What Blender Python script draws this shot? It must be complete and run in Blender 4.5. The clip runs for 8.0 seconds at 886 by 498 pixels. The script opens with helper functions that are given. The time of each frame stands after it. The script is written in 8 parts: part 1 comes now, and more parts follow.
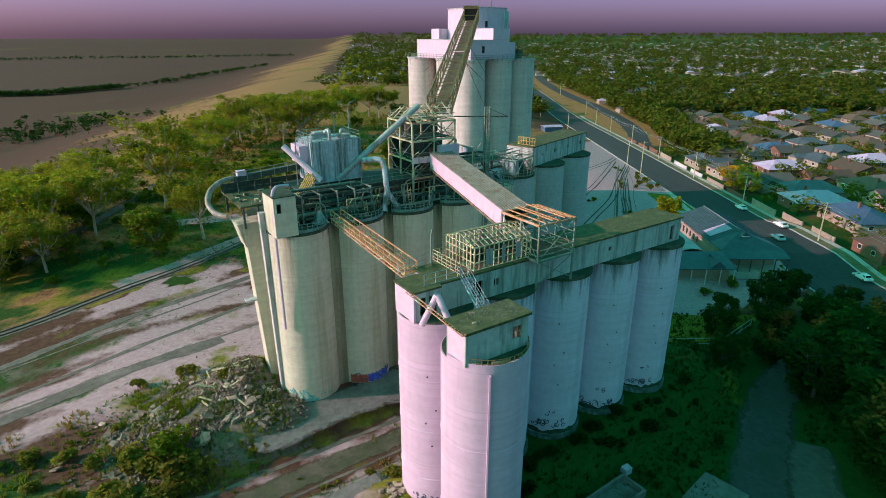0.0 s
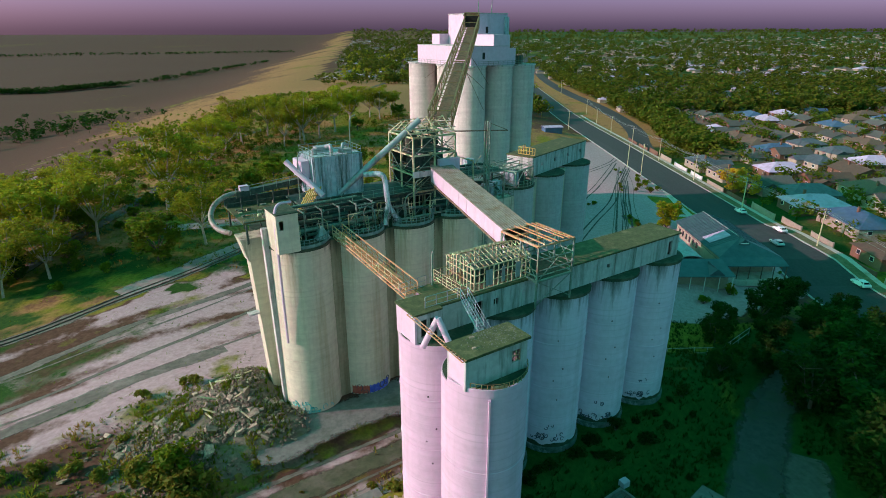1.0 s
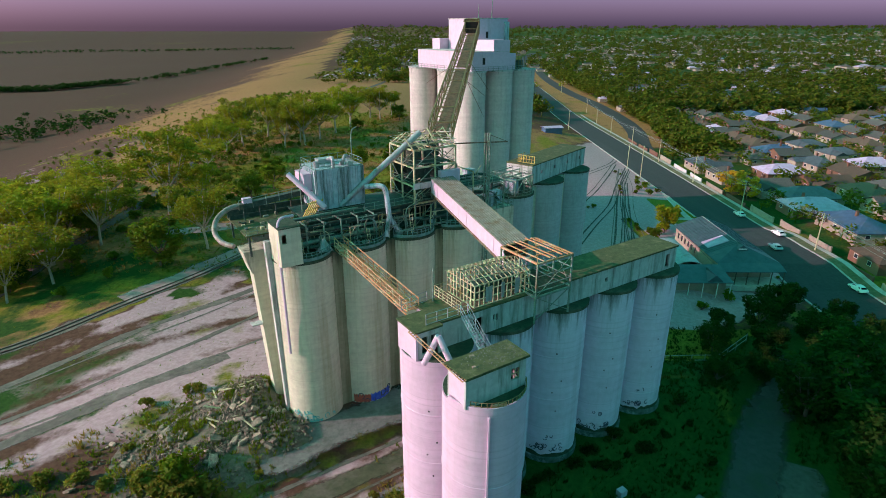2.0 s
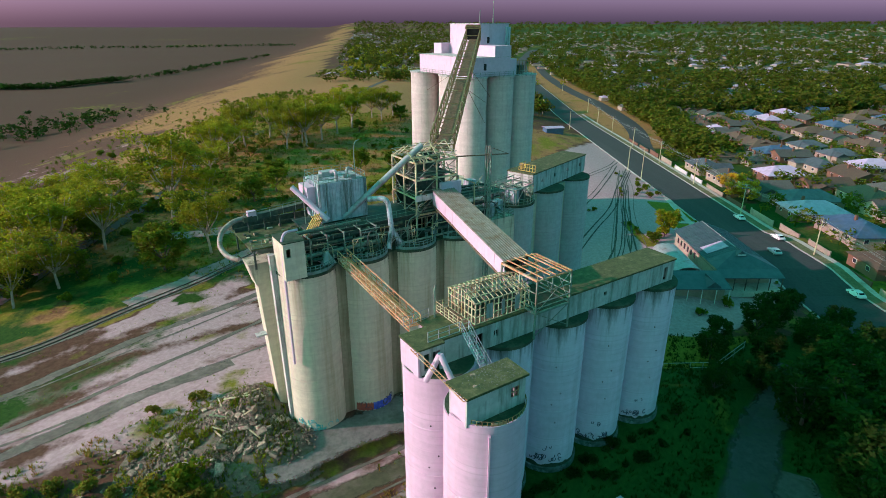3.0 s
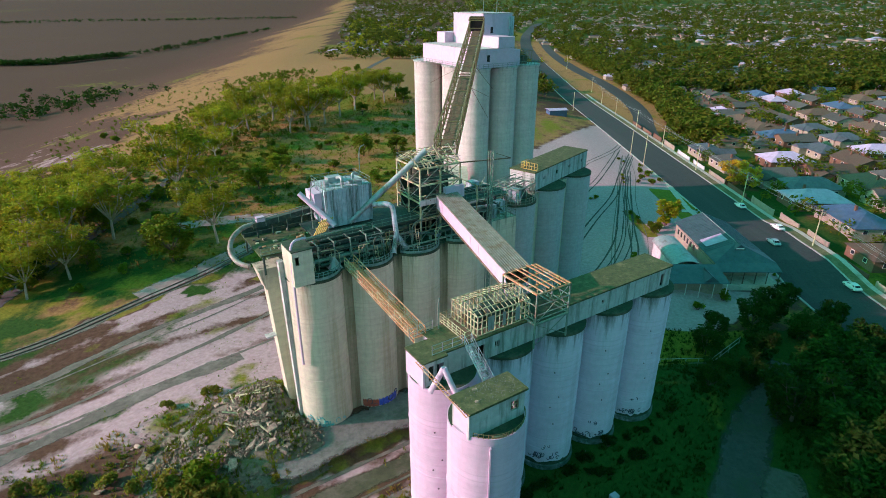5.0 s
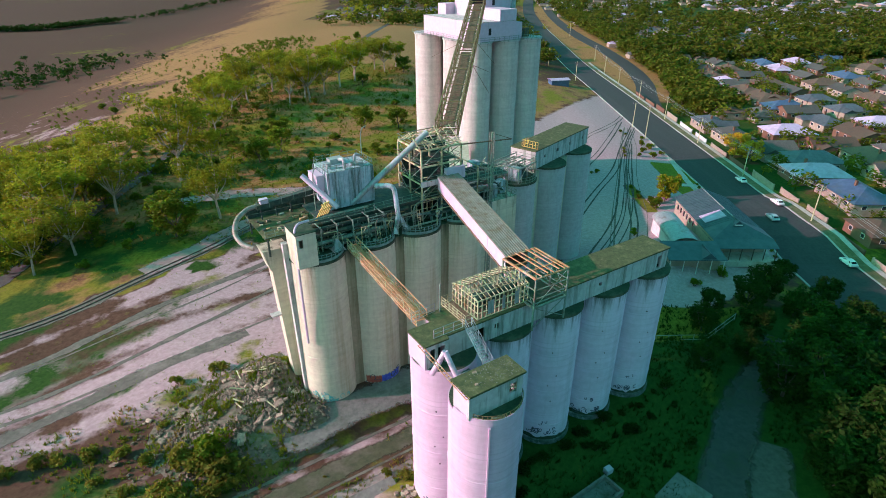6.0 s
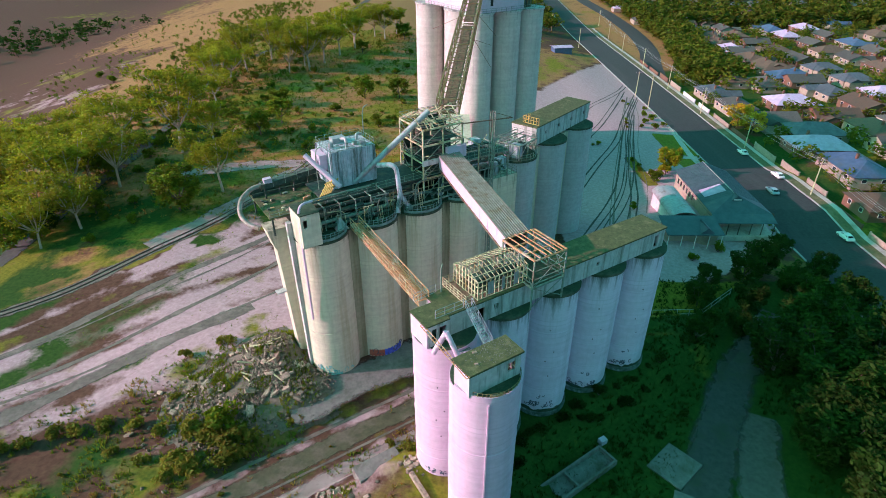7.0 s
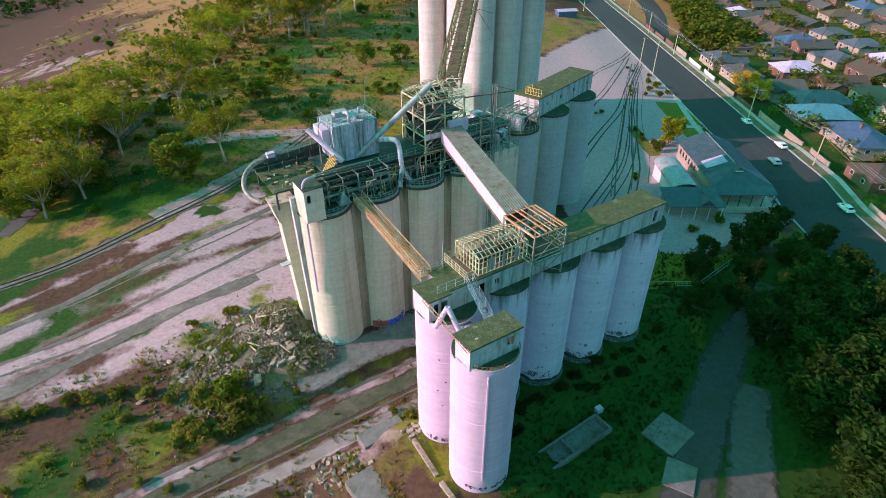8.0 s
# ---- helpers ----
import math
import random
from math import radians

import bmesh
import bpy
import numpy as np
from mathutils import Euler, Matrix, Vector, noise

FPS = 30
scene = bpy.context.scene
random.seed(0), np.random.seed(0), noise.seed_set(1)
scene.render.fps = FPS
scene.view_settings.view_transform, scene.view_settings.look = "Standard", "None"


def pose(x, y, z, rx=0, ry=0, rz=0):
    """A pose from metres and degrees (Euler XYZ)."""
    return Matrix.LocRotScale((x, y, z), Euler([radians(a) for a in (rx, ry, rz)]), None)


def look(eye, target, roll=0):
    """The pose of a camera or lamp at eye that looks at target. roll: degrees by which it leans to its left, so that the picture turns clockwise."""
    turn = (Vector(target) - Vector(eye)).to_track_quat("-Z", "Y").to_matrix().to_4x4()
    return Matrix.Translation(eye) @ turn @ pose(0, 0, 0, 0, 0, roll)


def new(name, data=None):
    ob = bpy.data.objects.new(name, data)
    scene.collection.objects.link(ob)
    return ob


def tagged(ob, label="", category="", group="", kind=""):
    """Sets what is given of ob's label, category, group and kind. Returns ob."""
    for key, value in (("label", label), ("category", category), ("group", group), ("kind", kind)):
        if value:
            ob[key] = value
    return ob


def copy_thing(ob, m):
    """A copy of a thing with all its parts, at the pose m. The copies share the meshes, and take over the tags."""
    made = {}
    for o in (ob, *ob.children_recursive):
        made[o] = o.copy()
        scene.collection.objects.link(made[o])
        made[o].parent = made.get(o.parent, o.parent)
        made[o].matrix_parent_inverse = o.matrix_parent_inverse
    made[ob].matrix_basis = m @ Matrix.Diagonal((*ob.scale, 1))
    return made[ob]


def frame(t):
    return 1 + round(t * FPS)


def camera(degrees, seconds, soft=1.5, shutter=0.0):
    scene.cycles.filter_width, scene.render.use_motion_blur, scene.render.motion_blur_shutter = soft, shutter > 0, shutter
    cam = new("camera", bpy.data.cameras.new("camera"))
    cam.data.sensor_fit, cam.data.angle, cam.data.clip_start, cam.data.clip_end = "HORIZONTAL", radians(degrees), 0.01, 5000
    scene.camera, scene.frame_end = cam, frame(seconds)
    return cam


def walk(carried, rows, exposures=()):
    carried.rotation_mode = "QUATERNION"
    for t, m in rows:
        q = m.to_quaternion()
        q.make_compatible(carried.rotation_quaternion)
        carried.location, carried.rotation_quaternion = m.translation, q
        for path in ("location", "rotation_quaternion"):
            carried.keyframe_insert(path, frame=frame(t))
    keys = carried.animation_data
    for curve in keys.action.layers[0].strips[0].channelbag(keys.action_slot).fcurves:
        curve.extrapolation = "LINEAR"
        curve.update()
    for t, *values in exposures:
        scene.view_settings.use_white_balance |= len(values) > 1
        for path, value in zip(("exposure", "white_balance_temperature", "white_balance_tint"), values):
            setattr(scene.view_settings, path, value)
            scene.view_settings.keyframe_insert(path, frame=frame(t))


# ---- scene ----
cam = camera(76.32, 8.0, soft=0.9)
ROWS = [
    (0.0, 0.020, 0.000, 45.820, -20.73, 0.09),
    (0.5, 0.023, 0.088, 46.964, -20.94, 0.11),
    (1.0, 0.017, 0.101, 48.240, -21.11, 0.15),
    (1.5, 0.004, 0.055, 49.270, -21.28, 0.14),
    (3.0, -0.067, -0.342, 52.709, -21.82, 0.29),
    (3.5, -0.097, -0.417, 53.822, -22.10, 0.32),
    (4.0, -0.129, -0.577, 54.903, -22.44, 0.33),
    (4.5, -0.161, -0.661, 56.055, -23.10, 0.45),
    (6.0, -0.245, -1.143, 59.342, -27.54, 0.64),
    (6.5, -0.265, -1.388, 60.391, -29.06, 0.64),
    (7.0, -0.279, -1.683, 61.484, -30.89, 0.75),
    (7.5, -0.287, -1.945, 62.419, -32.69, 0.89),
    (8.0, -0.286, -2.037, 63.098, -34.38, 0.95),
]
walk(cam, [(t, pose(x, y, z, 90 + pitch, 0, yaw)) for t, x, y, z, pitch, yaw in ROWS], exposures=[(0.0, -0.03, 6600, -8), (4.5, 0.15, 6600, -1), (8.0, 0.38, 6500, 10)])
# ---- light ----
SUN_AZ = (-0.985, -0.17)          # towards the sun, in plan
SUN_EL = 21.0
world = bpy.data.worlds.new("evening_sky")
scene.world = world
world.use_nodes = True
wn = world.node_tree.nodes
wl = world.node_tree.links
wn.clear()
sky = wn.new("ShaderNodeTexSky")
sky.sky_type = 'NISHITA'
sky.sun_disc = False
sky.sun_elevation = radians(SUN_EL)
sky.sun_rotation = math.atan2(SUN_AZ[0], SUN_AZ[1])
sky.air_density, sky.dust_density, sky.ozone_density = 1.2, 2.5, 1.5
tint = wn.new("ShaderNodeMix")
tint.data_type, tint.blend_type = 'RGBA', 'MULTIPLY'
tint.inputs[0].default_value = 1.0
tc_sky = wn.new("ShaderNodeTexCoord")
sep_sky = wn.new("ShaderNodeSeparateXYZ")
wl.new(tc_sky.outputs["Generated"], sep_sky.inputs[0])
rise = wn.new("ShaderNodeValToRGB")              # mauve evening haze low down, clear blue-green above
rise.color_ramp.elements[0].position, rise.color_ramp.elements[0].color = 0.0, (0.46, 0.31, 0.86, 1)
rise.color_ramp.elements[1].position, rise.color_ramp.elements[1].color = 0.30, (0.20, 0.90, 0.66, 1)
mauve = rise.color_ramp.elements.new(0.14)
mauve.color = (0.40, 0.31, 0.80, 1)
wl.new(sep_sky.outputs[2], rise.inputs[0])
wl.new(rise.outputs[0], tint.inputs[7])
bg = wn.new("ShaderNodeBackground")
bg.inputs[1].default_value = 0.28
wout = wn.new("ShaderNodeOutputWorld")
wl.new(sky.outputs[0], tint.inputs[6])
wl.new(tint.outputs[2], bg.inputs[0])
wl.new(bg.outputs[0], wout.inputs[0])
sun = new("sun", bpy.data.lights.new("sun", 'SUN'))
sun.data.energy, sun.data.angle, sun.data.color = 5.2, radians(0.6), (1.0, 0.44, 0.66)
el = radians(SUN_EL)
toward = Vector((SUN_AZ[0] * math.cos(el), SUN_AZ[1] * math.cos(el), math.sin(el)))
sun.matrix_world = look(toward * 300, (0, 0, 0))
# ---- materials ----
def ramp_node(nt, stops):
    r = nt.nodes.new("ShaderNodeValToRGB")
    e = r.color_ramp.elements
    while len(e) < len(stops):
        e.new(0.5)
    for k, (p, c) in zip(e, stops):
        k.position, k.color = p, (*c, 1)
    return r


def base_material(name, rough=0.85, metal=0.0):
    m = bpy.data.materials.new(name)
    m.use_nodes = True
    nt = m.node_tree
    b = nt.nodes["Principled BSDF"]
    b.inputs["Roughness"].default_value, b.inputs["Metallic"].default_value = rough, metal
    return m, nt, b


def noise_node(nt, scale, detail=5.0, rough=0.6, stretch=None, coord="Object"):
    tc = nt.nodes.new("ShaderNodeTexCoord")
    n = nt.nodes.new("ShaderNodeTexNoise")
    n.inputs["Scale"].default_value, n.inputs["Detail"].default_value, n.inputs["Roughness"].default_value = scale, detail, rough
    if stretch:
        mp = nt.nodes.new("ShaderNodeMapping")
        mp.inputs["Scale"].default_value = stretch
        nt.links.new(tc.outputs[coord], mp.inputs[0])
        nt.links.new(mp.outputs[0], n.inputs["Vector"])
    else:
        nt.links.new(tc.outputs[coord], n.inputs["Vector"])
    return n


def mix_node(nt, fac, a, b, blend='MIX'):
    mx = nt.nodes.new("ShaderNodeMix")
    mx.data_type, mx.blend_type = 'RGBA', blend
    for sock, v in ((mx.inputs[0], fac), (mx.inputs[6], a), (mx.inputs[7], b)):
        if isinstance(v, (int, float)):
            sock.default_value = v
        elif isinstance(v, tuple):
            sock.default_value = (*v, 1)
        else:
            nt.links.new(v, sock)
    return mx.outputs[2]


def bump_to(nt, b, height, strength=0.3, dist=0.05):
    bp = nt.nodes.new("ShaderNodeBump")
    bp.inputs["Strength"].default_value, bp.inputs["Distance"].default_value = strength, dist
    nt.links.new(height, bp.inputs["Height"])
    nt.links.new(bp.outputs[0], b.inputs["Normal"])


def weathered(name, c1, c2, stain, rough=0.85, metal=0.0, grain=3.0, patch=0.35, streak=None, stain_at=(0.5, 0.72), bump=0.25, vary=0.0):
    """A surface of two tones at grain size, with larger stains (or streaks that run down it)."""
    m, nt, b = base_material(name, rough, metal)
    fine = noise_node(nt, grain, 8.0, 0.65)
    r1 = ramp_node(nt, [(0.35, c1), (0.68, c2)])
    nt.links.new(fine.outputs[0], r1.inputs[0])
    big = noise_node(nt, patch, 6.0, 0.7, streak)
    r2 = ramp_node(nt, [(stain_at[0], (0, 0, 0)), (stain_at[1], (1, 1, 1))])
    nt.links.new(big.outputs[0], r2.inputs[0])
    col = mix_node(nt, r2.outputs[0], r1.outputs[0], stain)
    if vary:
        info = nt.nodes.new("ShaderNodeObjectInfo")
        hsv = nt.nodes.new("ShaderNodeHueSaturation")
        mr = nt.nodes.new("ShaderNodeMapRange")
        mr.inputs[3].default_value, mr.inputs[4].default_value = 1 - vary, 1 + vary
        nt.links.new(info.outputs["Random"], mr.inputs[0])
        nt.links.new(mr.outputs[0], hsv.inputs["Value"])
        nt.links.new(col, hsv.inputs["Color"])
        col = hsv.outputs[0]
    nt.links.new(col, b.inputs["Base Color"])
    bump_to(nt, b, fine.outputs[0], bump, 0.04)
    return m


def concrete(name, light, dark, stain, moss, top=22.7, moss_amount=0.5, streaks=0.6, dry_at=(0.50, 0.76)):
    """Cast silo concrete: pour bands round it, long rain streaks, moss that has run down from the rim."""
    m, nt, b = base_material(name, 0.9)
    fine = noise_node(nt, 1.6, 9.0, 0.65)
    r1 = ramp_node(nt, [(0.3, dark), (0.7, light)])
    nt.links.new(fine.outputs[0], r1.inputs[0])
    streak = noise_node(nt, 1.0, 7.0, 0.68, (0.8, 0.8, 0.05))
    r2 = ramp_node(nt, [(dry_at[0], (0, 0, 0)), (dry_at[1], (streaks, streaks, streaks))])
    nt.links.new(streak.outputs[0], r2.inputs[0])
    col = mix_node(nt, r2.outputs[0], r1.outputs[0], stain)
    # pour bands
    pour = noise_node(nt, 1.0, 3.0, 0.6, (0.02, 0.02, 0.85))
    r3 = ramp_node(nt, [(0.40, (0.80, 0.80, 0.80)), (0.62, (1, 1, 1))])
    nt.links.new(pour.outputs[0], r3.inputs[0])
    col = mix_node(nt, 0.45, col, r3.outputs[0], 'MULTIPLY')
    # blotches of wear
    blot = noise_node(nt, 0.22, 7.0, 0.7)
    r5 = ramp_node(nt, [(0.36, (0.72, 0.73, 0.72)), (0.6, (1, 1, 1))])
    nt.links.new(blot.outputs[0], r5.inputs[0])
    col = mix_node(nt, 0.4, col, r5.outputs[0], 'MULTIPLY')
    # thin rings left by the lifts of the shuttering
    lifts = noise_node(nt, 1.0, 2.0, 0.5, (0.05, 0.05, 3.2))
    r6 = ramp_node(nt, [(0.30, (0.76, 0.77, 0.76)), (0.42, (1, 1, 1))])
    nt.links.new(lifts.outputs[0], r6.inputs[0])
    col = mix_node(nt, 0.5, col, r6.outputs[0], 'MULTIPLY')
    # moss below the rim, in tongues
    tc = nt.nodes.new("ShaderNodeTexCoord")
    sep = nt.nodes.new("ShaderNodeSeparateXYZ")
    nt.links.new(tc.outputs["Object"], sep.inputs[0])
    tongues = noise_node(nt, 1.0, 5.0, 0.65, (1.1, 1.1, 0.10))
    mr = nt.nodes.new("ShaderNodeMapRange")
    mr.inputs[1].default_value, mr.inputs[2].default_value, mr.inputs[3].default_value, mr.inputs[4].default_value = top - 5.5, top, 0.0, moss_amount
    nt.links.new(sep.outputs[2], mr.inputs[0])
    add = nt.nodes.new("ShaderNodeMath")
    add.operation = 'ADD'
    nt.links.new(mr.outputs[0], add.inputs[0])
    nt.links.new(tongues.outputs[0], add.inputs[1])
    r4 = ramp_node(nt, [(0.74, (0, 0, 0)), (0.98, (1, 1, 1))])
    nt.links.new(add.outputs[0], r4.inputs[0])
    col = mix_node(nt, r4.outputs[0], col, moss)
    nt.links.new(col, b.inputs["Base Color"])
    bump_to(nt, b, fine.outputs[0], 0.25, 0.05)
    return m


def foliage(name, dark, light, scale=0.6, vary=0.25):
    m, nt, b = base_material(name, 0.75)
    b.inputs["Specular IOR Level"].default_value = 0.2
    n = noise_node(nt, scale, 4.0, 0.6)
    r = ramp_node(nt, [(0.3, dark), (0.72, light)])
    nt.links.new(n.outputs[0], r.inputs[0])
    geo = nt.nodes.new("ShaderNodeNewGeometry")
    info = nt.nodes.new("ShaderNodeObjectInfo")
    add = nt.nodes.new("ShaderNodeMath")
    add.operation = 'MULTIPLY_ADD'
    add.inputs[1].default_value, add.inputs[2].default_value = 0.6, 0.0
    nt.links.new(geo.outputs["Random Per Island"], add.inputs[0])
    nt.links.new(info.outputs["Random"], add.inputs[2])
    mr = nt.nodes.new("ShaderNodeMapRange")
    mr.inputs[1].default_value, mr.inputs[2].default_value = 0.0, 1.6
    mr.inputs[3].default_value, mr.inputs[4].default_value = 1 - vary * 1.4, 1 + vary * 1.4
    nt.links.new(add.outputs[0], mr.inputs[0])
    hsv = nt.nodes.new("ShaderNodeHueSaturation")
    nt.links.new(mr.outputs[0], hsv.inputs["Value"])
    nt.links.new(r.outputs[0], hsv.inputs["Color"])
    nt.links.new(hsv.outputs[0], b.inputs["Base Color"])
    through_leaf = nt.nodes.new("ShaderNodeBsdfTranslucent")
    nt.links.new(hsv.outputs[0], through_leaf.inputs[0])
    both = nt.nodes.new("ShaderNodeMixShader")
    both.inputs[0].default_value = 0.45
    out = nt.nodes["Material Output"]
    nt.links.new(b.outputs[0], both.inputs[1])
    nt.links.new(through_leaf.outputs[0], both.inputs[2])
    nt.links.new(both.outputs[0], out.inputs[0])
    return m


M_SILO_A = concrete("pale_silo_concrete", (0.76, 0.675, 0.80), (0.66, 0.585, 0.70), (0.44, 0.40, 0.45), (0.035, 0.062, 0.042), top=25.7, moss_amount=0.42)
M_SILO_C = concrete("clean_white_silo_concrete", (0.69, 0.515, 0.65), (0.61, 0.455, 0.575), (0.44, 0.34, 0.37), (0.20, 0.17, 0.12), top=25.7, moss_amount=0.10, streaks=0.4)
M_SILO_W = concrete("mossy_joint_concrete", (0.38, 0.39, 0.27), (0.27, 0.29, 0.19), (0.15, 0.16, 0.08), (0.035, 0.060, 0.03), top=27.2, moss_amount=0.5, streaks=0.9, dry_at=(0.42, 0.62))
M_SILO_R = concrete("grey_extension_concrete", (0.52, 0.53, 0.54), (0.40, 0.42, 0.42), (0.29, 0.32, 0.30), (0.06, 0.085, 0.06), top=29.2, moss_amount=0.20)
M_SILO_B = concrete("buff_silo_concrete", (0.68, 0.665, 0.50), (0.55, 0.54, 0.41), (0.36, 0.33, 0.18), (0.045, 0.070, 0.035), top=27.2, moss_amount=0.28, streaks=0.65, dry_at=(0.48, 0.70))
M_SILO_T = concrete("grey_tower_concrete", (0.66, 0.60, 0.55), (0.52, 0.48, 0.44), (0.33, 0.30, 0.25), (0.14, 0.16, 0.11), top=47.2, moss_amount=0.22)
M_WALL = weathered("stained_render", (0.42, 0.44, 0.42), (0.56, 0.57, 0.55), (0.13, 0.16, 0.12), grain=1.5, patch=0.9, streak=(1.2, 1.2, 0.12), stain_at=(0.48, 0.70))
M_MOSS = weathered("mossy_flat_roof", (0.045, 0.066, 0.022), (0.105, 0.120, 0.045), (0.19, 0.175, 0.085), grain=2.2, patch=0.8, stain_at=(0.54, 0.70), bump=0.5)
M_MOSSDARK = weathered("dark_mossy_ledge", (0.018, 0.042, 0.022), (0.045, 0.078, 0.040), (0.10, 0.11, 0.07), grain=2.0, patch=0.6, bump=0.5)
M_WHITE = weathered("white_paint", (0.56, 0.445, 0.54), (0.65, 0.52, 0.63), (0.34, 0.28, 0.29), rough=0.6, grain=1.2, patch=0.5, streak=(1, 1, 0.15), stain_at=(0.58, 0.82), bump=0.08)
M_RUST = weathered("rusted_steel", (0.42, 0.20, 0.08), (0.58, 0.35, 0.18), (0.60, 0.49, 0.37), rough=0.8, metal=0.1, grain=4.0, patch=0.7, stain_at=(0.52, 0.66))
M_RUSTDARK = weathered("dark_rusted_steel", (0.11, 0.070, 0.042), (0.22, 0.145, 0.09), (0.30, 0.25, 0.18), rough=0.8, metal=0.1, grain=4.0, patch=0.8)
M_STEEL = weathered("weathered_grey_steel", (0.15, 0.23, 0.185), (0.28, 0.36, 0.29), (0.17, 0.115, 0.055), rough=0.6, metal=0.2, grain=3.0, patch=0.6, stain_at=(0.5, 0.7))
M_CREAMSTEEL = weathered("cream_painted_steel", (0.47, 0.46, 0.26), (0.60, 0.57, 0.36), (0.28, 0.17, 0.06), rough=0.6, grain=3.0, patch=0.8, stain_at=(0.50, 0.66))
M_DARK = weathered("sooty_plant_steel", (0.022, 0.050, 0.040), (0.062, 0.105, 0.082), (0.13, 0.12, 0.065), rough=0.7, metal=0.1, grain=2.0, patch=0.5)
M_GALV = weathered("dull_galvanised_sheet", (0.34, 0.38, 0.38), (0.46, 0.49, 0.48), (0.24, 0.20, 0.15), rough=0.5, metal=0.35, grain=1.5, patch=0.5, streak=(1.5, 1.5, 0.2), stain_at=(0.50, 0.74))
M_TANK = weathered("chalky_blue_grey_paint", (0.33, 0.43, 0.47), (0.54, 0.60, 0.64), (0.08, 0.12, 0.10), rough=0.7, grain=1.4, patch=0.9, streak=(1.6, 1.6, 0.14), stain_at=(0.46, 0.64))
M_YELLOW = weathered("faded_yellow_paint", (0.55, 0.38, 0.07), (0.66, 0.50, 0.14), (0.30, 0.18, 0.07), rough=0.6, grain=3.0, patch=0.8)
M_ROOFTIN = weathered("streaked_tin_roof", (0.24, 0.225, 0.19), (0.38, 0.355, 0.31), (0.21, 0.155, 0.095), rough=0.6, metal=0.2, grain=1.2, patch=0.8, stain_at=(0.5, 0.64))
M_BLACK = weathered("dark_interior", (0.012, 0.014, 0.013), (0.03, 0.03, 0.028), (0.02, 0.02, 0.02), rough=0.95)
M_BARK = weathered("pale_gum_bark", (0.30, 0.25, 0.19), (0.50, 0.44, 0.36), (0.16, 0.11, 0.08), grain=2.0, patch=0.6, streak=(1, 1, 0.2))
M_BARKDARK = weathered("dark_bark", (0.07, 0.055, 0.04), (0.15, 0.12, 0.09), (0.05, 0.04, 0.03), grain=3.0, patch=0.8)
M_STONE = weathered("broken_concrete", (0.18, 0.145, 0.105), (0.46, 0.36, 0.27), (0.09, 0.085, 0.045), grain=2.5, patch=0.8, bump=0.5, vary=0.45)
M_SLAB = weathered("old_floor_slab", (0.14, 0.135, 0.12), (0.23, 0.215, 0.195), (0.075, 0.085, 0.05), grain=1.5, patch=0.35, stain_at=(0.52, 0.68), bump=0.4)
M_TEALRAIL = weathered("dull_teal_paint", (0.10, 0.20, 0.19), (0.19, 0.30, 0.28), (0.07, 0.10, 0.07), rough=0.7, grain=2.0, patch=0.7, stain_at=(0.48, 0.68))
M_OLIVE = weathered("olive_rusted_steel", (0.12, 0.115, 0.045), (0.25, 0.23, 0.10), (0.20, 0.11, 0.05), rough=0.8, metal=0.1, grain=4.0, patch=0.8, stain_at=(0.5, 0.68))
M_BOARD = weathered("brown_walk_board", (0.12, 0.085, 0.045), (0.22, 0.165, 0.095), (0.08, 0.07, 0.035), grain=3.0, patch=0.7, stain_at=(0.5, 0.68))
# ---- mesh helpers ----
def link_mesh(name, bm, material):
    me = bpy.data.meshes.new(name)
    bm.normal_update()
    bm.to_mesh(me)
    bm.free()
    me.materials.append(material)
    return me


def part(name, bm, material, parent, label="", smooth=False):
    """One mesh object under a thing or under a part."""
    me = link_mesh(name, bm, material)
    if smooth:
        me.polygons.foreach_set("use_smooth", [True] * len(me.polygons))
        me.set_sharp_from_angle(angle=radians(35))
    ob = new(name, me)
    ob.parent = parent
    if label:
        ob["label"] = label
    return ob


def thing(name, m, label, category, group="", kind=""):
    ob = new(name)
    ob.empty_display_size = 0.5
    ob.matrix_world = m
    return tagged(ob, label, category, group, kind)


def solid(name, bm, material, label, category="", m=None, group="", kind="", smooth=False):
    """A top-level thing that is one mesh."""
    me = link_mesh(name, bm, material)
    if smooth:
        me.polygons.foreach_set("use_smooth", [True] * len(me.polygons))
        me.set_sharp_from_angle(angle=radians(35))
    ob = new(name, me)
    if m is not None:
        ob.matrix_world = m
    return tagged(ob, label, category, group, kind)


def quad(bm, *pts):
    return bm.faces.new([bm.verts.new(p) for p in pts])


def hexa(bm, lo, hi):
    """A solid between a lower and an upper ring of points (both counter-clockwise from above)."""
    a = [bm.verts.new(p) for p in lo]
    b = [bm.verts.new(p) for p in hi]
    n = len(a)
    bm.faces.new(a[::-1])
    bm.faces.new(b)
    for i in range(n):
        j = (i + 1) % n
        bm.faces.new((a[i], a[j], b[j], b[i]))


def box(bm, x0, x1, y0, y1, z0, z1):
    r = ((x0, y0), (x1, y0), (x1, y1), (x0, y1))
    hexa(bm, [(x, y, z0) for x, y in r], [(x, y, z1) for x, y in r])


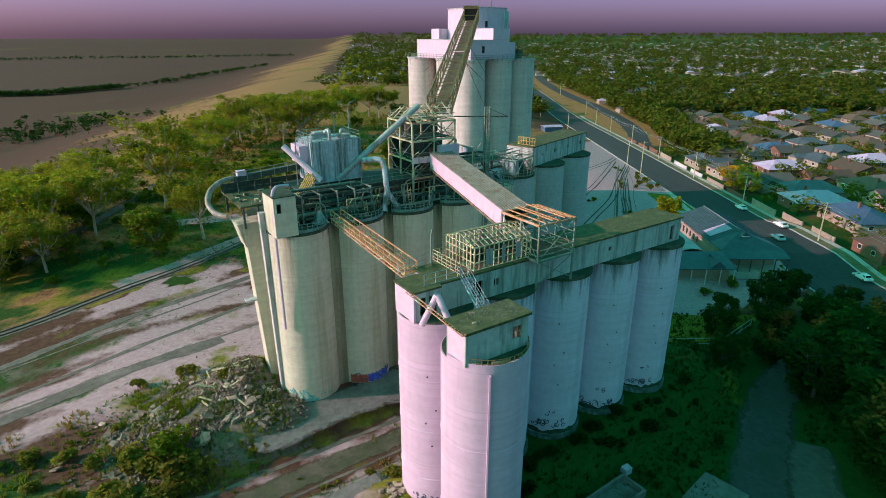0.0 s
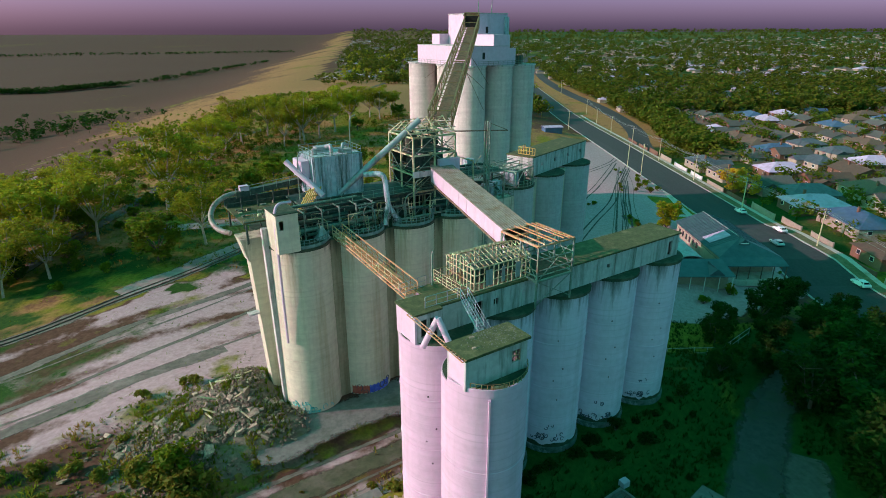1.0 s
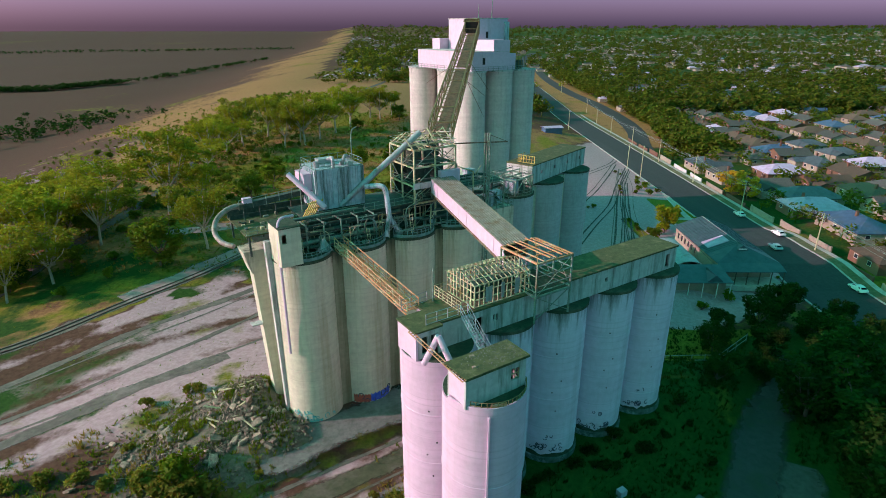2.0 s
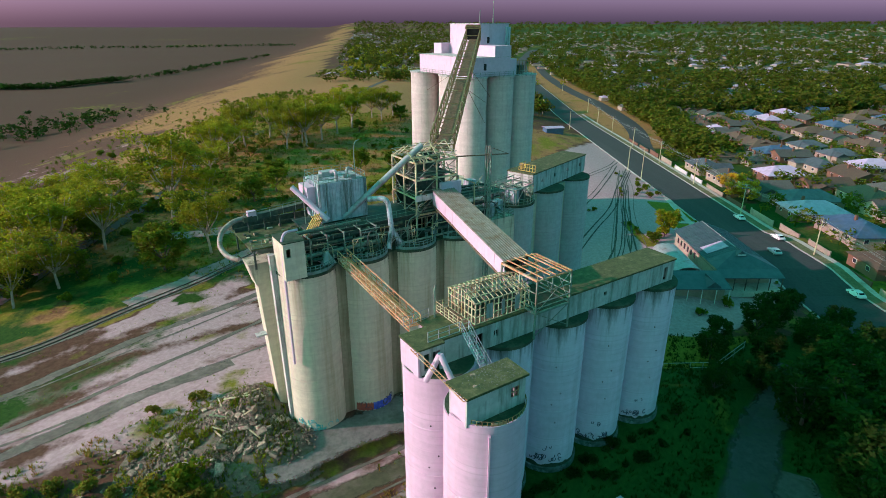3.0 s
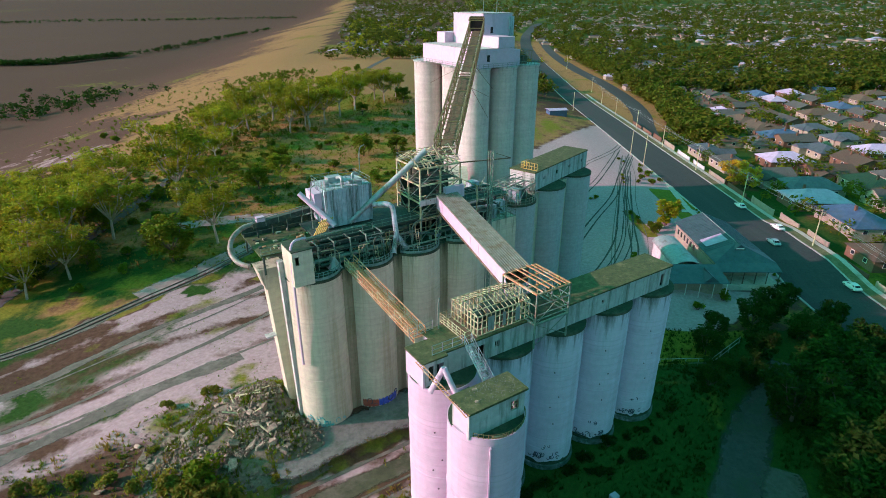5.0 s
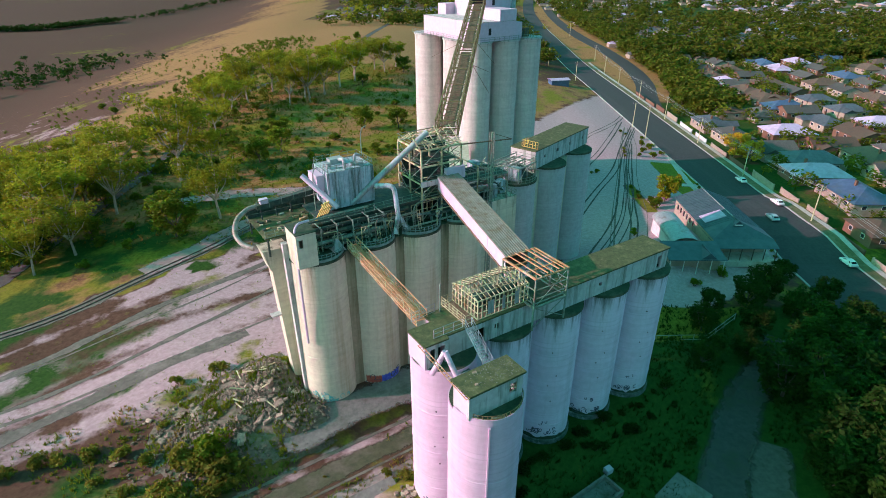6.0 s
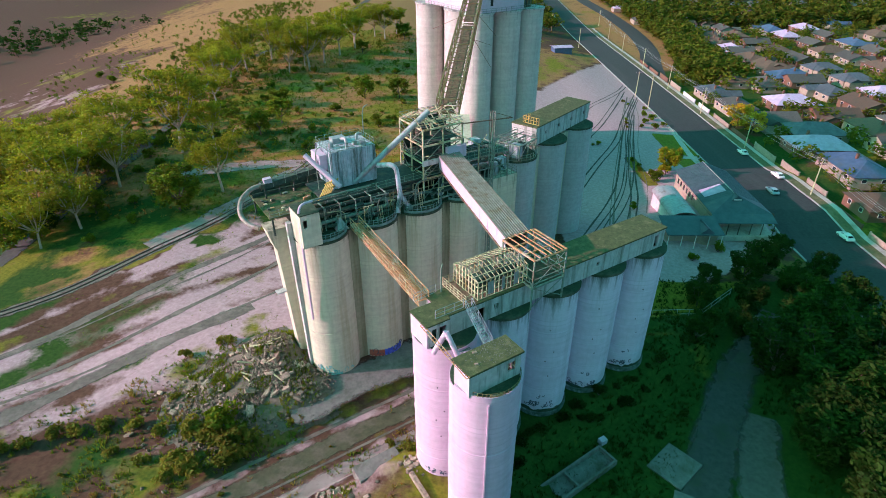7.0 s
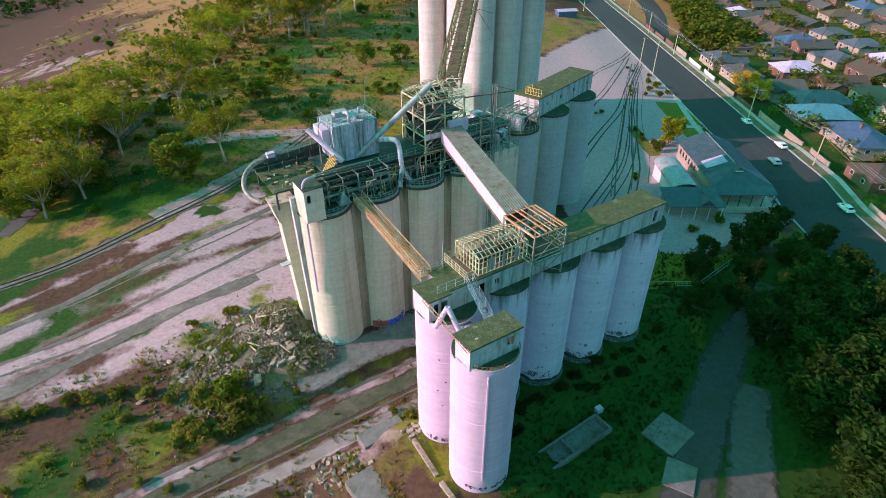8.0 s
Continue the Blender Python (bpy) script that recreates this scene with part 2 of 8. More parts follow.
def beam(bm, p, q, w=0.12, h=None):
    """A square bar from p to q."""
    p, q = Vector(p), Vector(q)
    h = h or w
    d = (q - p)
    if d.length < 1e-4:
        return
    d.normalize()
    up = Vector((0, 0, 1)) if abs(d.z) < 0.95 else Vector((1, 0, 0))
    s = d.cross(up).normalized() * (w / 2)
    u = s.cross(d).normalized() * (h / 2)
    hexa(bm, [p - s - u, p + s - u, p + s + u, p - s + u], [q - s - u, q + s - u, q + s + u, q - s + u])


def tube(bm, pts, r, sides=10, r_end=None, caps=True):
    """A round pipe along points."""
    pts = [Vector(p) for p in pts]
    rings = []
    n = len(pts)
    ref = None
    for i, p in enumerate(pts):
        d = (pts[min(i + 1, n - 1)] - pts[max(i - 1, 0)]).normalized()
        if ref is None:
            ref = Vector((0, 0, 1)) if abs(d.z) < 0.9 else Vector((1, 0, 0))
        s = d.cross(ref).normalized()
        u = s.cross(d).normalized()
        ref = u
        rad = r if r_end is None else r + (r_end - r) * i / max(1, n - 1)
        rings.append([bm.verts.new(p + s * rad * math.cos(2 * math.pi * k / sides) + u * rad * math.sin(2 * math.pi * k / sides)) for k in range(sides)])
    for a, b in zip(rings, rings[1:]):
        for k in range(sides):
            j = (k + 1) % sides
            bm.faces.new((a[k], a[j], b[j], b[k]))
    if caps:
        bm.faces.new(rings[0][::-1])
        bm.faces.new(rings[-1])


def bend(p, q, r, steps=5):
    """Points of a curve from p over q to r, rounded at q."""
    p, q, r = Vector(p), Vector(q), Vector(r)
    a, b = p.lerp(q, 0.55), r.lerp(q, 0.55)
    out = [p]
    for i in range(steps + 1):
        t = i / steps
        out.append(a * (1 - t) ** 2 + q * 2 * t * (1 - t) + b * t * t)
    return out + [r]


def wall_cells(bm, u0, u1, t0, t1, z0, z1, holes, place):
    """One connected wall slab with holes right through it; place turns (u, t, z) into a point."""
    us = sorted({u0, u1, *[h[0] for h in holes], *[h[1] for h in holes]})
    zs = sorted({z0, z1, *[h[2] for h in holes], *[h[3] for h in holes]})
    solid_at = {}
    for i in range(len(us) - 1):
        for k in range(len(zs) - 1):
            um, zm = (us[i] + us[i + 1]) / 2, (zs[k] + zs[k + 1]) / 2
            solid_at[i, k] = not any(a < um < b and c < zm < d for a, b, c, d in holes)
    made = {}

    def v(i, t, k):
        if (i, t, k) not in made:
            made[i, t, k] = bm.verts.new(place(us[i], (t0, t1)[t], zs[k]))
        return made[i, t, k]
    for (i, k), full in solid_at.items():
        if not full:
            continue
        bm.faces.new((v(i, 0, k), v(i + 1, 0, k), v(i + 1, 0, k + 1), v(i, 0, k + 1)))
        bm.faces.new((v(i + 1, 1, k), v(i, 1, k), v(i, 1, k + 1), v(i + 1, 1, k + 1)))
        for di, dk, e in ((-1, 0, ((i, k), (i, k + 1))), (1, 0, ((i + 1, k), (i + 1, k + 1))), (0, -1, ((i, k), (i + 1, k))), (0, 1, ((i, k + 1), (i + 1, k + 1)))):
            if not solid_at.get((i + di, k + dk), False):
                (a, b), (c, d) = e
                bm.faces.new((v(a, 0, b), v(c, 0, d), v(c, 1, d), v(a, 1, b)))
    bmesh.ops.recalc_face_normals(bm, faces=bm.faces)


def wall_x(bm, x0, x1, y0, y1, z0, z1, holes=()):
    wall_cells(bm, x0, x1, y0, y1, z0, z1, holes, lambda u, t, z: (u, t, z))


def wall_y(bm, y0, y1, x0, x1, z0, z1, holes=()):
    wall_cells(bm, y0, y1, x0, x1, z0, z1, holes, lambda u, t, z: (t, u, z))


def pieces(name, bm, material, parent, label=""):
    """Each loose piece of the bmesh becomes a part of its own."""
    todo = set(bm.verts)
    while todo:
        start = todo.pop()
        group, front = {start}, [start]
        while front:
            for e in front.pop().link_edges:
                for w in e.verts:
                    if w in todo:
                        todo.discard(w)
                        group.add(w)
                        front.append(w)
        order = sorted(group, key=lambda w: w.index) if start.index >= 0 else list(group)
        idx = {w: i for i, w in enumerate(order)}
        faces = {f for w in group for f in w.link_faces}
        me = bpy.data.meshes.new(name)
        me.from_pydata([tuple(w.co) for w in order], [], [[idx[w] for w in f.verts] for f in faces])
        me.materials.append(material)
        ob = new(name, me)
        ob.parent = parent
        if label:
            ob["label"] = label
    bm.free()


def railing(parent, pts, height=1.05, step=1.5, material=None, w=0.05, rails=(1.0, 0.52), name="railing", label=""):
    """Posts and rails along a line of points, as one post part and one part a rail."""
    material = material or M_STEEL
    pts = [Vector(p) for p in pts]
    posts = bmesh.new()
    base = bmesh.new()
    tube(base, [p + Vector((0, 0, 0.05)) for p in pts], w * 0.7, 4)
    for p, q in zip(pts, pts[1:]):
        n = max(1, round((q - p).length / step))
        for i in range(n):
            b = p.lerp(q, i / n)
            beam(posts, b, b + Vector((0, 0, height)), w)
    beam(posts, pts[-1], pts[-1] + Vector((0, 0, height)), w)
    ob = part(name, base, material, parent, label)
    pieces("post", posts, material, ob)
    for f in rails:
        bm = bmesh.new()
        tube(bm, [p + Vector((0, 0, height * f)) for p in pts], w * 0.62, 4)
        part("rail", bm, material, ob)
    return ob


def arc(cx, cy, r, a0, a1, z, n=14):
    return [(cx + r * math.cos(radians(a0 + (a1 - a0) * i / n)), cy + r * math.sin(radians(a0 + (a1 - a0) * i / n)), z) for i in range(n + 1)]


def curved_band(bm, r0, r1, a0, a1, z0, z1, n=24):
    """One connected strip of wall bent round an upright axis."""
    rings = []
    for i in range(n + 1):
        t = radians(a0 + (a1 - a0) * i / n)
        rings.append([bm.verts.new((r * math.cos(t), r * math.sin(t), z)) for r, z in ((r0, z0), (r1, z0), (r1, z1), (r0, z1))])
    for p, q in zip(rings, rings[1:]):
        for k in range(4):
            j = (k + 1) % 4
            bm.faces.new((p[k], p[j], q[j], q[k]))
    bm.faces.new(rings[0][::-1])
    bm.faces.new(rings[-1])
    bmesh.ops.recalc_face_normals(bm, faces=bm.faces)


ROT = 33.90
FRAME_A = pose(-1.0, 47.2, 0, 0, 0, ROT)       # front row of silos: x along the row, y away from the camera
FRAME_B = pose(-11.5, 69.7, 0, 0, 0, ROT)      # the old battery behind it
FRAME_R = pose(11.5, 94.6, 0, 0, 0, 51.8)      # its later extension
FRAME_T = pose(6.6, 144.0, 0, 0, 0, ROT)       # the tall tower block


def at(m, x, y, z=0.0, rz=0.0):
    return m @ pose(x, y, z, 0, 0, rz)


def inv(m, p):
    return m.inverted() @ Vector(p)
# ---- ground ----
def ss(a, b, x):
    t = min(1.0, max(0.0, (x - a) / (b - a)))
    return t * t * (3 - 2 * t)


COS_R, SIN_R = math.cos(radians(ROT)), math.sin(radians(ROT))


def to_a(x, y):
    dx, dy = x + 1.0, y - 47.2
    return dx * COS_R + dy * SIN_R, -dx * SIN_R + dy * COS_R


def from_a(a, c):
    return -1.0 + a * COS_R - c * SIN_R, 47.2 + a * SIN_R + c * COS_R


def crest(y):
    return -78 - 0.14 * max(0.0, y - 100)


def ground_z(x, y):
    a, c = to_a(x, y)
    z = -0.6 + 1.6 * ss(15, 19.5, c) * ss(-30, -16, a) * (1 - ss(28, 40, c))
    z += 3.5 * ss(-20, -7, a) * (1 - ss(4, 10, a)) * ss(-20, -13, c) * (1 - ss(1.5, 5, c))
    z += 3.4 * ss(4, 10, a) * ss(-8.5, -4.2, c) * (1 - ss(3.5, 7, c)) * (1 - ss(44, 56, a))
    z -= 1.6 * ss(-18, -45, a) * ss(0, 40, c)
    z -= 2.0 * max(ss(35, 60, c), ss(68, 80, x))
    z -= 1.2 * ss(25, 50, x) + 1.8 * ss(55, 85, x)
    z -= 3.5 * ss(150, 420, y) * ss(40, 90, x)
    d = crest(y) - x
    z -= 30.0 * ss(0, 210, d)
    z += 9.0 * math.exp(-((x + 62) / 70) ** 2 - ((y - 400) / 170) ** 2)
    r = math.hypot(x, y)
    z += 55.0 * ss(2300, 4600, r)
    if 240 < r:
        z += 2.5 * noise.noise(Vector((x / 190, y / 190, 0.3))) * ss(240, 500, r)
    return z


def grid_lines(lo, fine0, fine1, hi, step, grow=1.13):
    v = [fine0 + step * i for i in range(int((fine1 - fine0) / step) + 1)]
    s, x = step, v[-1]
    while x < hi:
        s *= grow
        x += s
        v.append(min(x, hi))
    s, x = step, v[0]
    low = []
    while x > lo:
        s *= grow
        x -= s
        low.append(max(x, lo))
    return low[::-1] + v


GX = grid_lines(-4600, -112, 104, 4600, 1.6)
GY = grid_lines(-700, 22, 175, 4800, 1.6, 1.09)


def zone(x, y):
    """How much grass, pale hard dirt, dry grass lies here."""
    a, c = to_a(x, y)
    n = noise.noise(Vector((x / 7, y / 7, 1.7)))
    n2 = noise.noise(Vector((a / 26, c / 3.2, 5.1)))
    n3 = noise.noise(Vector((x / 30, y / 30, 9.0)))
    d = crest(y) - x
    grass, pale, dry = 0.35 + 0.5 * n3, 0.1, 0.15
    west = a < 2 + 4 * n
    if d > -8 + 5 * n and y > 120:                           # the slope down to the valley and its fields
        field = 0.6 * noise.noise(Vector((x / 240, y / 110, 3.0))) + 0.5 * noise.noise(Vector((x / 60, y / 60, 8.0)))
        dry = 0.66 - 0.35 * ss(0.05, 0.3, field) + 0.3 * n3
        grass, pale = 0.16 + 0.3 * ss(0.1, 0.4, field) + 0.25 * n3, 0.0
        wave = 75 * noise.noise(Vector((x / 120, y / 170, 4.4))) + 30 * n3
        deep = ss(55, 200, d + wave)                                # bare valley fields, darkened in colour to stand for lens falloff and haze
        dry -= 0.66 * deep
        grass -= 0.06 * deep
        if d < 60:
            grass += 0.04 * (1 - d / 60)
            dry += 0.35 * (1 - d / 60)
        flat = math.exp(-((x + 235) / 62) ** 2 - ((y - 318) / 58) ** 2) + 0.8 * math.exp(-((x + 185) / 30) ** 2 - ((y - 262) / 34) ** 2)
        if flat > 0.3:                                       # scraped flats below the slope
            pale, dry, grass = 0.22 * ss(0.3, 0.55, flat) + 0.55 * n3, dry - 0.3 * ss(0.3, 0.5, flat), grass + 0.4 * n
    elif west and 27 < c < 92 and c < 88 + 0.3 * a + 8 * n:   # hard dirt of the old rail yard
        k = noise.noise(Vector((a / 34, (c - 0.25 * a) / 5.0, 5.1)))
        green = 0.6 * ss(0.12, 0.4, k) * ss(52, 66, c) + 0.35 * ss(0.3, 0.6, n) + 0.75 * ss(-20, -44, a) * ss(46, 58, c) * ss(-0.3, 0.1, k)
        grass, pale, dry = 0.10 + 0.34 * green + 0.25 * n, 0.62 - 0.4 * green + 0.35 * n3 + 0.45 * n2, 0.0
        if c < 46:
            pale -= (0.40 + 0.25 * ss(-18, -40, a)) * (1 - (c - 27) / 19)
            grass += 0.1 + 0.3 * n
    elif c >= 78 and x < 30 and y < 640:             # grass below the gum trees
        near = 1 - ss(135, 165, y)
        grass, pale, dry = 0.46 + 0.5 * n3 + 0.4 * n + 0.3 * n2 + 0.26 * near, 0.0, 0.95 + 0.3 * n - 0.25 * near
        if y > 330:                                  # open golden hill beyond the trees
            k = ss(330, 380, y)
            grass, dry = grass - 0.60 * k, dry + 0.2 * k
    elif 5 < c < 17 and a < 44:                      # lane between the two batteries
        if c < 8.2:
            grass, pale = 0.25 + 0.2 * n, 0.45 + 0.3 * n2
        elif c < 11.5:
            grass, pale = 0.3, 0.02
        elif c < 14.3:
            grass, pale = 0.15, 0.5
        else:
            grass, pale = 0.45, 0.1
        dry = 0.0
    elif 17 <= c <= 27 and a < -6:
        grass, pale, dry = 0.30 + 0.6 * n, 0.30, 0.25
    elif c <= 5 and a < -6:                          # waste ground
        grass, pale, dry = 0.10 + 0.45 * n3, 0.14 + 0.5 * n + 0.3 * n3, 0.12 + 0.3 * n
    elif 24 < x < 79 and 92 < y < 330 and c > 8:
        grass, pale, dry = 0.02 + 0.12 * n, 1.0, 0.0
        if x > 69 + 0.1 * n3 and 150 < y < 190 and not 164.5 < y < 168.5:
            grass, pale = 0.9, 0.05
        e = ss(-5, 5, 37 + 0.62 * (y - 236) - x) * ss(225, 240, y)
        grass, pale, dry = grass + (0.42 + 0.5 * n) * e, pale - e, 0.6 * e
        if 140 < y < 164 and 53 < x < 56.5:
            grass, pale = 0.8, 0.0
    elif x > 8 and y < 92:
        grass, pale, dry = 0.95, 0.0, 0.0
    elif 90 < x < 134 and 290 < y < 900:             # dry median of the divided road
        grass, pale, dry = 0.22 + 0.5 * n, 0.15, 0.7 + 0.3 * n
    elif x > 90:
        grass, pale, dry = 0.62 + 0.5 * n3, 0.0, 0.35
    return (max(0, min(1, grass)), max(0, min(1, pale)), max(0, min(1, dry)))


def growth_and_shade(x, y):
    """How dark green the ground is here: growth, and shade put into colour."""
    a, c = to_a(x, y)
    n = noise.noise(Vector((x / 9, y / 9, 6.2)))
    # lawn east of the silos: their shade is put into the darker green
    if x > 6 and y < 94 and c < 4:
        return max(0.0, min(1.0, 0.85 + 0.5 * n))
    if x > 102 and y > 40:
        return max(0.0, min(1.0, (0.62 + 0.4 * n) * (1.0 if y < 290 or x > 136 else 0.2)))
    if a < -14 and 44 < c < 84:
        return max(0.0, min(1.0, 0.42 * ss(-16, -46, a) + 0.62 * noise.noise(Vector((a / 30, (c - 0.25 * a) / 4.5, 2.4))) + 0.1))
    if a < -12 and 4 < c <= 44:
        return max(0.0, min(1.0, 0.30 + 0.75 * n - 0.25 * ss(30, 44, c)))
    if c >= 78 and x < -40 and y < 190:
        return max(0.0, min(1.0, 0.50 + 0.6 * n))
    return 0.0


def make_ground():
    verts = [(x, y, ground_z(x, y)) for y in GY for x in GX]
    w = len(GX)
    faces = [(j * w + i, j * w + i + 1, (j + 1) * w + i + 1, (j + 1) * w + i) for j in range(len(GY) - 1) for i in range(w - 1)]
    me = bpy.data.meshes.new("ground")
    me.from_pydata(verts, [], faces)
    me.polygons.foreach_set("use_smooth", [True] * len(me.polygons))
    lay = me.color_attributes.new("zone", 'FLOAT_COLOR', 'POINT')
    cols = np.ones((len(verts), 4), dtype=np.float32)
    cols[:, :3] = [zone(x, y) for x, y, z in verts]
    cols[:, 3] = [growth_and_shade(x, y) for x, y, z in verts]
    lay.data.foreach_set("color", cols.ravel())
    m, nt, b = base_material("ground_cover", 0.95)
    b.inputs["Specular IOR Level"].default_value = 0.1
    att = nt.nodes.new("ShaderNodeVertexColor")
    att.layer_name = "zone"
    sep = nt.nodes.new("ShaderNodeSeparateColor")
    nt.links.new(att.outputs[0], sep.inputs[0])
    fine = noise_node(nt, 1.3, 9.0, 0.7)
    mid = noise_node(nt, 0.16, 8.0, 0.68)
    soil = ramp_node(nt, [(0.3, (0.064, 0.033, 0.022)), (0.7, (0.135, 0.074, 0.050))])
    nt.links.new(fine.outputs[0], soil.inputs[0])
    col = soil.outputs[0]
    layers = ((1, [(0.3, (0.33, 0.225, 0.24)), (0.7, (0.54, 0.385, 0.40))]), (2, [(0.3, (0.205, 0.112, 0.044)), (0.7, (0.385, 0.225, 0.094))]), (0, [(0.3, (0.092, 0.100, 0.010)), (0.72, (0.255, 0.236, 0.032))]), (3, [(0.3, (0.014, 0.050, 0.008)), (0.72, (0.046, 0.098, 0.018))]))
    for idx, stops in layers:
        r = ramp_node(nt, stops)
        nt.links.new(fine.outputs[0], r.inputs[0])
        s1 = nt.nodes.new("ShaderNodeMath")          # cover plus ragged noise
        s1.operation = 'ADD'
        nt.links.new(att.outputs[1] if idx == 3 else sep.outputs[idx], s1.inputs[0])
        s2 = nt.nodes.new("ShaderNodeMath")
        s2.operation = 'MULTIPLY_ADD'
        s2.inputs[1].default_value, s2.inputs[2].default_value = 1.3, -0.65
        nt.links.new(mid.outputs[0], s2.inputs[0])
        nt.links.new(s2.outputs[0], s1.inputs[1])
        rr = ramp_node(nt, [(0.36, (0, 0, 0)), (0.62, (1, 1, 1))])
        nt.links.new(s1.outputs[0], rr.inputs[0])
        col = mix_node(nt, rr.outputs[0], col, r.outputs[0])
    nt.links.new(col, b.inputs["Base Color"])
    bump_to(nt, b, fine.outputs[0], 0.4, 0.12)
    me.materials.append(m)
    return tagged(new("ground", me), "patchy grass, bare dirt and dry fields", "ground", kind="structure")


make_ground()

# road and its kerbs
M_ASPHALT = weathered("worn_asphalt", (0.026, 0.032, 0.033), (0.042, 0.050, 0.050), (0.058, 0.062, 0.060), rough=0.9, grain=1.5, patch=0.12, streak=(1, 0.06, 1), stain_at=(0.5, 0.75))
M_KERB = weathered("kerb_concrete", (0.36, 0.35, 0.33), (0.48, 0.47, 0.44), (0.22, 0.21, 0.18), grain=2.0, patch=0.4)
M_FOOTPATH = weathered("footpath_concrete", (0.40, 0.37, 0.33), (0.52, 0.48, 0.43), (0.26, 0.23, 0.17), grain=1.5, patch=0.3)
ROAD_X0, ROAD_X1 = 79.4, 95.0


def strip(x0, x1, lift, y0=20.0, y1=1500.0, skirt=0.0):
    bm = bmesh.new()
    rows = []
    y = y0
    while y <= y1:
        bend_x = 0.0 if y < 420 else 0.00012 * (y - 420) ** 2
        z0, z1 = road_z(y) + lift, road_z(y) + lift
        rows.append([bm.verts.new((x0 + bend_x, y, z0 - skirt)), bm.verts.new((x0 + bend_x, y, z0)), bm.verts.new((x1 + bend_x, y, z1)), bm.verts.new((x1 + bend_x, y, z1 - skirt))])
        y += 6 if y < 420 else 20
    for p, q in zip(rows, rows[1:]):
        for k in range(3):
            bm.faces.new((p[k], p[k + 1], q[k + 1], q[k]))
    bm.faces.new(rows[0])
    return bm


def road_z(y):
    return max(ground_z(ROAD_X0, y), ground_z(88, y), ground_z(ROAD_X1, y), ground_z(98, y)) + 0.12


solid("road", strip(ROAD_X0, ROAD_X1, 0.0, skirt=0.6), M_ASPHALT, "wide worn asphalt suburban road", "road", kind="structure")
for kx in (ROAD_X0 - 0.45, ROAD_X1):
    solid("kerb", strip(kx, kx + 0.45, 0.14, y1=700, skirt=0.7), M_KERB, "pale concrete kerb along the road", "kerb", kind="structure")
solid("pavement", strip(98.0, 99.5, 0.16, y1=420, skirt=0.6), M_FOOTPATH, "narrow concrete footpath beside the houses", "footpath", kind="structure")
solid("verge", strip(ROAD_X1 + 0.45, 98.0, 0.13, y1=420, skirt=0.6), weathered("dry_verge_grass", (0.07, 0.085, 0.03), (0.16, 0.14, 0.06), (0.26, 0.20, 0.11), grain=1.5, patch=0.25, bump=0.5), "patchy dry grass verge beside the road", "verge", kind="structure")


SOFT = {}


def soften(material):
    """The same surface, worn away raggedly towards the sides of its strip."""
    if material.name not in SOFT:
        m = material.copy()
        nt = m.node_tree
        att = nt.nodes.new("ShaderNodeAttribute")
        att.attribute_name = "cover"
        rag = noise_node(nt, 0.55, 7.0, 0.7)
        add = nt.nodes.new("ShaderNodeMath")
        add.operation = 'ADD'
        nt.links.new(att.outputs["Fac"], add.inputs[0])
        nt.links.new(rag.outputs[0], add.inputs[1])
        keep = ramp_node(nt, [(0.78, (0, 0, 0)), (1.0, (0.92, 0.92, 0.92))])
        half = nt.nodes.new("ShaderNodeMath")
        half.operation = 'MULTIPLY'
        half.inputs[1].default_value = 0.8
        nt.links.new(add.outputs[0], half.inputs[0])
        nt.links.new(half.outputs[0], keep.inputs[0])
        clear = nt.nodes.new("ShaderNodeBsdfTransparent")
        mx = nt.nodes.new("ShaderNodeMixShader")
        nt.links.new(keep.outputs[0], mx.inputs[0])
        nt.links.new(clear.outputs[0], mx.inputs[1])
        nt.links.new(nt.nodes["Principled BSDF"].outputs[0], mx.inputs[2])
        nt.links.new(mx.outputs[0], nt.nodes["Material Output"].inputs[0])
        SOFT[material.name] = m
    return SOFT[material.name]


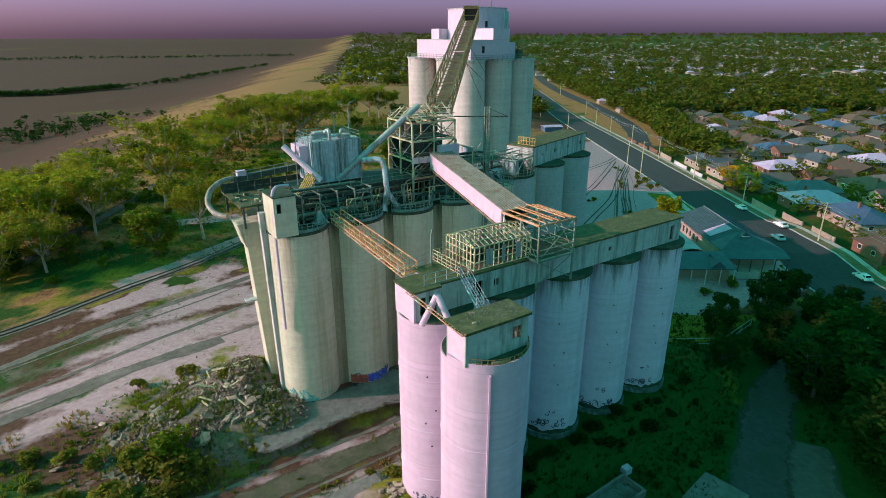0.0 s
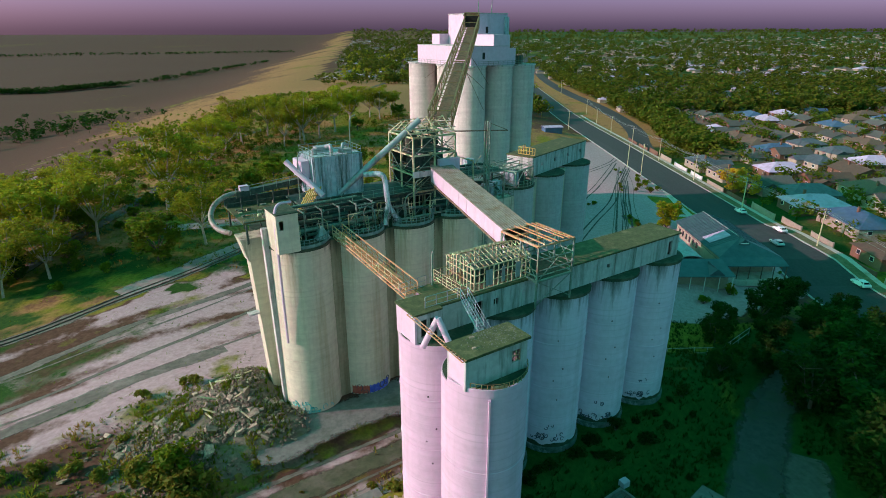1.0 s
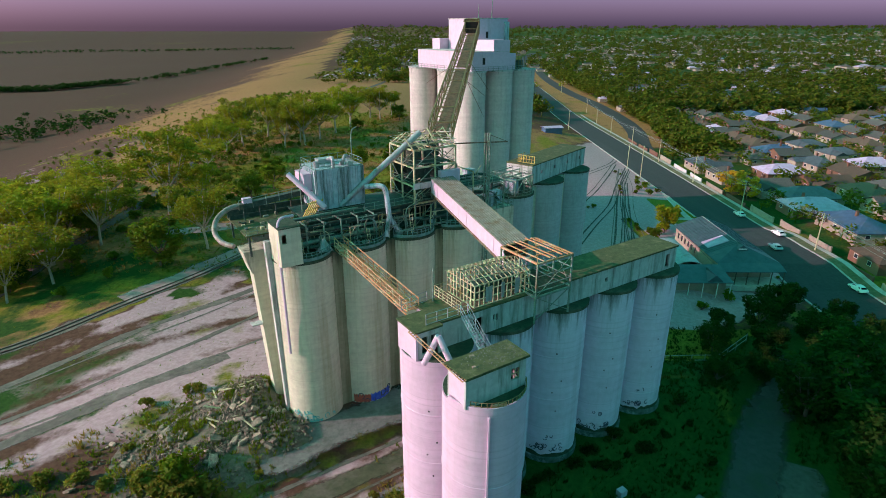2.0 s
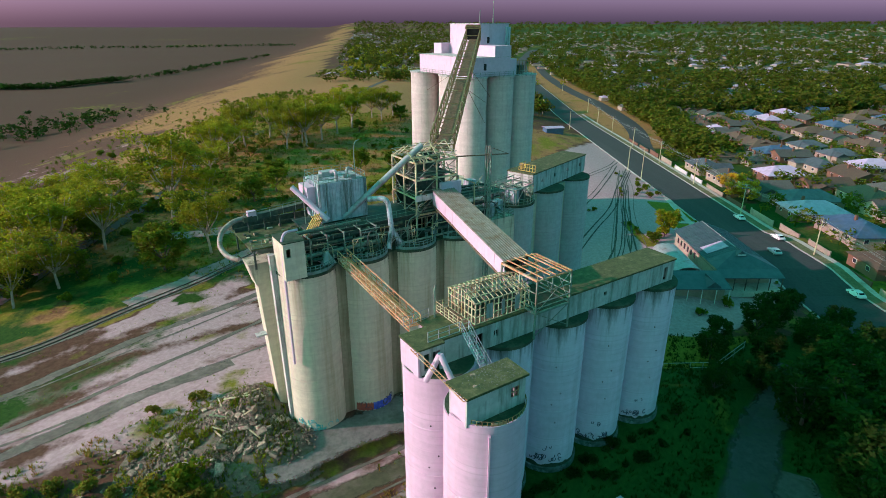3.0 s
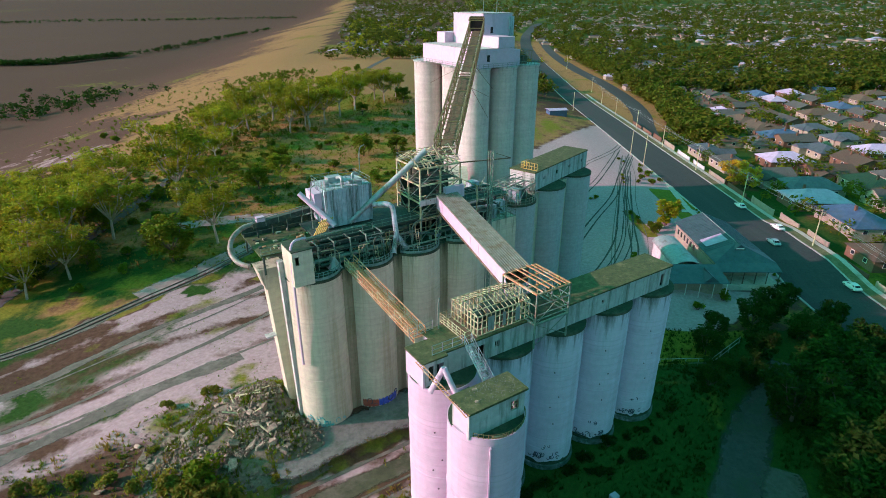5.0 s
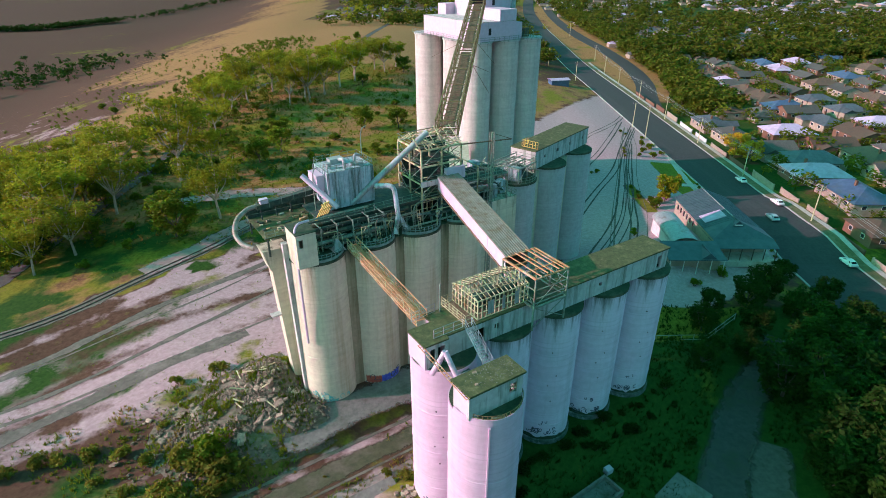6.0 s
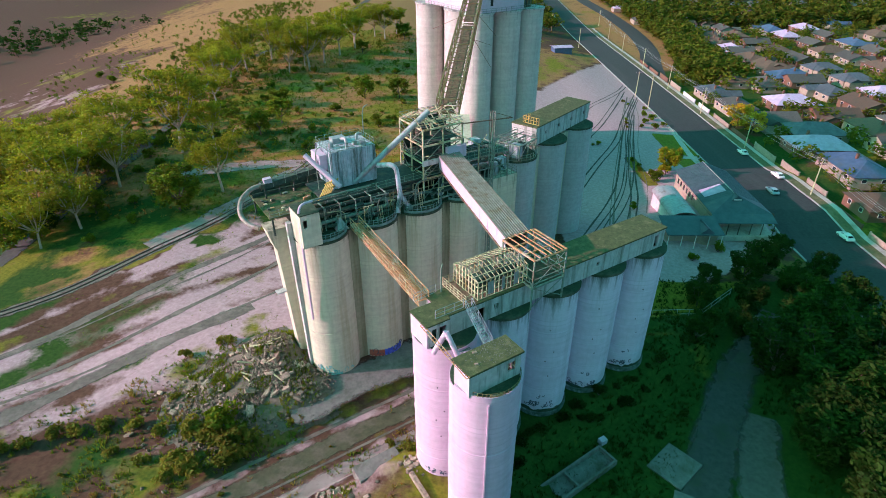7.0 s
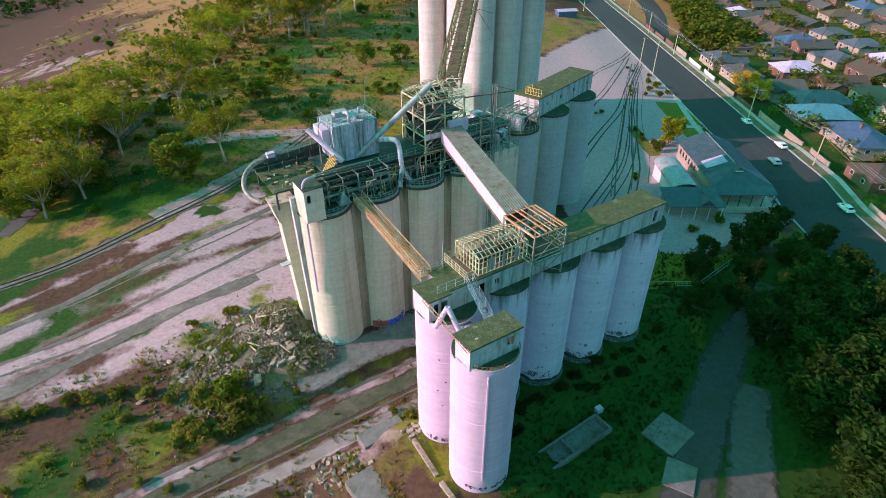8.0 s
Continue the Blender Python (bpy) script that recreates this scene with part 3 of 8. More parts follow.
def ribbon(name, pts, width, material, label, category, lift=0.05, kind="structure", step=3.0, edge=0.0, thick=0.0, soft=False):
    """A strip that follows the ground along a smooth line through points in plan."""
    p = [Vector((*q, 0)) for q in pts]
    line = []
    for i in range(len(p) - 1):
        a, b, c, d = p[max(0, i - 1)], p[i], p[i + 1], p[min(len(p) - 1, i + 2)]
        n = max(2, int((c - b).length / step))
        for k in range(n):
            t = k / n
            line.append(0.5 * (2 * b + (c - a) * t + (2 * a - 5 * b + 4 * c - d) * t * t + (3 * b - a - 3 * c + d) * t ** 3))
    line.append(p[-1])
    bm = bmesh.new()
    rows = []
    if soft:
        for i, q in enumerate(line):
            d = (line[min(i + 1, len(line) - 1)] - line[max(i - 1, 0)]).normalized()
            s_ = Vector((d.y, -d.x, 0))
            w = width / 2 * (1 + edge * noise.noise(Vector((i * 0.5, 3.0, len(pts)))))
            row = []
            for f in (-1.5, -0.5, 0.5, 1.5):
                v_ = q + s_ * f * w
                row.append(bm.verts.new((v_.x, v_.y, max(ground_z(v_.x, v_.y), ground_z(q.x, q.y) - 0.05) + lift)))
            rows.append(row)
        for u, v_ in zip(rows, rows[1:]):
            for k in range(3):
                bm.faces.new((u[k], v_[k], v_[k + 1], u[k + 1]))
        bmesh.ops.recalc_face_normals(bm, faces=bm.faces)
        ob = solid(name, bm, soften(material), label, category, kind=kind)
        cover = ob.data.attributes.new("cover", 'FLOAT', 'POINT')
        cover.data.foreach_set("value", [0.0, 1.0, 1.0, 0.0] * len(line))
        return ob
    for i, q in enumerate(line):
        d = (line[min(i + 1, len(line) - 1)] - line[max(i - 1, 0)]).normalized()
        s_ = Vector((d.y, -d.x, 0))
        ring = []
        for f in (-1, 1):
            w = width / 2 * (1 + edge * noise.noise(Vector((i * 0.7, f * 5.0, len(pts)))))
            v_ = q + s_ * f * w
            ring.append((v_.x, v_.y))
        z = [max(ground_z(*r), ground_z(q.x, q.y)) + lift for r in ring]
        rows.append([bm.verts.new((*ring[0], z[0] - 0.3)), bm.verts.new((*ring[0], z[0] + thick)), bm.verts.new((*ring[1], z[1] + thick)), bm.verts.new((*ring[1], z[1] - 0.3))])
    for u, v_ in zip(rows, rows[1:]):
        for k in range(3):
            bm.faces.new((u[k], v_[k], v_[k + 1], u[k + 1]))
    bmesh.ops.recalc_face_normals(bm, faces=bm.faces)
    return solid(name, bm, material, label, category, kind=kind)


M_RUT = weathered("dark_wheel_rut", (0.10, 0.095, 0.075), (0.17, 0.155, 0.125), (0.24, 0.20, 0.17), grain=1.2, patch=0.35, bump=0.5)
M_DIRT = weathered("pale_packed_dirt", (0.28, 0.215, 0.20), (0.43, 0.345, 0.33), (0.19, 0.155, 0.125), grain=1.2, patch=0.3, bump=0.4)
M_DAMP = weathered("damp_weedy_lane", (0.050, 0.055, 0.028), (0.10, 0.10, 0.055), (0.17, 0.14, 0.11), grain=1.2, patch=0.25, bump=0.5)
M_TRACK = weathered("dark_sunken_track", (0.035, 0.04, 0.035), (0.075, 0.075, 0.06), (0.14, 0.125, 0.11), grain=2.0, patch=0.6, stain_at=(0.56, 0.72), bump=0.3)
M_APRON = weathered("stained_apron", (0.13, 0.135, 0.125), (0.22, 0.215, 0.20), (0.08, 0.09, 0.065), grain=1.4, patch=0.3, bump=0.4)
M_RAIL = weathered("rusted_rail", (0.06, 0.045, 0.035), (0.11, 0.08, 0.06), (0.16, 0.12, 0.09), rough=0.6, metal=0.3)
M_OLDASPH = weathered("old_lane_asphalt", (0.055, 0.055, 0.05), (0.10, 0.095, 0.09), (0.05, 0.065, 0.03), grain=1.2, patch=0.3, stain_at=(0.5, 0.7))
ribbon("ballast", ((-110, 66), (-84.1, 83.6), (-70, 97.7), (-56.3, 117), (-46, 139), (-40, 158)), 3.6, M_RUT, "dull ballast bed of an old rail line", "ballast", 0.06, edge=0.5, soft=True)
for off in (-0.75, 0.75):
    ribbon("rail", ((-110 - off * .6, 66 + off * .8), (-84.1 - off * .7, 83.6 + off * .7), (-70 - off * .75, 97.7 + off * .65), (-56.3 - off * .85, 117 + off * .5), (-46 - off * .9, 139 + off * .4), (-40 - off * .95, 158 + off * .2)), 0.15, M_RAIL, "rusted rail on dull ballast", "rail", 0.12, thick=0.1)
ribbon("wheel_track", ((-92, 55), (-75.7, 71.9), (-61.4, 87.8), (-42.2, 108.6), (-34, 122)), 1.9, M_RUT, "dark wheel rut across the dirt yard", "track", 0.03, edge=0.8, soft=True)
ribbon("wheel_track", ((-78, 57), (-61.9, 69.8), (-50.7, 81.1), (-37.2, 97.9), (-30, 110)), 1.2, M_RUT, "dark wheel rut across the dirt yard", "track", 0.03, edge=0.8, soft=True)
ribbon("wheel_track", ((-80, 52), (-63.7, 62.8), (-47.8, 74.9), (-33.6, 87.8), (-26, 97)), 0.8, M_RUT, "dark wheel rut across the dirt yard", "track", 0.03, edge=0.8, soft=True)
ribbon("wheel_track", ((-88, 61), (-70, 76), (-52, 93), (-40, 108)), 0.5, M_RUT, "thin dark wheel rut across the dirt yard", "track", 0.04, edge=0.8, soft=True)
ribbon("lane", ((-99, 100), (-98, 130), (-96, 150), (-96, 166), (-96, 182), (-101, 225), (-100, 262), (-87, 293), (-74, 330), (-62, 430), (-60, 620)), 4.6, M_OLDASPH, "narrow worn asphalt lane between gum trees", "lane", 0.08, edge=0.15, soft=True)
ribbon("dirt_path", ((-78, 143), (-69.5, 146.2), (-60, 149.5), (-47, 151.5), (-38, 152), (-20, 150)), 6.5, M_DIRT, "pale dirt path through the grass", "path", 0.06, edge=0.4, soft=True)
ribbon("dirt_path", ((-41, 151), (-44, 146), (-47, 142), (-49.6, 134.6), (-54.4, 126), (-60, 115), (-67, 105)), 5.5, M_DIRT, "pale dirt path down to the old rail line", "path", 0.07, edge=0.4, soft=True)
for c0, w, mt, lb in ((10.6, 3.4, M_DAMP, "worn dark lane between the silo rows"), (13.6, 0.7, M_RUT, "dark wet edge along the lane"), (8.4, 0.45, M_RUT, "thin dark rut beside the lane"), (5.9, 2.6, M_DIRT, "pale dirt strip beside the lane")):
    ribbon("lane_strip", [from_a(a, c0) for a in (-48, -36, -24, -12, 0, 12, 30)], w, mt, lb, "lane", 0.04, edge=0.3, soft=True)
ribbon("apron", [from_a(a, 18.6) for a in (-14, -6, 2, 10, 22)], 7.0, M_APRON, "stained grey concrete apron before the old silos", "apron", 0.06, edge=0.2, soft=True)
ribbon("wheel_track", [from_a(a, c) for a, c in ((-66, 40.5), (-48.5, 43.3), (-36, 45.8), (-22, 48.0), (-10, 49.0))], 3.4, weathered("damp_dark_track", (0.10, 0.088, 0.072), (0.17, 0.15, 0.125), (0.28, 0.235, 0.21), grain=1.2, patch=0.25, bump=0.5), "broad damp dark track across the dirt yard", "track", 0.025, edge=0.7, soft=True)
ribbon("service_road", ((97, 268), (104, 300), (116, 345), (123.5, 400), (124, 470), (120, 560), (124, 700), (140, 900)), 11.0, M_ASPHALT, "second carriageway beyond the dry median", "road", 0.10, edge=0.05)
# sunken yard tracks that fan out over the pale yard, two dark lines each
YARD_TRACKS = (((50, 208), (54, 216), (64, 230), (73, 245), (79, 257)),
               ((34, 136), (38, 145), (45, 159), (55, 178), (64, 202), (74, 227), (79, 240)),
               ((28, 102), (34, 114), (40, 126), (46, 140), (52, 159), (59, 183), (68, 209), (77, 233)),
               ((31, 101), (37, 114), (43, 126), (48, 138), (53, 154), (59, 179), (66, 202)),
               ((39, 107), (43, 118), (48, 132), (52, 149), (61, 183), (69, 210)),
               ((43, 174), (47, 183), (54, 196), (65, 221), (75, 246)))
mark_rnd = random.Random(9)
for line in YARD_TRACKS:
    for off in (-0.75, 0.75):
        ribbon("yard_track", [(x + off + mark_rnd.uniform(-0.15, 0.15), y - off * 0.5) for x, y in line], mark_rnd.uniform(0.3, 0.5), M_TRACK, "dark sunken track line across pale concrete", "track", 0.035, step=4.0, edge=0.7, soft=True)
for k in range(7):
    f = mark_rnd.random()
    ribbon("tyre_mark", ((36 + 14 * f, 112 + 10 * f), (44 + 12 * f, 140), (54 + 8 * f, 172), (64 + 8 * f, 206), (74 + 3 * f, 236)), mark_rnd.uniform(0.15, 0.3), M_RUT, "thin dark tyre mark curving over pale concrete", "track", 0.03, step=5.0, edge=0.8, soft=True)
ribbon("shed_path", ((79.5, 196), (77.2, 178), (75.8, 160), (75.4, 140), (75.2, 119), (75.0, 108)), 1.9, M_FOOTPATH, "pale concrete path beside the shed", "path", 0.1, edge=0.05)
ribbon("cross_path", ((78.5, 166.5), (72, 166.0), (66, 164.0)), 1.6, M_FOOTPATH, "pale concrete path across the lawn", "path", 0.1, edge=0.05)
ribbon("side_lane", ((59.8, 81.5), (52.2, 72.8), (45.2, 65.4), (39.2, 56.0), (33.1, 46.0), (29.1, 38.6), (20.5, 21.0)), 6.4, M_OLDASPH, "narrow asphalt lane on the shaded side", "lane", 0.08, edge=0.12, soft=True)
ribbon("side_path", ((44.6, 57.2), (41.4, 49.4), (37.3, 39.0), (30.6, 22.0)), 6.2, weathered("side_path_concrete", (0.10, 0.095, 0.085), (0.155, 0.145, 0.13), (0.065, 0.075, 0.045), grain=1.5, patch=0.4), "pale concrete path beside the lane", "path", 0.09, edge=0.1, soft=True)
# ---- front battery of silos ----
def silo(name, m, r, z0, z1, material, label, group, lip=0.12, deck=None, seam=None, sides=56, bands=()):
    t = thing(name, m @ pose(0, 0, z0), label, "silo", group)
    h = z1 - z0
    bm = bmesh.new()
    levels = sorted({0.0, h, *[b - z0 - 0.04 for b in bands], *[b - z0 + 0.04 for b in bands]})
    rings = []
    for z in levels:
        rr = r
        rings.append([bm.verts.new((rr * math.cos(2 * math.pi * k / sides), rr * math.sin(2 * math.pi * k / sides), z)) for k in range(sides)])
    for p, q in zip(rings, rings[1:]):
        for k in range(sides):
            j = (k + 1) % sides
            bm.faces.new((p[k], p[j], q[j], q[k]))
    bm.faces.new(rings[-1])
    ob = part("shell", bm, material, t, smooth=True)
    # the texture runs by height over the ground
    bm = bmesh.new()
    n = sides
    a0 = [(r + lip) * math.cos(2 * math.pi * k / n) for k in range(n)]
    b0 = [(r + lip) * math.sin(2 * math.pi * k / n) for k in range(n)]
    hexa(bm, [(x, y, h - 0.28) for x, y in zip(a0, b0)], [(x, y, h + 0.06) for x, y in zip(a0, b0)])
    part("rim_slab", bm, deck or M_MOSSDARK, t, "dark mossy top slab", smooth=True)
    for b in bands:
        bm = bmesh.new()
        tube(bm, [(*[(r + 0.0) * f for f in (math.cos(2 * math.pi * k / 40), math.sin(2 * math.pi * k / 40))], b - z0) for k in range(41)], 0.05, 4, caps=False)
        part("pour_joint", bm, material, t)
    return t


FRONT = [(-0.3, -1.0), (8.0, 0.0), (16.0, 0.0), (24.0, 0.0), (32.0, 0.0)]
front_silos = []
for i, (sa, sc) in enumerate(FRONT):
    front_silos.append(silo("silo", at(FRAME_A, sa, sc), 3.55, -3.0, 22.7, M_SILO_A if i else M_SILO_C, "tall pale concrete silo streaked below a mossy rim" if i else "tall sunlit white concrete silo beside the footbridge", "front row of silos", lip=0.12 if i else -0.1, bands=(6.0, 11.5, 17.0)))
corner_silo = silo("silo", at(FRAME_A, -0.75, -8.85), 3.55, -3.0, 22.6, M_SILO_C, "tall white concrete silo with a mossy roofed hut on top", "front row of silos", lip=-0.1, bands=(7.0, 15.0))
bm = bmesh.new()
hexa(bm, [(-1.90, -2.98, 8.6), (-2.06, -3.22, 8.6), (-1.94, -3.30, 8.6), (-1.78, -3.06, 8.6)][::-1], [(-1.90, -2.98, 25.2), (-2.06, -3.22, 25.2), (-1.94, -3.30, 25.2), (-1.78, -3.06, 25.2)][::-1])
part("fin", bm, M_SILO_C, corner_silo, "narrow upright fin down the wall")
railing(corner_silo, arc(0, 0, 3.46, 214, 330, 25.66, 16), 0.75, 1.1, M_OLIVE, 0.05, (1.0, 0.55))
bm = bmesh.new()
curved_band(bm, 3.455, 3.485, 240, 262, 25.99, 26.3, 6)
part("rust_panel", bm, M_RUST, corner_silo, "rusted yellow sheet on the rim rail")
bm = bmesh.new()
curved_band(bm, 3.40, 3.552, 176, 332, 25.6, 25.98, 30)
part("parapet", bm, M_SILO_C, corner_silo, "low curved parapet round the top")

# webs that close the gaps between neighbours
for sa in (4.0, 12.0, 20.0, 28.0):
    bm = bmesh.new()
    box(bm, -0.75, 0.75, -0.6, 0.6, 0, 25.6)
    solid("silo_web", bm, M_SILO_A, "narrow concrete web closing the gap between silos", "wall", at(FRAME_A, sa, -0.5 if sa < 5 else 0, -3.0), "webs between silos")

bm = bmesh.new()
box(bm, -0.8, 0.8, -0.9, 0.9, 0, 25.4)
solid("silo_web", bm, M_SILO_A, "narrow concrete web closing the gap between silos", "wall", at(FRAME_A, -0.35, -4.4, -3.0), "webs between silos")

# conveyor gallery along the top of the row
gal = thing("gallery", at(FRAME_A, 15.3, 0, 22.7), "long stained concrete conveyor gallery with mossy flat roof", "gallery")
G0, G1 = -16.1, 18.7
bm = bmesh.new()
wall_x(bm, G0, G1, -2.2, -1.95, 0.06, 2.75, [(G0 + 3.7, G0 + 4.9, 0.06, 2.0), (-9.9, -9.3, 1.1, 1.8), (6.0, 6.5, 1.2, 1.7), (G1 - 1.9, G1 - 1.2, 0.35, 2.1)])
part("front_wall", bm, M_WALL, gal)
bm = bmesh.new()
wall_x(bm, G0, G1, 1.7, 1.95, 0.06, 2.75, [])
part("back_wall", bm, M_WALL, gal)
# the sunny end gets white, so its sunlight is put into the colour
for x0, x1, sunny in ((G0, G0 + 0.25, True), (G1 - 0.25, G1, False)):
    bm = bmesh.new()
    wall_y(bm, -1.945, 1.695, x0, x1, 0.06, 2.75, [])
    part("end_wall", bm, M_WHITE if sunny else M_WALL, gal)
bm = bmesh.new()
box(bm, G0 - 0.12, G1 + 0.12, -2.34, 2.08, 2.75, 2.95)
part("roof", bm, M_MOSS, gal, "mossy flat concrete roof")
bm = bmesh.new()
for k in range(9):
    x = G0 + 6.4 + k * 3.4
    beam(bm, (x, -2.23, 0.1), (x, -2.23, 2.74), 0.08)
pieces("pilaster", bm, M_WALL, gal)

# lower head house that closes the gallery over the first silo
head = thing("head_house", at(FRAME_A, -2.25, -1.1, 22.7), "small concrete head house with white end wall and mossy roof", "head house")
# white here stands for sun; the other walls keep the stained render
bm = bmesh.new()
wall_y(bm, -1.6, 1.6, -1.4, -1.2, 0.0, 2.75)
part("end_wall", bm, M_WHITE, head, "end wall in brighter white for the sun on it")
bm = bmesh.new()
wall_x(bm, -1.195, 1.4, -1.6, -1.4, 0.0, 2.75, [(-0.75, -0.15, 0.5, 2.2), (0.15, 1.0, 0.0, 2.2)])
part("front_wall", bm, M_WALL, head)
bm = bmesh.new()
wall_x(bm, -1.195, 1.4, 1.4, 1.6, 0.0, 2.75)
part("back_wall", bm, M_WALL, head)
bm = bmesh.new()
box(bm, -1.5, 1.42, -1.7, 1.7, 2.75, 2.93)
part("roof", bm, M_MOSS, head, "mossy flat roof")
bm = bmesh.new()
box(bm, -1.19, 1.38, -0.1, 0.1, 0.0, 2.7)
part("inner_wall", bm, M_DARK, head)

# hut on the corner silo
hut = thing("roof_hut", at(FRAME_A, -0.95, -9.41, 22.66), "concrete hut with debris-strewn mossy flat roof on a silo", "hut")
bm = bmesh.new()
wall_x(bm, -3.05, 3.05, -1.23, -1.03, 0, 2.75, [(1.5, 2.4, 0.95, 2.05)])
part("front_wall", bm, M_WALL, hut)
bm = bmesh.new()
wall_x(bm, -3.05, 3.05, 1.03, 1.23, 0, 2.75, [(-0.6, 0.6, 0, 2.0)])
part("back_wall", bm, M_WALL, hut)
# left end painted whiter for the sun, right end like the shaded walls
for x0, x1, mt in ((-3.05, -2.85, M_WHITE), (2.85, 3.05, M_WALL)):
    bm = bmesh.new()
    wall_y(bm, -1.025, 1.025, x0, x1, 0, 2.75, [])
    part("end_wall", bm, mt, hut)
bm = bmesh.new()
box(bm, -3.22, 3.22, -1.46, 1.46, 2.75, 2.98)
part("roof", bm, M_MOSS, hut, "mossy flat roof")
bm = bmesh.new()
for x0 in (1.5, 1.95, 2.36):
    beam(bm, (x0 + 0.02, -1.13, 0.95), (x0 + 0.02, -1.13, 2.05), 0.06)
beam(bm, (1.5, -1.13, 1.5), (2.4, -1.13, 1.5), 0.05)
part("window_frame", bm, M_CREAMSTEEL, hut, "broken cream window frame")
bm = bmesh.new()
hexa(bm, [(-1.2, 0.9, 2.98), (-0.7, 0.75, 2.98), (-0.6, 1.05, 2.98), (-1.0, 1.2, 2.98)], [(-1.15, 0.95, 3.06), (-0.72, 0.8, 3.08), (-0.65, 1.0, 3.07), (-1.0, 1.15, 3.05)])
hexa(bm, [(-1.9, -0.5, 2.98), (-1.55, -0.62, 2.98), (-1.5, -0.35, 2.98), (-1.8, -0.25, 2.98)], [(-1.85, -0.47, 3.08), (-1.58, -0.58, 3.1), (-1.55, -0.38, 3.08), (-1.78, -0.3, 3.06)])
pieces("lump", bm, M_STONE, hut, "pale broken lump on the roof")
bm = bmesh.new()
rnd = random.Random(4)
for k in range(420):
    x, y, s = rnd.gauss(1.0, 1.5), rnd.uniform(-1.2, 1.38), rnd.choice((0.015, 0.015, 0.02, 0.025, 0.03, 0.05))
    if abs(x) > 3.0:
        continue
    hexa(bm, [(x - s, y - s, 2.98), (x + s, y - s * 0.6, 2.98), (x + s * 0.7, y + s, 2.98), (x - s, y + s * 0.8, 2.98)], [(x - s * 0.5, y - s * 0.5, 2.98 + s), (x + s * 0.6, y - s * 0.4, 2.98 + s * 0.8), (x + s * 0.4, y + s * 0.5, 2.98 + s), (x - s * 0.5, y + s * 0.4, 2.98 + s * 0.7)])
tagged(part("debris", bm, M_SLAB, hut, "scattered pale rubble"), kind="stuff")
# ---- bridges and frames on the front battery ----
def footbridge(p, q, width=1.25, height=1.1):
    p, q = Vector(p), Vector(q)
    length = (q - p).length
    m = Matrix.Translation(p) @ (q - p).to_track_quat('X', 'Z').to_matrix().to_4x4()
    t = thing("footbridge", m, "rusted steel truss footbridge between the silo tops", "footbridge")
    n = 13
    for s in (-width / 2, width / 2):
        bm = bmesh.new()
        for zz, w in ((0.0, 0.16), (0.55, 0.07), (height, 0.10), (-0.45, 0.10)):
            beam(bm, (0, s, zz), (length, s, zz), w)
        side = part("side_truss", bm, M_RUST, t, "orange rusted side truss")
        bm = bmesh.new()
        for k in range(n + 1):
            x = length * k / n
            beam(bm, (x, s, -0.45), (x, s, height), 0.07)
            if k < n:
                beam(bm, (x, s, -0.45), (length * (k + 1) / n, s, 0.0 if k % 2 else height), 0.05)
        pieces("web_bar", bm, M_CREAMSTEEL if s < 0 else M_RUST, side)
    bm = bmesh.new()
    for k in range(64):
        x = length * (k + 0.5) / 64
        box(bm, x - 0.09, x + 0.09, -width / 2 + 0.05, width / 2 - 0.05, 0.02, 0.07)
    pieces("floor_slat", bm, M_RUST, t, "rusted floor slats")
    bm = bmesh.new()
    for k in range(7):
        x = length * (k + 0.5) / 7
        beam(bm, (x, -width / 2, -0.4), (x, width / 2, -0.4), 0.08)
    pieces("cross_tie", bm, M_RUSTDARK, t)
    return t


footbridge((-13.2, 66.0, 24.9), (-3.0, 47.8, 25.3))

# conveyor bridge, clad, from the old battery down to the cage
def loft(bm, lo, hi):
    hexa(bm, lo, hi)


bridge = thing("conveyor_bridge", at(FRAME_A, 12.2, 2.6, 26.4), "sloping conveyor bridge clad in white sheet with ribbed roof", "conveyor bridge")
BW = 1.65
far = Vector((4.9, 21.9, 1.9))
side = Vector((1, 0, 0)) * BW


def bp(s, t, z):
    """A point of the bridge: s across (-1..1), t along (0..1), z over its floor."""
    return side * s + far * t + Vector((0, 0, z))


for s in (-1.0, 1.0):
    bm = bmesh.new()
    steps = 9
    for k in range(steps):
        t0, t1 = k / steps + 0.0015, (k + 1) / steps - 0.0015
        e = 0.06 * (1 if s > 0 else -1)
        a, b = bp(s, t0, 0), bp(s, t1, 0)
        o = Vector((e, 0, 0))
        up = Vector((0, 0, 1.9))
        lo_lift = Vector((0, 0, 0.65))
        lo = [v + lo_lift for v in ([a, a + o, b + o, b] if s > 0 else [a + o, a, b, b + o])]
        hexa(bm, lo, [v + up for v in lo])
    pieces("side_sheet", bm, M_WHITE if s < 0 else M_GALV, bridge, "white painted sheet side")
bm = bmesh.new()
loft(bm, [bp(-1.08, 0, 2.55), bp(1.08, 0, 2.55), bp(1.08, 1, 2.55), bp(-1.08, 1, 2.55)], [bp(-1.08, 0, 2.63), bp(1.08, 0, 2.63), bp(1.08, 1, 2.63), bp(-1.08, 1, 2.63)])
roof = part("roof", bm, M_ROOFTIN, bridge, "brown streaked tin roof")
bm = bmesh.new()
for k in range(9):
    t0 = (k + 0.5) / 9
    beam(bm, bp(-1.08, t0, 2.65), bp(1.08, t0, 2.65), 0.04)
for k in range(11):
    s = -1.0 + 0.2 * k
    beam(bm, bp(s, 0, 2.66), bp(s, 1, 2.66), 0.12 if k in (3, 7) else 0.07)
pieces("rib", bm, M_ROOFTIN, roof)
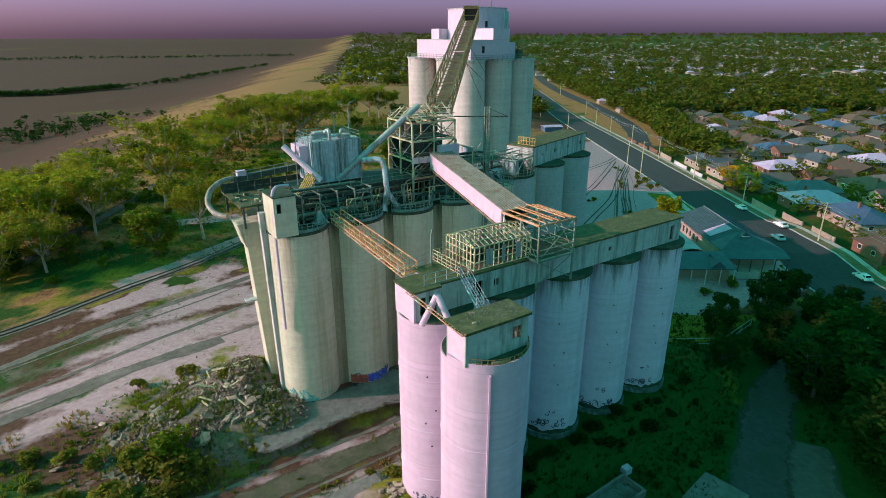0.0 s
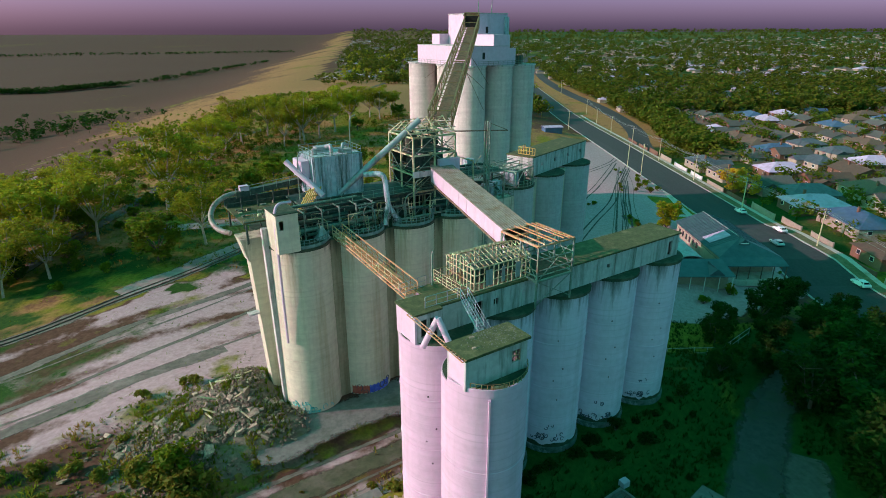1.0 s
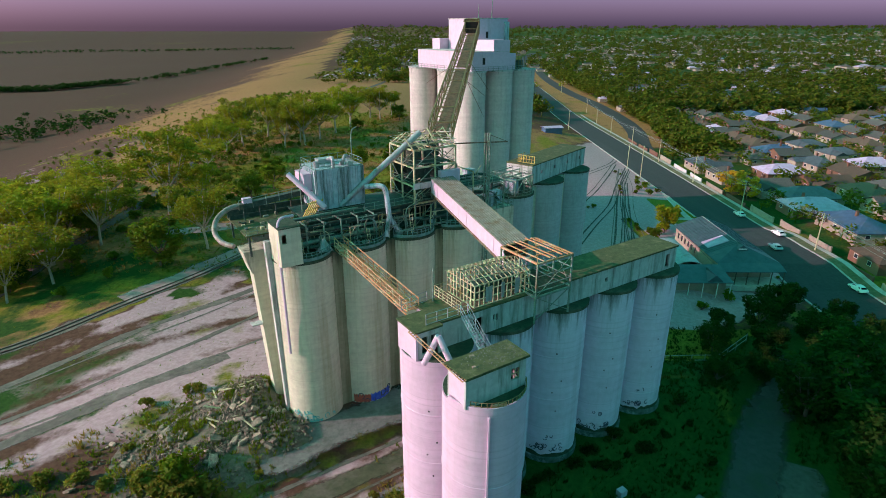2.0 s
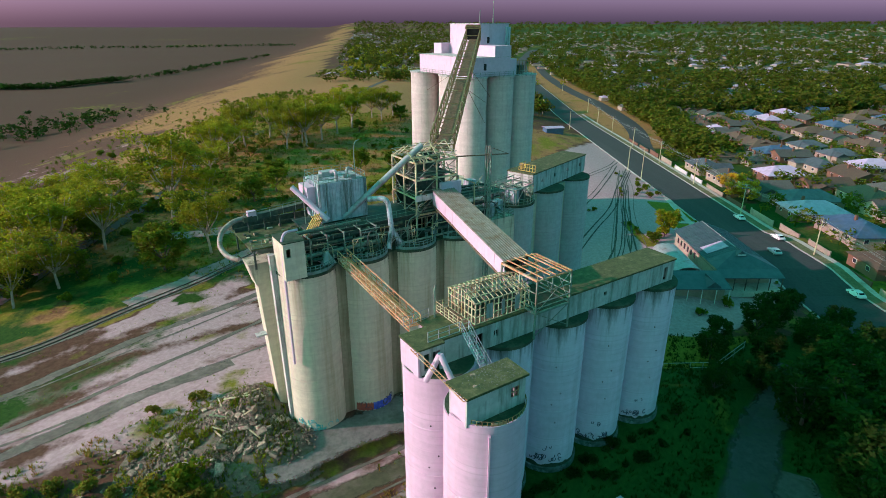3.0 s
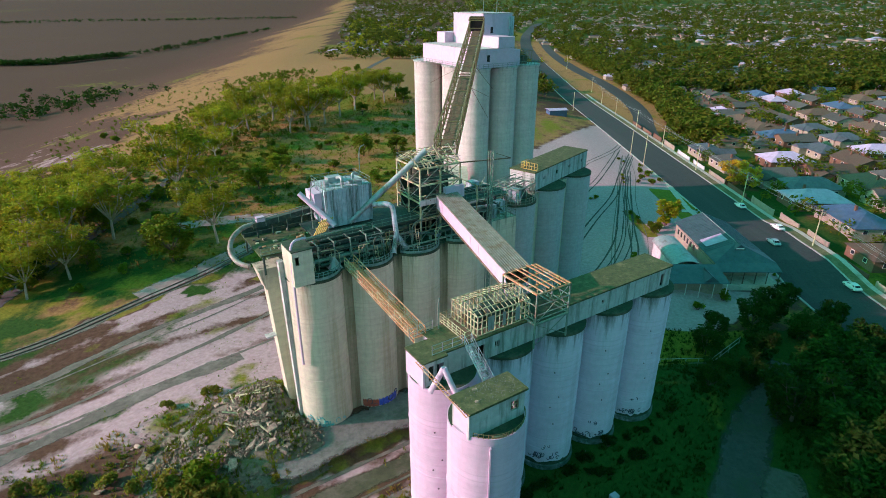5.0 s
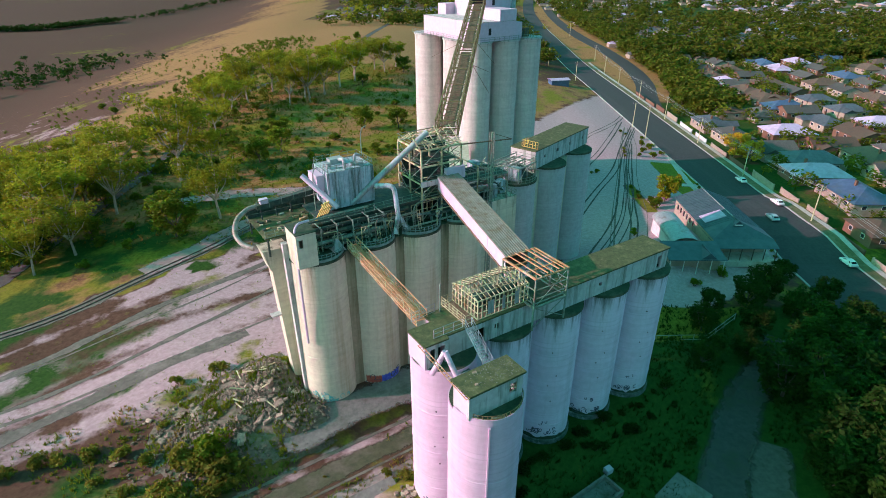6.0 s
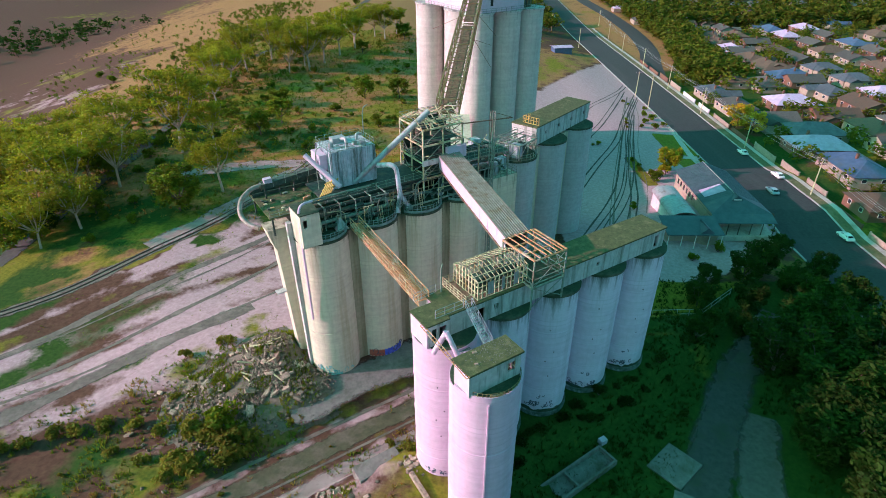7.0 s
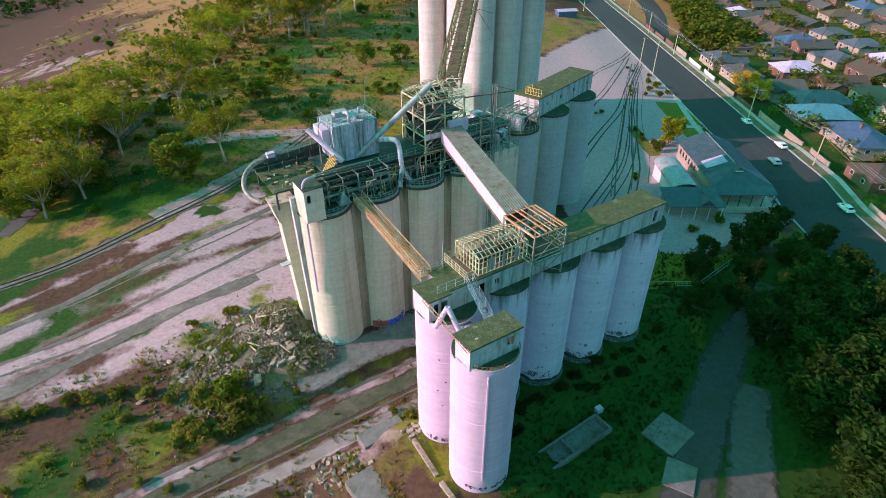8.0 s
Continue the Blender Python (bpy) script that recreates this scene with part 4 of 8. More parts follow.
bm = bmesh.new()
loft(bm, [bp(-1, 0, 0.55), bp(1, 0, 0.55), bp(1, 1, 0.55), bp(-1, 1, 0.55)], [bp(-1, 0, 0.65), bp(1, 0, 0.65), bp(1, 1, 0.65), bp(-1, 1, 0.65)])
part("floor", bm, M_RUSTDARK, bridge)
bm = bmesh.new()
for s in (-1.02, 1.02):
    beam(bm, bp(s, 0, 0.5), bp(s, 1, 0.5), 0.22)
pieces("girder", bm, M_RUSTDARK, bridge)
bm = bmesh.new()
for s in (-1, 1):
    beam(bm, bp(s, 0.0, 0.65), Vector((s * 1.5, -0.3, -0.75)), 0.3)
pieces("bearing_leg", bm, M_WHITE, bridge)

# open steel cage at the foot of the bridge
cage = thing("steel_cage", at(FRAME_A, 12.0, -0.7, 25.65), "open rusted steel frame at the bridge foot", "steel frame")
cx, cy, ch = 2.35, 2.75, 3.6
bm = bmesh.new()
for x in (-cx, cx):
    for y in (-cy, -0.2, cy):
        beam(bm, (x, y, 0 if abs(y) < cy else (-2.9 if y < 0 else 0)), (x, y, ch), 0.16)
pieces("post", bm, M_STEEL, cage)
bm = bmesh.new()
for x in (-cx, cx):
    beam(bm, (x, -cy, ch), (x, cy, ch), 0.2)
for y in (-cy, -cy * 0.4, cy * 0.3, cy):
    beam(bm, (-cx, y, ch + 0.004), (cx, y, ch + 0.004), 0.15)
beam(bm, (-cx, -cy, ch), (cx, cy, ch), 0.09)
beam(bm, (-0.7, -cy, ch + 0.3), (-0.7, cy, ch + 0.3), 0.12)
beam(bm, (0.9, -cy, ch + 0.3), (0.9, cy, ch + 0.3), 0.12)
for x in (-1.6, 0.1, 1.7):
    beam(bm, (x, -cy, ch + 0.16), (x, cy, ch + 0.16), 0.1)
pieces("roof_beam", bm, M_RUST, cage, "orange rusted roof beams")
bm = bmesh.new()
for z in (0.0, 0.55, 1.1, 2.2):
    for x in (-cx, cx):
        beam(bm, (x, -cy, z), (x, cy, z), 0.09 if z else 0.2)
    for y in (-cy, cy):
        beam(bm, (-cx, y, z), (cx, y, z), 0.09 if z else 0.2)
for x in (-cx, cx):
    beam(bm, (x, -cy, 0), (x, -0.2, ch), 0.07)
    beam(bm, (x, -0.2, 0), (x, cy, ch), 0.07)
beam(bm, (-cx, -cy, 0), (cx, -cy, ch), 0.06)
beam(bm, (-cx, -cy, -2.6), (cx, -cy, 0), 0.07)
beam(bm, (cx, -cy, -2.6), (-cx, -cy, 0), 0.07)
pieces("brace", bm, M_STEEL, cage)
bm = bmesh.new()
box(bm, -cx, cx, -cy, cy, -0.02, 0.06)
part("deck", bm, M_MOSSDARK, cage)

# stripped frame house on the gallery roof
fh = thing("frame_house", at(FRAME_A, 6.7, 0.35, 25.65), "stripped steel-framed machine house with bare studs and rafters", "machine house")
hx, hy, he, hr = 3.4, 2.25, 2.25, 3.05
bm = bmesh.new()
n = 12
for k in range(n + 1):
    x = -hx + 2 * hx * k / n
    for y in (-hy, hy):
        beam(bm, (x, y, 0), (x, y, he), 0.09)
pieces("stud", bm, M_CREAMSTEEL, fh)
bm = bmesh.new()
for z in (0.05, 0.8, 1.6, he):
    for y in (-hy, hy):
        beam(bm, (-hx, y, z), (hx, y, z), 0.08)
    for x in (-hx, hx):
        beam(bm, (x, -hy, z), (x, hy, z), 0.08)
pieces("girt", bm, M_CREAMSTEEL, fh)
bm = bmesh.new()
for k in range(9):
    y = -hy + 2 * hy * k / 8
    top = hr - (hr - he) * abs(y) / hy
    for x in (-hx, hx):
        beam(bm, (x, y, 0), (x, y, top), 0.11)
pieces("gable_stud", bm, M_CREAMSTEEL, fh, "cream painted gable studs")
bm = bmesh.new()
for k in range(n + 1):
    x = -hx + 2 * hx * k / n
    for s in (-1, 1):
        beam(bm, (x, s * hy, he), (x, 0, hr), 0.07)
for s in (-1, 1):
    for f in (0.0, 0.33, 0.66, 1.0):
        beam(bm, (-hx - 0.25, s * hy * f, hr - (hr - he) * f + 0.05), (hx, s * hy * f, hr - (hr - he) * f + 0.05), 0.06)
pieces("rafter", bm, M_CREAMSTEEL, fh)
bm = bmesh.new()
for x0, x1 in ((-2.1, -1.3), (-0.2, 0.2), (1.5, 2.1)):
    box(bm, x0, x1, -hy - 0.05, -hy - 0.03, 0.3, 1.9)
box(bm, 0.5, 1.6, hy + 0.03, hy + 0.05, 0.2, 2.3)
pieces("cladding_sheet", bm, M_GALV, fh, "a few torn cladding sheets")
bm = bmesh.new()
box(bm, -2.6, -1.4, -0.6, 0.7, 0.0, 1.3)
box(bm, -0.9, 0.6, -0.8, 0.8, 0.0, 1.6)
tube(bm, [(1.2, 0, 0.8), (3.0, 0, 0.8)], 0.6, 14)
pieces("machine", bm, M_DARK, fh, "dark dead machinery")
bm = bmesh.new()
box(bm, -hx - 1.6, hx, -hy - 0.1, hy, -0.06, 0.02)
part("platform", bm, M_RUSTDARK, fh)
railing(fh, [(-hx - 1.55, -hy, 0.02), (-hx - 1.55, hy, 0.02), (-hx, hy, 0.02)], 1.05, 0.75, M_CREAMSTEEL, 0.06, (1.0, 0.66, 0.33))
railing(fh, [(-hx - 1.55, -hy, 0.02), (-hx - 0.6, -hy, 0.02)], 1.05, 0.75, M_CREAMSTEEL, 0.06)

# steel stair from the gallery roof to the hut
stair = thing("steel_stair", at(FRAME_A, 1.9, -2.4, 22.8), "steep narrow blue-grey steel stair", "stair")
bm = bmesh.new()
for x in (-0.4, 0.4):
    beam(bm, (x, 0.2, 2.8), (x, -3.6, 0.0), 0.08, 0.2)
pieces("stringer", bm, M_TANK, stair)
bm = bmesh.new()
for k in range(13):
    t = (k + 0.5) / 13
    box(bm, -0.38, 0.38, 0.2 - 3.8 * t - 0.11, 0.2 - 3.8 * t + 0.11, 2.78 - 2.8 * t, 2.82 - 2.8 * t)
pieces("tread", bm, M_TANK, stair)
bm = bmesh.new()
for x in (-0.4, 0.4):
    for zz in (0.5, 1.0):
        beam(bm, (x, 0.2, 2.8 + zz), (x, -3.6, zz), 0.05)
    for t in (0, 0.33, 0.66, 1.0):
        beam(bm, (x, 0.2 - 3.8 * t, 2.8 - 2.8 * t), (x, 0.2 - 3.8 * t, 3.8 - 2.8 * t), 0.05)
pieces("handrail", bm, M_TANK, stair)
gr = thing("guard_rail", at(FRAME_A, 0, 0, 25.65), "bent galvanised guard rail on the gallery roof", "railing")
railing(gr, [(-2.2, -2.1, 0), (1.3, -2.1, 0)], 1.05, 1.1, M_GALV, 0.06)
railing(gr, [(-2.6, 1.6, 0), (0.4, 1.9, 0)], 1.05, 1.1, M_GALV, 0.06)
bm = bmesh.new()
tube(bm, [(0, 0, 0), (0, 0, 3.0), (0.12, 0, 3.5)], 0.09, 8)
solid("vent_pipe", bm, M_STEEL, "thin upright steel vent pipe", "pipe", at(FRAME_A, 0.9, 1.6, 25.65))

# white angled duct between the corner silo and the gallery
bm = bmesh.new()
tube(bm, [(-1.0, 0.3, -0.1), (0.0, -0.5, 2.7)], 0.28, 12)
tube(bm, [(0.0, -0.5, 2.7), (0.45, -2.0, 0.3)], 0.28, 12)
solid("angled_duct", bm, M_WHITE, "white inverted V duct between silo tops", "duct", at(FRAME_A, -2.65, -4.3, 23.3))
# cable ladder
cl = thing("cable_ladder", at(FRAME_A, 0, 0, 0), "rusted cable ladder beside the hut roof", "cable ladder")
bm = bmesh.new()
pa, pb = Vector((-4.0, -2.0, 25.5)), Vector((-4.5, -10.9, 25.6))
off = Vector((0.35, 0, 0.0))
beam(bm, pa, pb, 0.07)
beam(bm, pa + off, pb + off, 0.07)
for k in range(22):
    p = pa.lerp(pb, k / 21)
    beam(bm, p, p + off, 0.05)
pieces("tray_bar", bm, M_RUST, cl)
# ---- old battery behind ----
old = []
for j, c in enumerate((0.0, 7.7)):
    for i, a in enumerate((-7.7, 0.0, 7.7, 15.4)):
        old.append(silo("silo", at(FRAME_B, a, c), 3.7, -3.0, 24.2, M_SILO_B, "buff weathered concrete silo with faded graffiti at its foot" if j == 0 else "buff weathered concrete silo behind the others", "old battery of silos", bands=(9.0,)))
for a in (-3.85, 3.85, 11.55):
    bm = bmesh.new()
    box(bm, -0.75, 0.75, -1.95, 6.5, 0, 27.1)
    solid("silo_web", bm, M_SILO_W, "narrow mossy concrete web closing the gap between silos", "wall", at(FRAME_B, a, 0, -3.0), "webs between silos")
deck = thing("plant_deck", at(FRAME_B, 3.8, 3.9, 24.26), "dark dirty concrete deck over the old silos", "deck")
bm = bmesh.new()
box(bm, -11.5, 13.0, -3.2, 7.0, 0, 0.16)
part("slab", bm, M_MOSSDARK, deck)
for i, a in enumerate((-7.7, 0.0, 7.7, 15.4)):
    railing(old[i], arc(0, 0, 3.62, 208, 332, 27.26, 12), 1.05, 1.2, M_TEALRAIL, 0.07, (1.0, 0.66, 0.33))
    bm = bmesh.new()
    curved_band(bm, 3.64, 3.68, 208, 332, 27.27, 27.6, 16)
    part("kick_plate", bm, M_TEALRAIL, old[i], "dull teal kick plate")

# penthouse at the end of the row
pent = thing("stair_penthouse", at(FRAME_B, -10.1, -2.3, 24.2), "tall plain concrete stair penthouse with one small window", "penthouse")
bm = bmesh.new()
wall_x(bm, -1.35, 1.25, -1.4, -1.2, 0, 4.7, [(-1.0, -0.5, 2.9, 4.0)])
part("front_wall", bm, M_SILO_B, pent)
bm = bmesh.new()
wall_y(bm, -1.195, 2.4, -1.35, -1.15, 0, 4.7)
wall_y(bm, -1.195, 2.4, 1.05, 1.25, 0, 4.7)
box(bm, -1.145, 1.045, 2.2, 2.4, 0, 4.7)
pieces("side_wall", bm, M_SILO_B, pent)
bm = bmesh.new()
box(bm, -1.42, 1.32, -1.47, 2.47, 4.7, 4.82)
part("roof", bm, M_MOSSDARK, pent)
# leaning chute legs at the end of the row
leg = thing("chute_leg", at(FRAME_B, -11.8, 4.1, -3.0), "tall slightly leaning concrete chute leg", "chute")
bm = bmesh.new()
hexa(bm, [(-0.1, -0.9, 0), (1.5, -0.9, 0), (1.5, 0.9, 0), (-0.1, 0.9, 0)], [(-1.3, -0.9, 24.5), (0.6, -0.9, 24.5), (0.6, 0.9, 24.5), (-1.3, 0.9, 24.5)])
part("shaft", bm, M_SILO_B, leg)
bm = bmesh.new()
hexa(bm, [(-1.5, -1.1, 24.5), (0.9, -1.1, 24.5), (0.9, 1.1, 24.5), (-1.5, 1.1, 24.5)], [(-2.3, -1.3, 27.6), (1.3, -1.3, 27.6), (1.3, 1.5, 27.6), (-2.3, 1.5, 27.6)])
part("hopper_head", bm, M_SILO_B, leg)
bm = bmesh.new()
box(bm, -2.4, -1.0, -1.2, -0.2, 17.2, 17.4)
part("ledge", bm, M_WALL, leg)
bm = bmesh.new()
hexa(bm, [(-0.1, -0.3, 0), (0.5, -0.3, 0), (0.5, 0.5, 0), (-0.1, 0.5, 0)], [(-0.5, -0.3, 29.4), (0.2, -0.3, 29.4), (0.2, 0.5, 29.4), (-0.5, 0.5, 29.4)])
solid("buttress", bm, M_WALL, "slender white concrete buttress beside the silo", "buttress", at(FRAME_B, -11.6, 0.3, -3.0))
bm = bmesh.new()
tube(bm, bend((-9.0, -2.0, 29.8), (-11.2, -2.9, 30.1), (-11.35, -2.9, 27.0)) + [(-11.2, -2.4, 12.0)], 0.16, 8)
solid("downpipe", bm, M_WHITE, "white bent downpipe on the silo corner", "pipe", FRAME_B)

# curved duct and the upper deck behind it
upper = thing("upper_deck", at(FRAME_B, -8.2, 4.6, 24.3), "sagging upper deck of dark plating over the silos", "deck")
bm = bmesh.new()
box(bm, -5.6, 5.0, -3.2, 5.6, 2.6, 2.75)
part("plating", bm, M_MOSS, upper)
bm = bmesh.new()
for x in (-5.2, 0, 4.6):
    for y in (-2.9, 5.2):
        beam(bm, (x, y, 0), (x, y, 2.6), 0.22)
pieces("post", bm, M_DARK, upper)
bm = bmesh.new()
box(bm, -5.6, 5.0, 5.35, 5.5, 2.754, 3.75)
box(bm, -5.6, 5.0, 4.2, 4.3, 2.754, 3.3)
pieces("conveyor_side", bm, M_DARK, upper, "dark sheet sides of a conveyor trough")
deck_rnd = random.Random(41)
for k in range(34):                                  # loose plates, bars and lumps left lying
    bm = bmesh.new()
    x, y = deck_rnd.uniform(-5.2, 4.6), deck_rnd.uniform(-2.9, 4.0)
    w, d = deck_rnd.uniform(0.2, 0.8), deck_rnd.uniform(0.15, 0.5)
    box(bm, x, x + w, y, y + d, 2.754, 2.754 + deck_rnd.uniform(0.06, 0.4))
    part("debris", bm, deck_rnd.choice((M_RUST, M_STEEL, M_DARK, M_CREAMSTEEL, M_STONE)), upper)
railing(upper, [(-5.5, -3.1, 2.75), (4.8, -3.1, 2.75)], 1.0, 1.3, M_STEEL, 0.06)
bm = bmesh.new()
knots = [inv(FRAME_B, p) for p in ((-25.0, 62.2, 26.2), (-26.6, 62.8, 26.5), (-27.9, 64.2, 27.3), (-28.2, 66.2, 28.3), (-27.4, 68.0, 29.0), (-26.2, 69.0, 29.2))]
ring = []
for i in range(5):
    k0, k1, k2, k3 = knots[max(0, i - 1)], knots[i], knots[i + 1], knots[min(5, i + 2)]
    for f in (0, 0.25, 0.5, 0.75):
        ring.append(0.5 * (2 * k1 + (k2 - k0) * f + (2 * k0 - 5 * k1 + 4 * k2 - k3) * f * f + (3 * k1 - k0 - 3 * k2 + k3) * f ** 3))
ring.append(knots[-1])
tube(bm, ring, 0.32, 16)
solid("curved_duct", bm, M_ROOFTIN, "large curved sheet duct sweeping round the deck end", "duct", FRAME_B, smooth=True)

# long dark belt trough from the duct to the filter house
trough = thing("belt_trough", at(FRAME_B, -9.6, 8.6, 24.3), "long dark raised belt trough on short trestles", "conveyor")
bm = bmesh.new()
ta, tb_ = Vector((-3.2, -0.9, 4.7)), Vector((7.4, -0.4, 5.4))
beam(bm, ta, tb_, 0.9, 0.7)
part("casing", bm, M_DARK, trough)
bm = bmesh.new()
for k in range(7):
    p = ta.lerp(tb_, k / 6)
    beam(bm, (p.x, p.y - 0.5, p.z - 0.4), (p.x, p.y - 0.5, p.z + 0.9), 0.07)
beam(bm, ta + Vector((0, -0.5, 0.9)), tb_ + Vector((0, -0.5, 0.9)), 0.06)
pieces("rail", bm, M_STEEL, trough)
bm = bmesh.new()
for k in range(5):
    p = ta.lerp(tb_, (k + 0.3) / 5)
    beam(bm, (p.x, p.y, 0), (p.x, p.y, p.z - 0.3), 0.16)
pieces("trestle", bm, M_DARK, trough)
bm = bmesh.new()
box(bm, -2.6, -1.5, -1.3, -0.5, 5.06, 5.7)
part("motor_box", bm, M_WHITE, trough, "small white motor box")
# ribbed dust-filter house
tank = thing("filter_house", at(FRAME_B, -0.4, 6.0, 24.4), "chalky blue-grey ribbed filter house with pipes on top", "filter house")
bm = bmesh.new()
box(bm, -3.4, 3.4, -2.6, 2.6, 3.6, 8.9)
part("casing", bm, M_TANK, tank)
bm = bmesh.new()
for k in range(10):
    x = -3.3 + k * 0.733
    beam(bm, (x, -2.66, 4.2), (x, -2.66, 8.9), 0.13)
for k in range(7):
    y = -2.5 + k * 0.83
    beam(bm, (-3.46, y, 4.2), (-3.46, y, 8.9), 0.13)
pieces("rib", bm, M_TANK, tank)
bm = bmesh.new()
for x in (-3.2, 0, 3.2):
    for y in (-2.4, 2.4):
        beam(bm, (x, y, 0), (x, y, 4.2), 0.25)
pieces("leg", bm, M_DARK, tank)
bm = bmesh.new()
tube(bm, bend((-0.6, -1.9, 8.9), (-0.6, -1.9, 10.3), (-0.4, 0.2, 9.6)), 0.24, 8)
tube(bm, bend((2.0, 0.4, 8.9), (2.0, 0.4, 9.9), (3.2, 1.2, 9.3)), 0.2, 8)
tube(bm, [(-2.4, -0.6, 8.9), (-2.4, -0.6, 9.7)], 0.35, 10)
tube(bm, [(0.9, -1.2, 8.9), (0.9, -1.2, 9.5)], 0.28, 10)
box(bm, -1.6, 0.4, 0.6, 1.9, 8.9, 9.6)
box(bm, 1.4, 2.2, -2.1, -1.2, 8.9, 9.5)
pieces("top_pipe", bm, M_GALV, tank)
railing(tank, [(-3.3, -2.5, 8.9), (3.3, -2.5, 8.9), (3.3, 2.5, 8.9), (-3.3, 2.5, 8.9), (-3.3, -2.5, 8.9)], 0.9, 1.3, M_STEEL, 0.05)
bm = bmesh.new()
box(bm, -4.6, -3.5, -1.5, 1.6, 6.2, 8.4)
part("side_bin", bm, M_WHITE, tank, "white side bin")
bm = bmesh.new()
tube(bm, [(-6.0, 0.3, 8.3), (-2.8, -3.6, 4.2)], 0.38, 10)
part("chute", bm, M_WHITE, tank, "sloping white chute")
bm = bmesh.new()
for k in range(6):
    beam(bm, (-6.4 + 0.35 * k, -3.4 + 0.1 * k, 2.5), (-4.4 + 0.35 * k, -3.2 + 0.1 * k, 5.2), 0.14)
for z in (3.2, 4.2, 5.0):
    beam(bm, (-6.3 + 0.5 * z - 1.2, -3.3, z), (-2.9, -2.8, z), 0.12)
pieces("yellow_bar", bm, M_YELLOW, tank, "yellow painted support frame")

# long sloping pipe
bm = bmesh.new()
tube(bm, [inv(FRAME_B, (-14.0, 72.4, 28.2)), inv(FRAME_B, (-3.4, 77.4, 37.1))], 0.42, 12)
solid("sloping_pipe", bm, M_GALV, "long pale sloping pipe into the steel tower", "pipe", FRAME_B, smooth=True)
# forked duct
bm = bmesh.new()
tube(bm, bend((2.6, 2.2, 30.6), (4.4, 0.2, 31.0), (4.3, -0.6, 29.2)) + [(4.2, -1.2, 27.0)], 0.36, 12)
tube(bm, [(4.2, -1.2, 27.2), (3.3, -1.9, 24.6)], 0.32, 10)
tube(bm, [(4.2, -1.2, 27.2), (5.2, -1.7, 24.9)], 0.32, 10)
solid("forked_duct", bm, M_TANK, "pale forked duct standing on the silo tops", "duct", FRAME_B, smooth=True)

# machine hall on the deck
hall = thing("machine_hall", at(FRAME_B, 3.0, 2.6, 24.4), "low dark machine hall with a broken window band", "machine hall")
bm = bmesh.new()
wall_x(bm, -9.0, 12.0, -1.6, -1.4, 0, 3.2, [(-8, -6.4, 1.0, 2.2), (-5.4, -3.0, 0.6, 2.4), (4.6, 9.2, 0.9, 2.5)])
part("front_wall", bm, M_DARK, hall)
bm = bmesh.new()
box(bm, -9.0, 12.0, 5.0, 5.2, 0, 3.2)
box(bm, -9.0, -8.8, -1.395, 4.995, 0, 3.2)
box(bm, 11.8, 12.0, -1.395, 4.995, 0, 3.2)
pieces("wall", bm, M_DARK, hall)
bm = bmesh.new()
box(bm, -9.3, 12.3, -2.1, 5.4, 3.2, 3.36)
part("roof", bm, M_DARK, hall)
bm = bmesh.new()
for x in (4.6, 5.5, 6.4, 7.3, 8.2, 9.15):
    beam(bm, (x, -1.63, 0.9), (x, -1.63, 2.5), 0.12)
for z in (0.9, 1.5, 2.5):
    beam(bm, (4.6, -1.64, z), (9.2, -1.64, z), 0.1)
part("window_frame", bm, M_CREAMSTEEL, hall, "cream window bars")
railing(hall, [(-9, -2.0, 3.36), (12, -2.0, 3.36)], 1.0, 1.5, M_STEEL, 0.05)
rack = thing("pipe_rack", at(FRAME_B, -2.0, 0.2, 24.4), "tangle of dark pipes along the deck edge", "pipes")
rnd = random.Random(7)
for k in range(9):
    bm = bmesh.new()
    y, z = 0.0 + 0.28 * k - 0.9, 0.5 + (k * 0.83) % 3.4
    x0, x1 = rnd.uniform(-8.5, -5), rnd.uniform(0.5, 6)
    tube(bm, [(x0, y, z + rnd.uniform(-0.2, 0.3)), (x1, y, z)], rnd.choice((0.1, 0.14, 0.22, 0.3)), 8)
    part("pipe", bm, rnd.choice((M_DARK, M_STEEL, M_DARK, M_RUSTDARK)), rack)
for k in range(6):
    bm = bmesh.new()
    x = -7.5 + k * 2.3
    beam(bm, (x, -1.2, 0), (x, -1.2, 3.6), 0.14)
    beam(bm, (x, -1.2, 3.4), (x, 1.6, 3.4), 0.14)
    beam(bm, (x, 1.6, 0), (x, 1.6, 3.6), 0.14)
    pieces("trestle", bm, M_STEEL, rack)
bm = bmesh.new()
hexa(bm, [(-0.9, -0.9, 0), (0.9, -0.9, 0), (0.9, 0.9, 0), (-0.9, 0.9, 0)], [(-0.15, -0.15, 1.4), (0.15, -0.15, 1.4), (0.15, 0.15, 1.4), (-0.15, 0.15, 1.4)])
solid("hopper_cap", bm, M_GALV, "small pyramidal sheet hood on the deck", "hood", at(FRAME_B, -5.2, -1.2, 24.4))


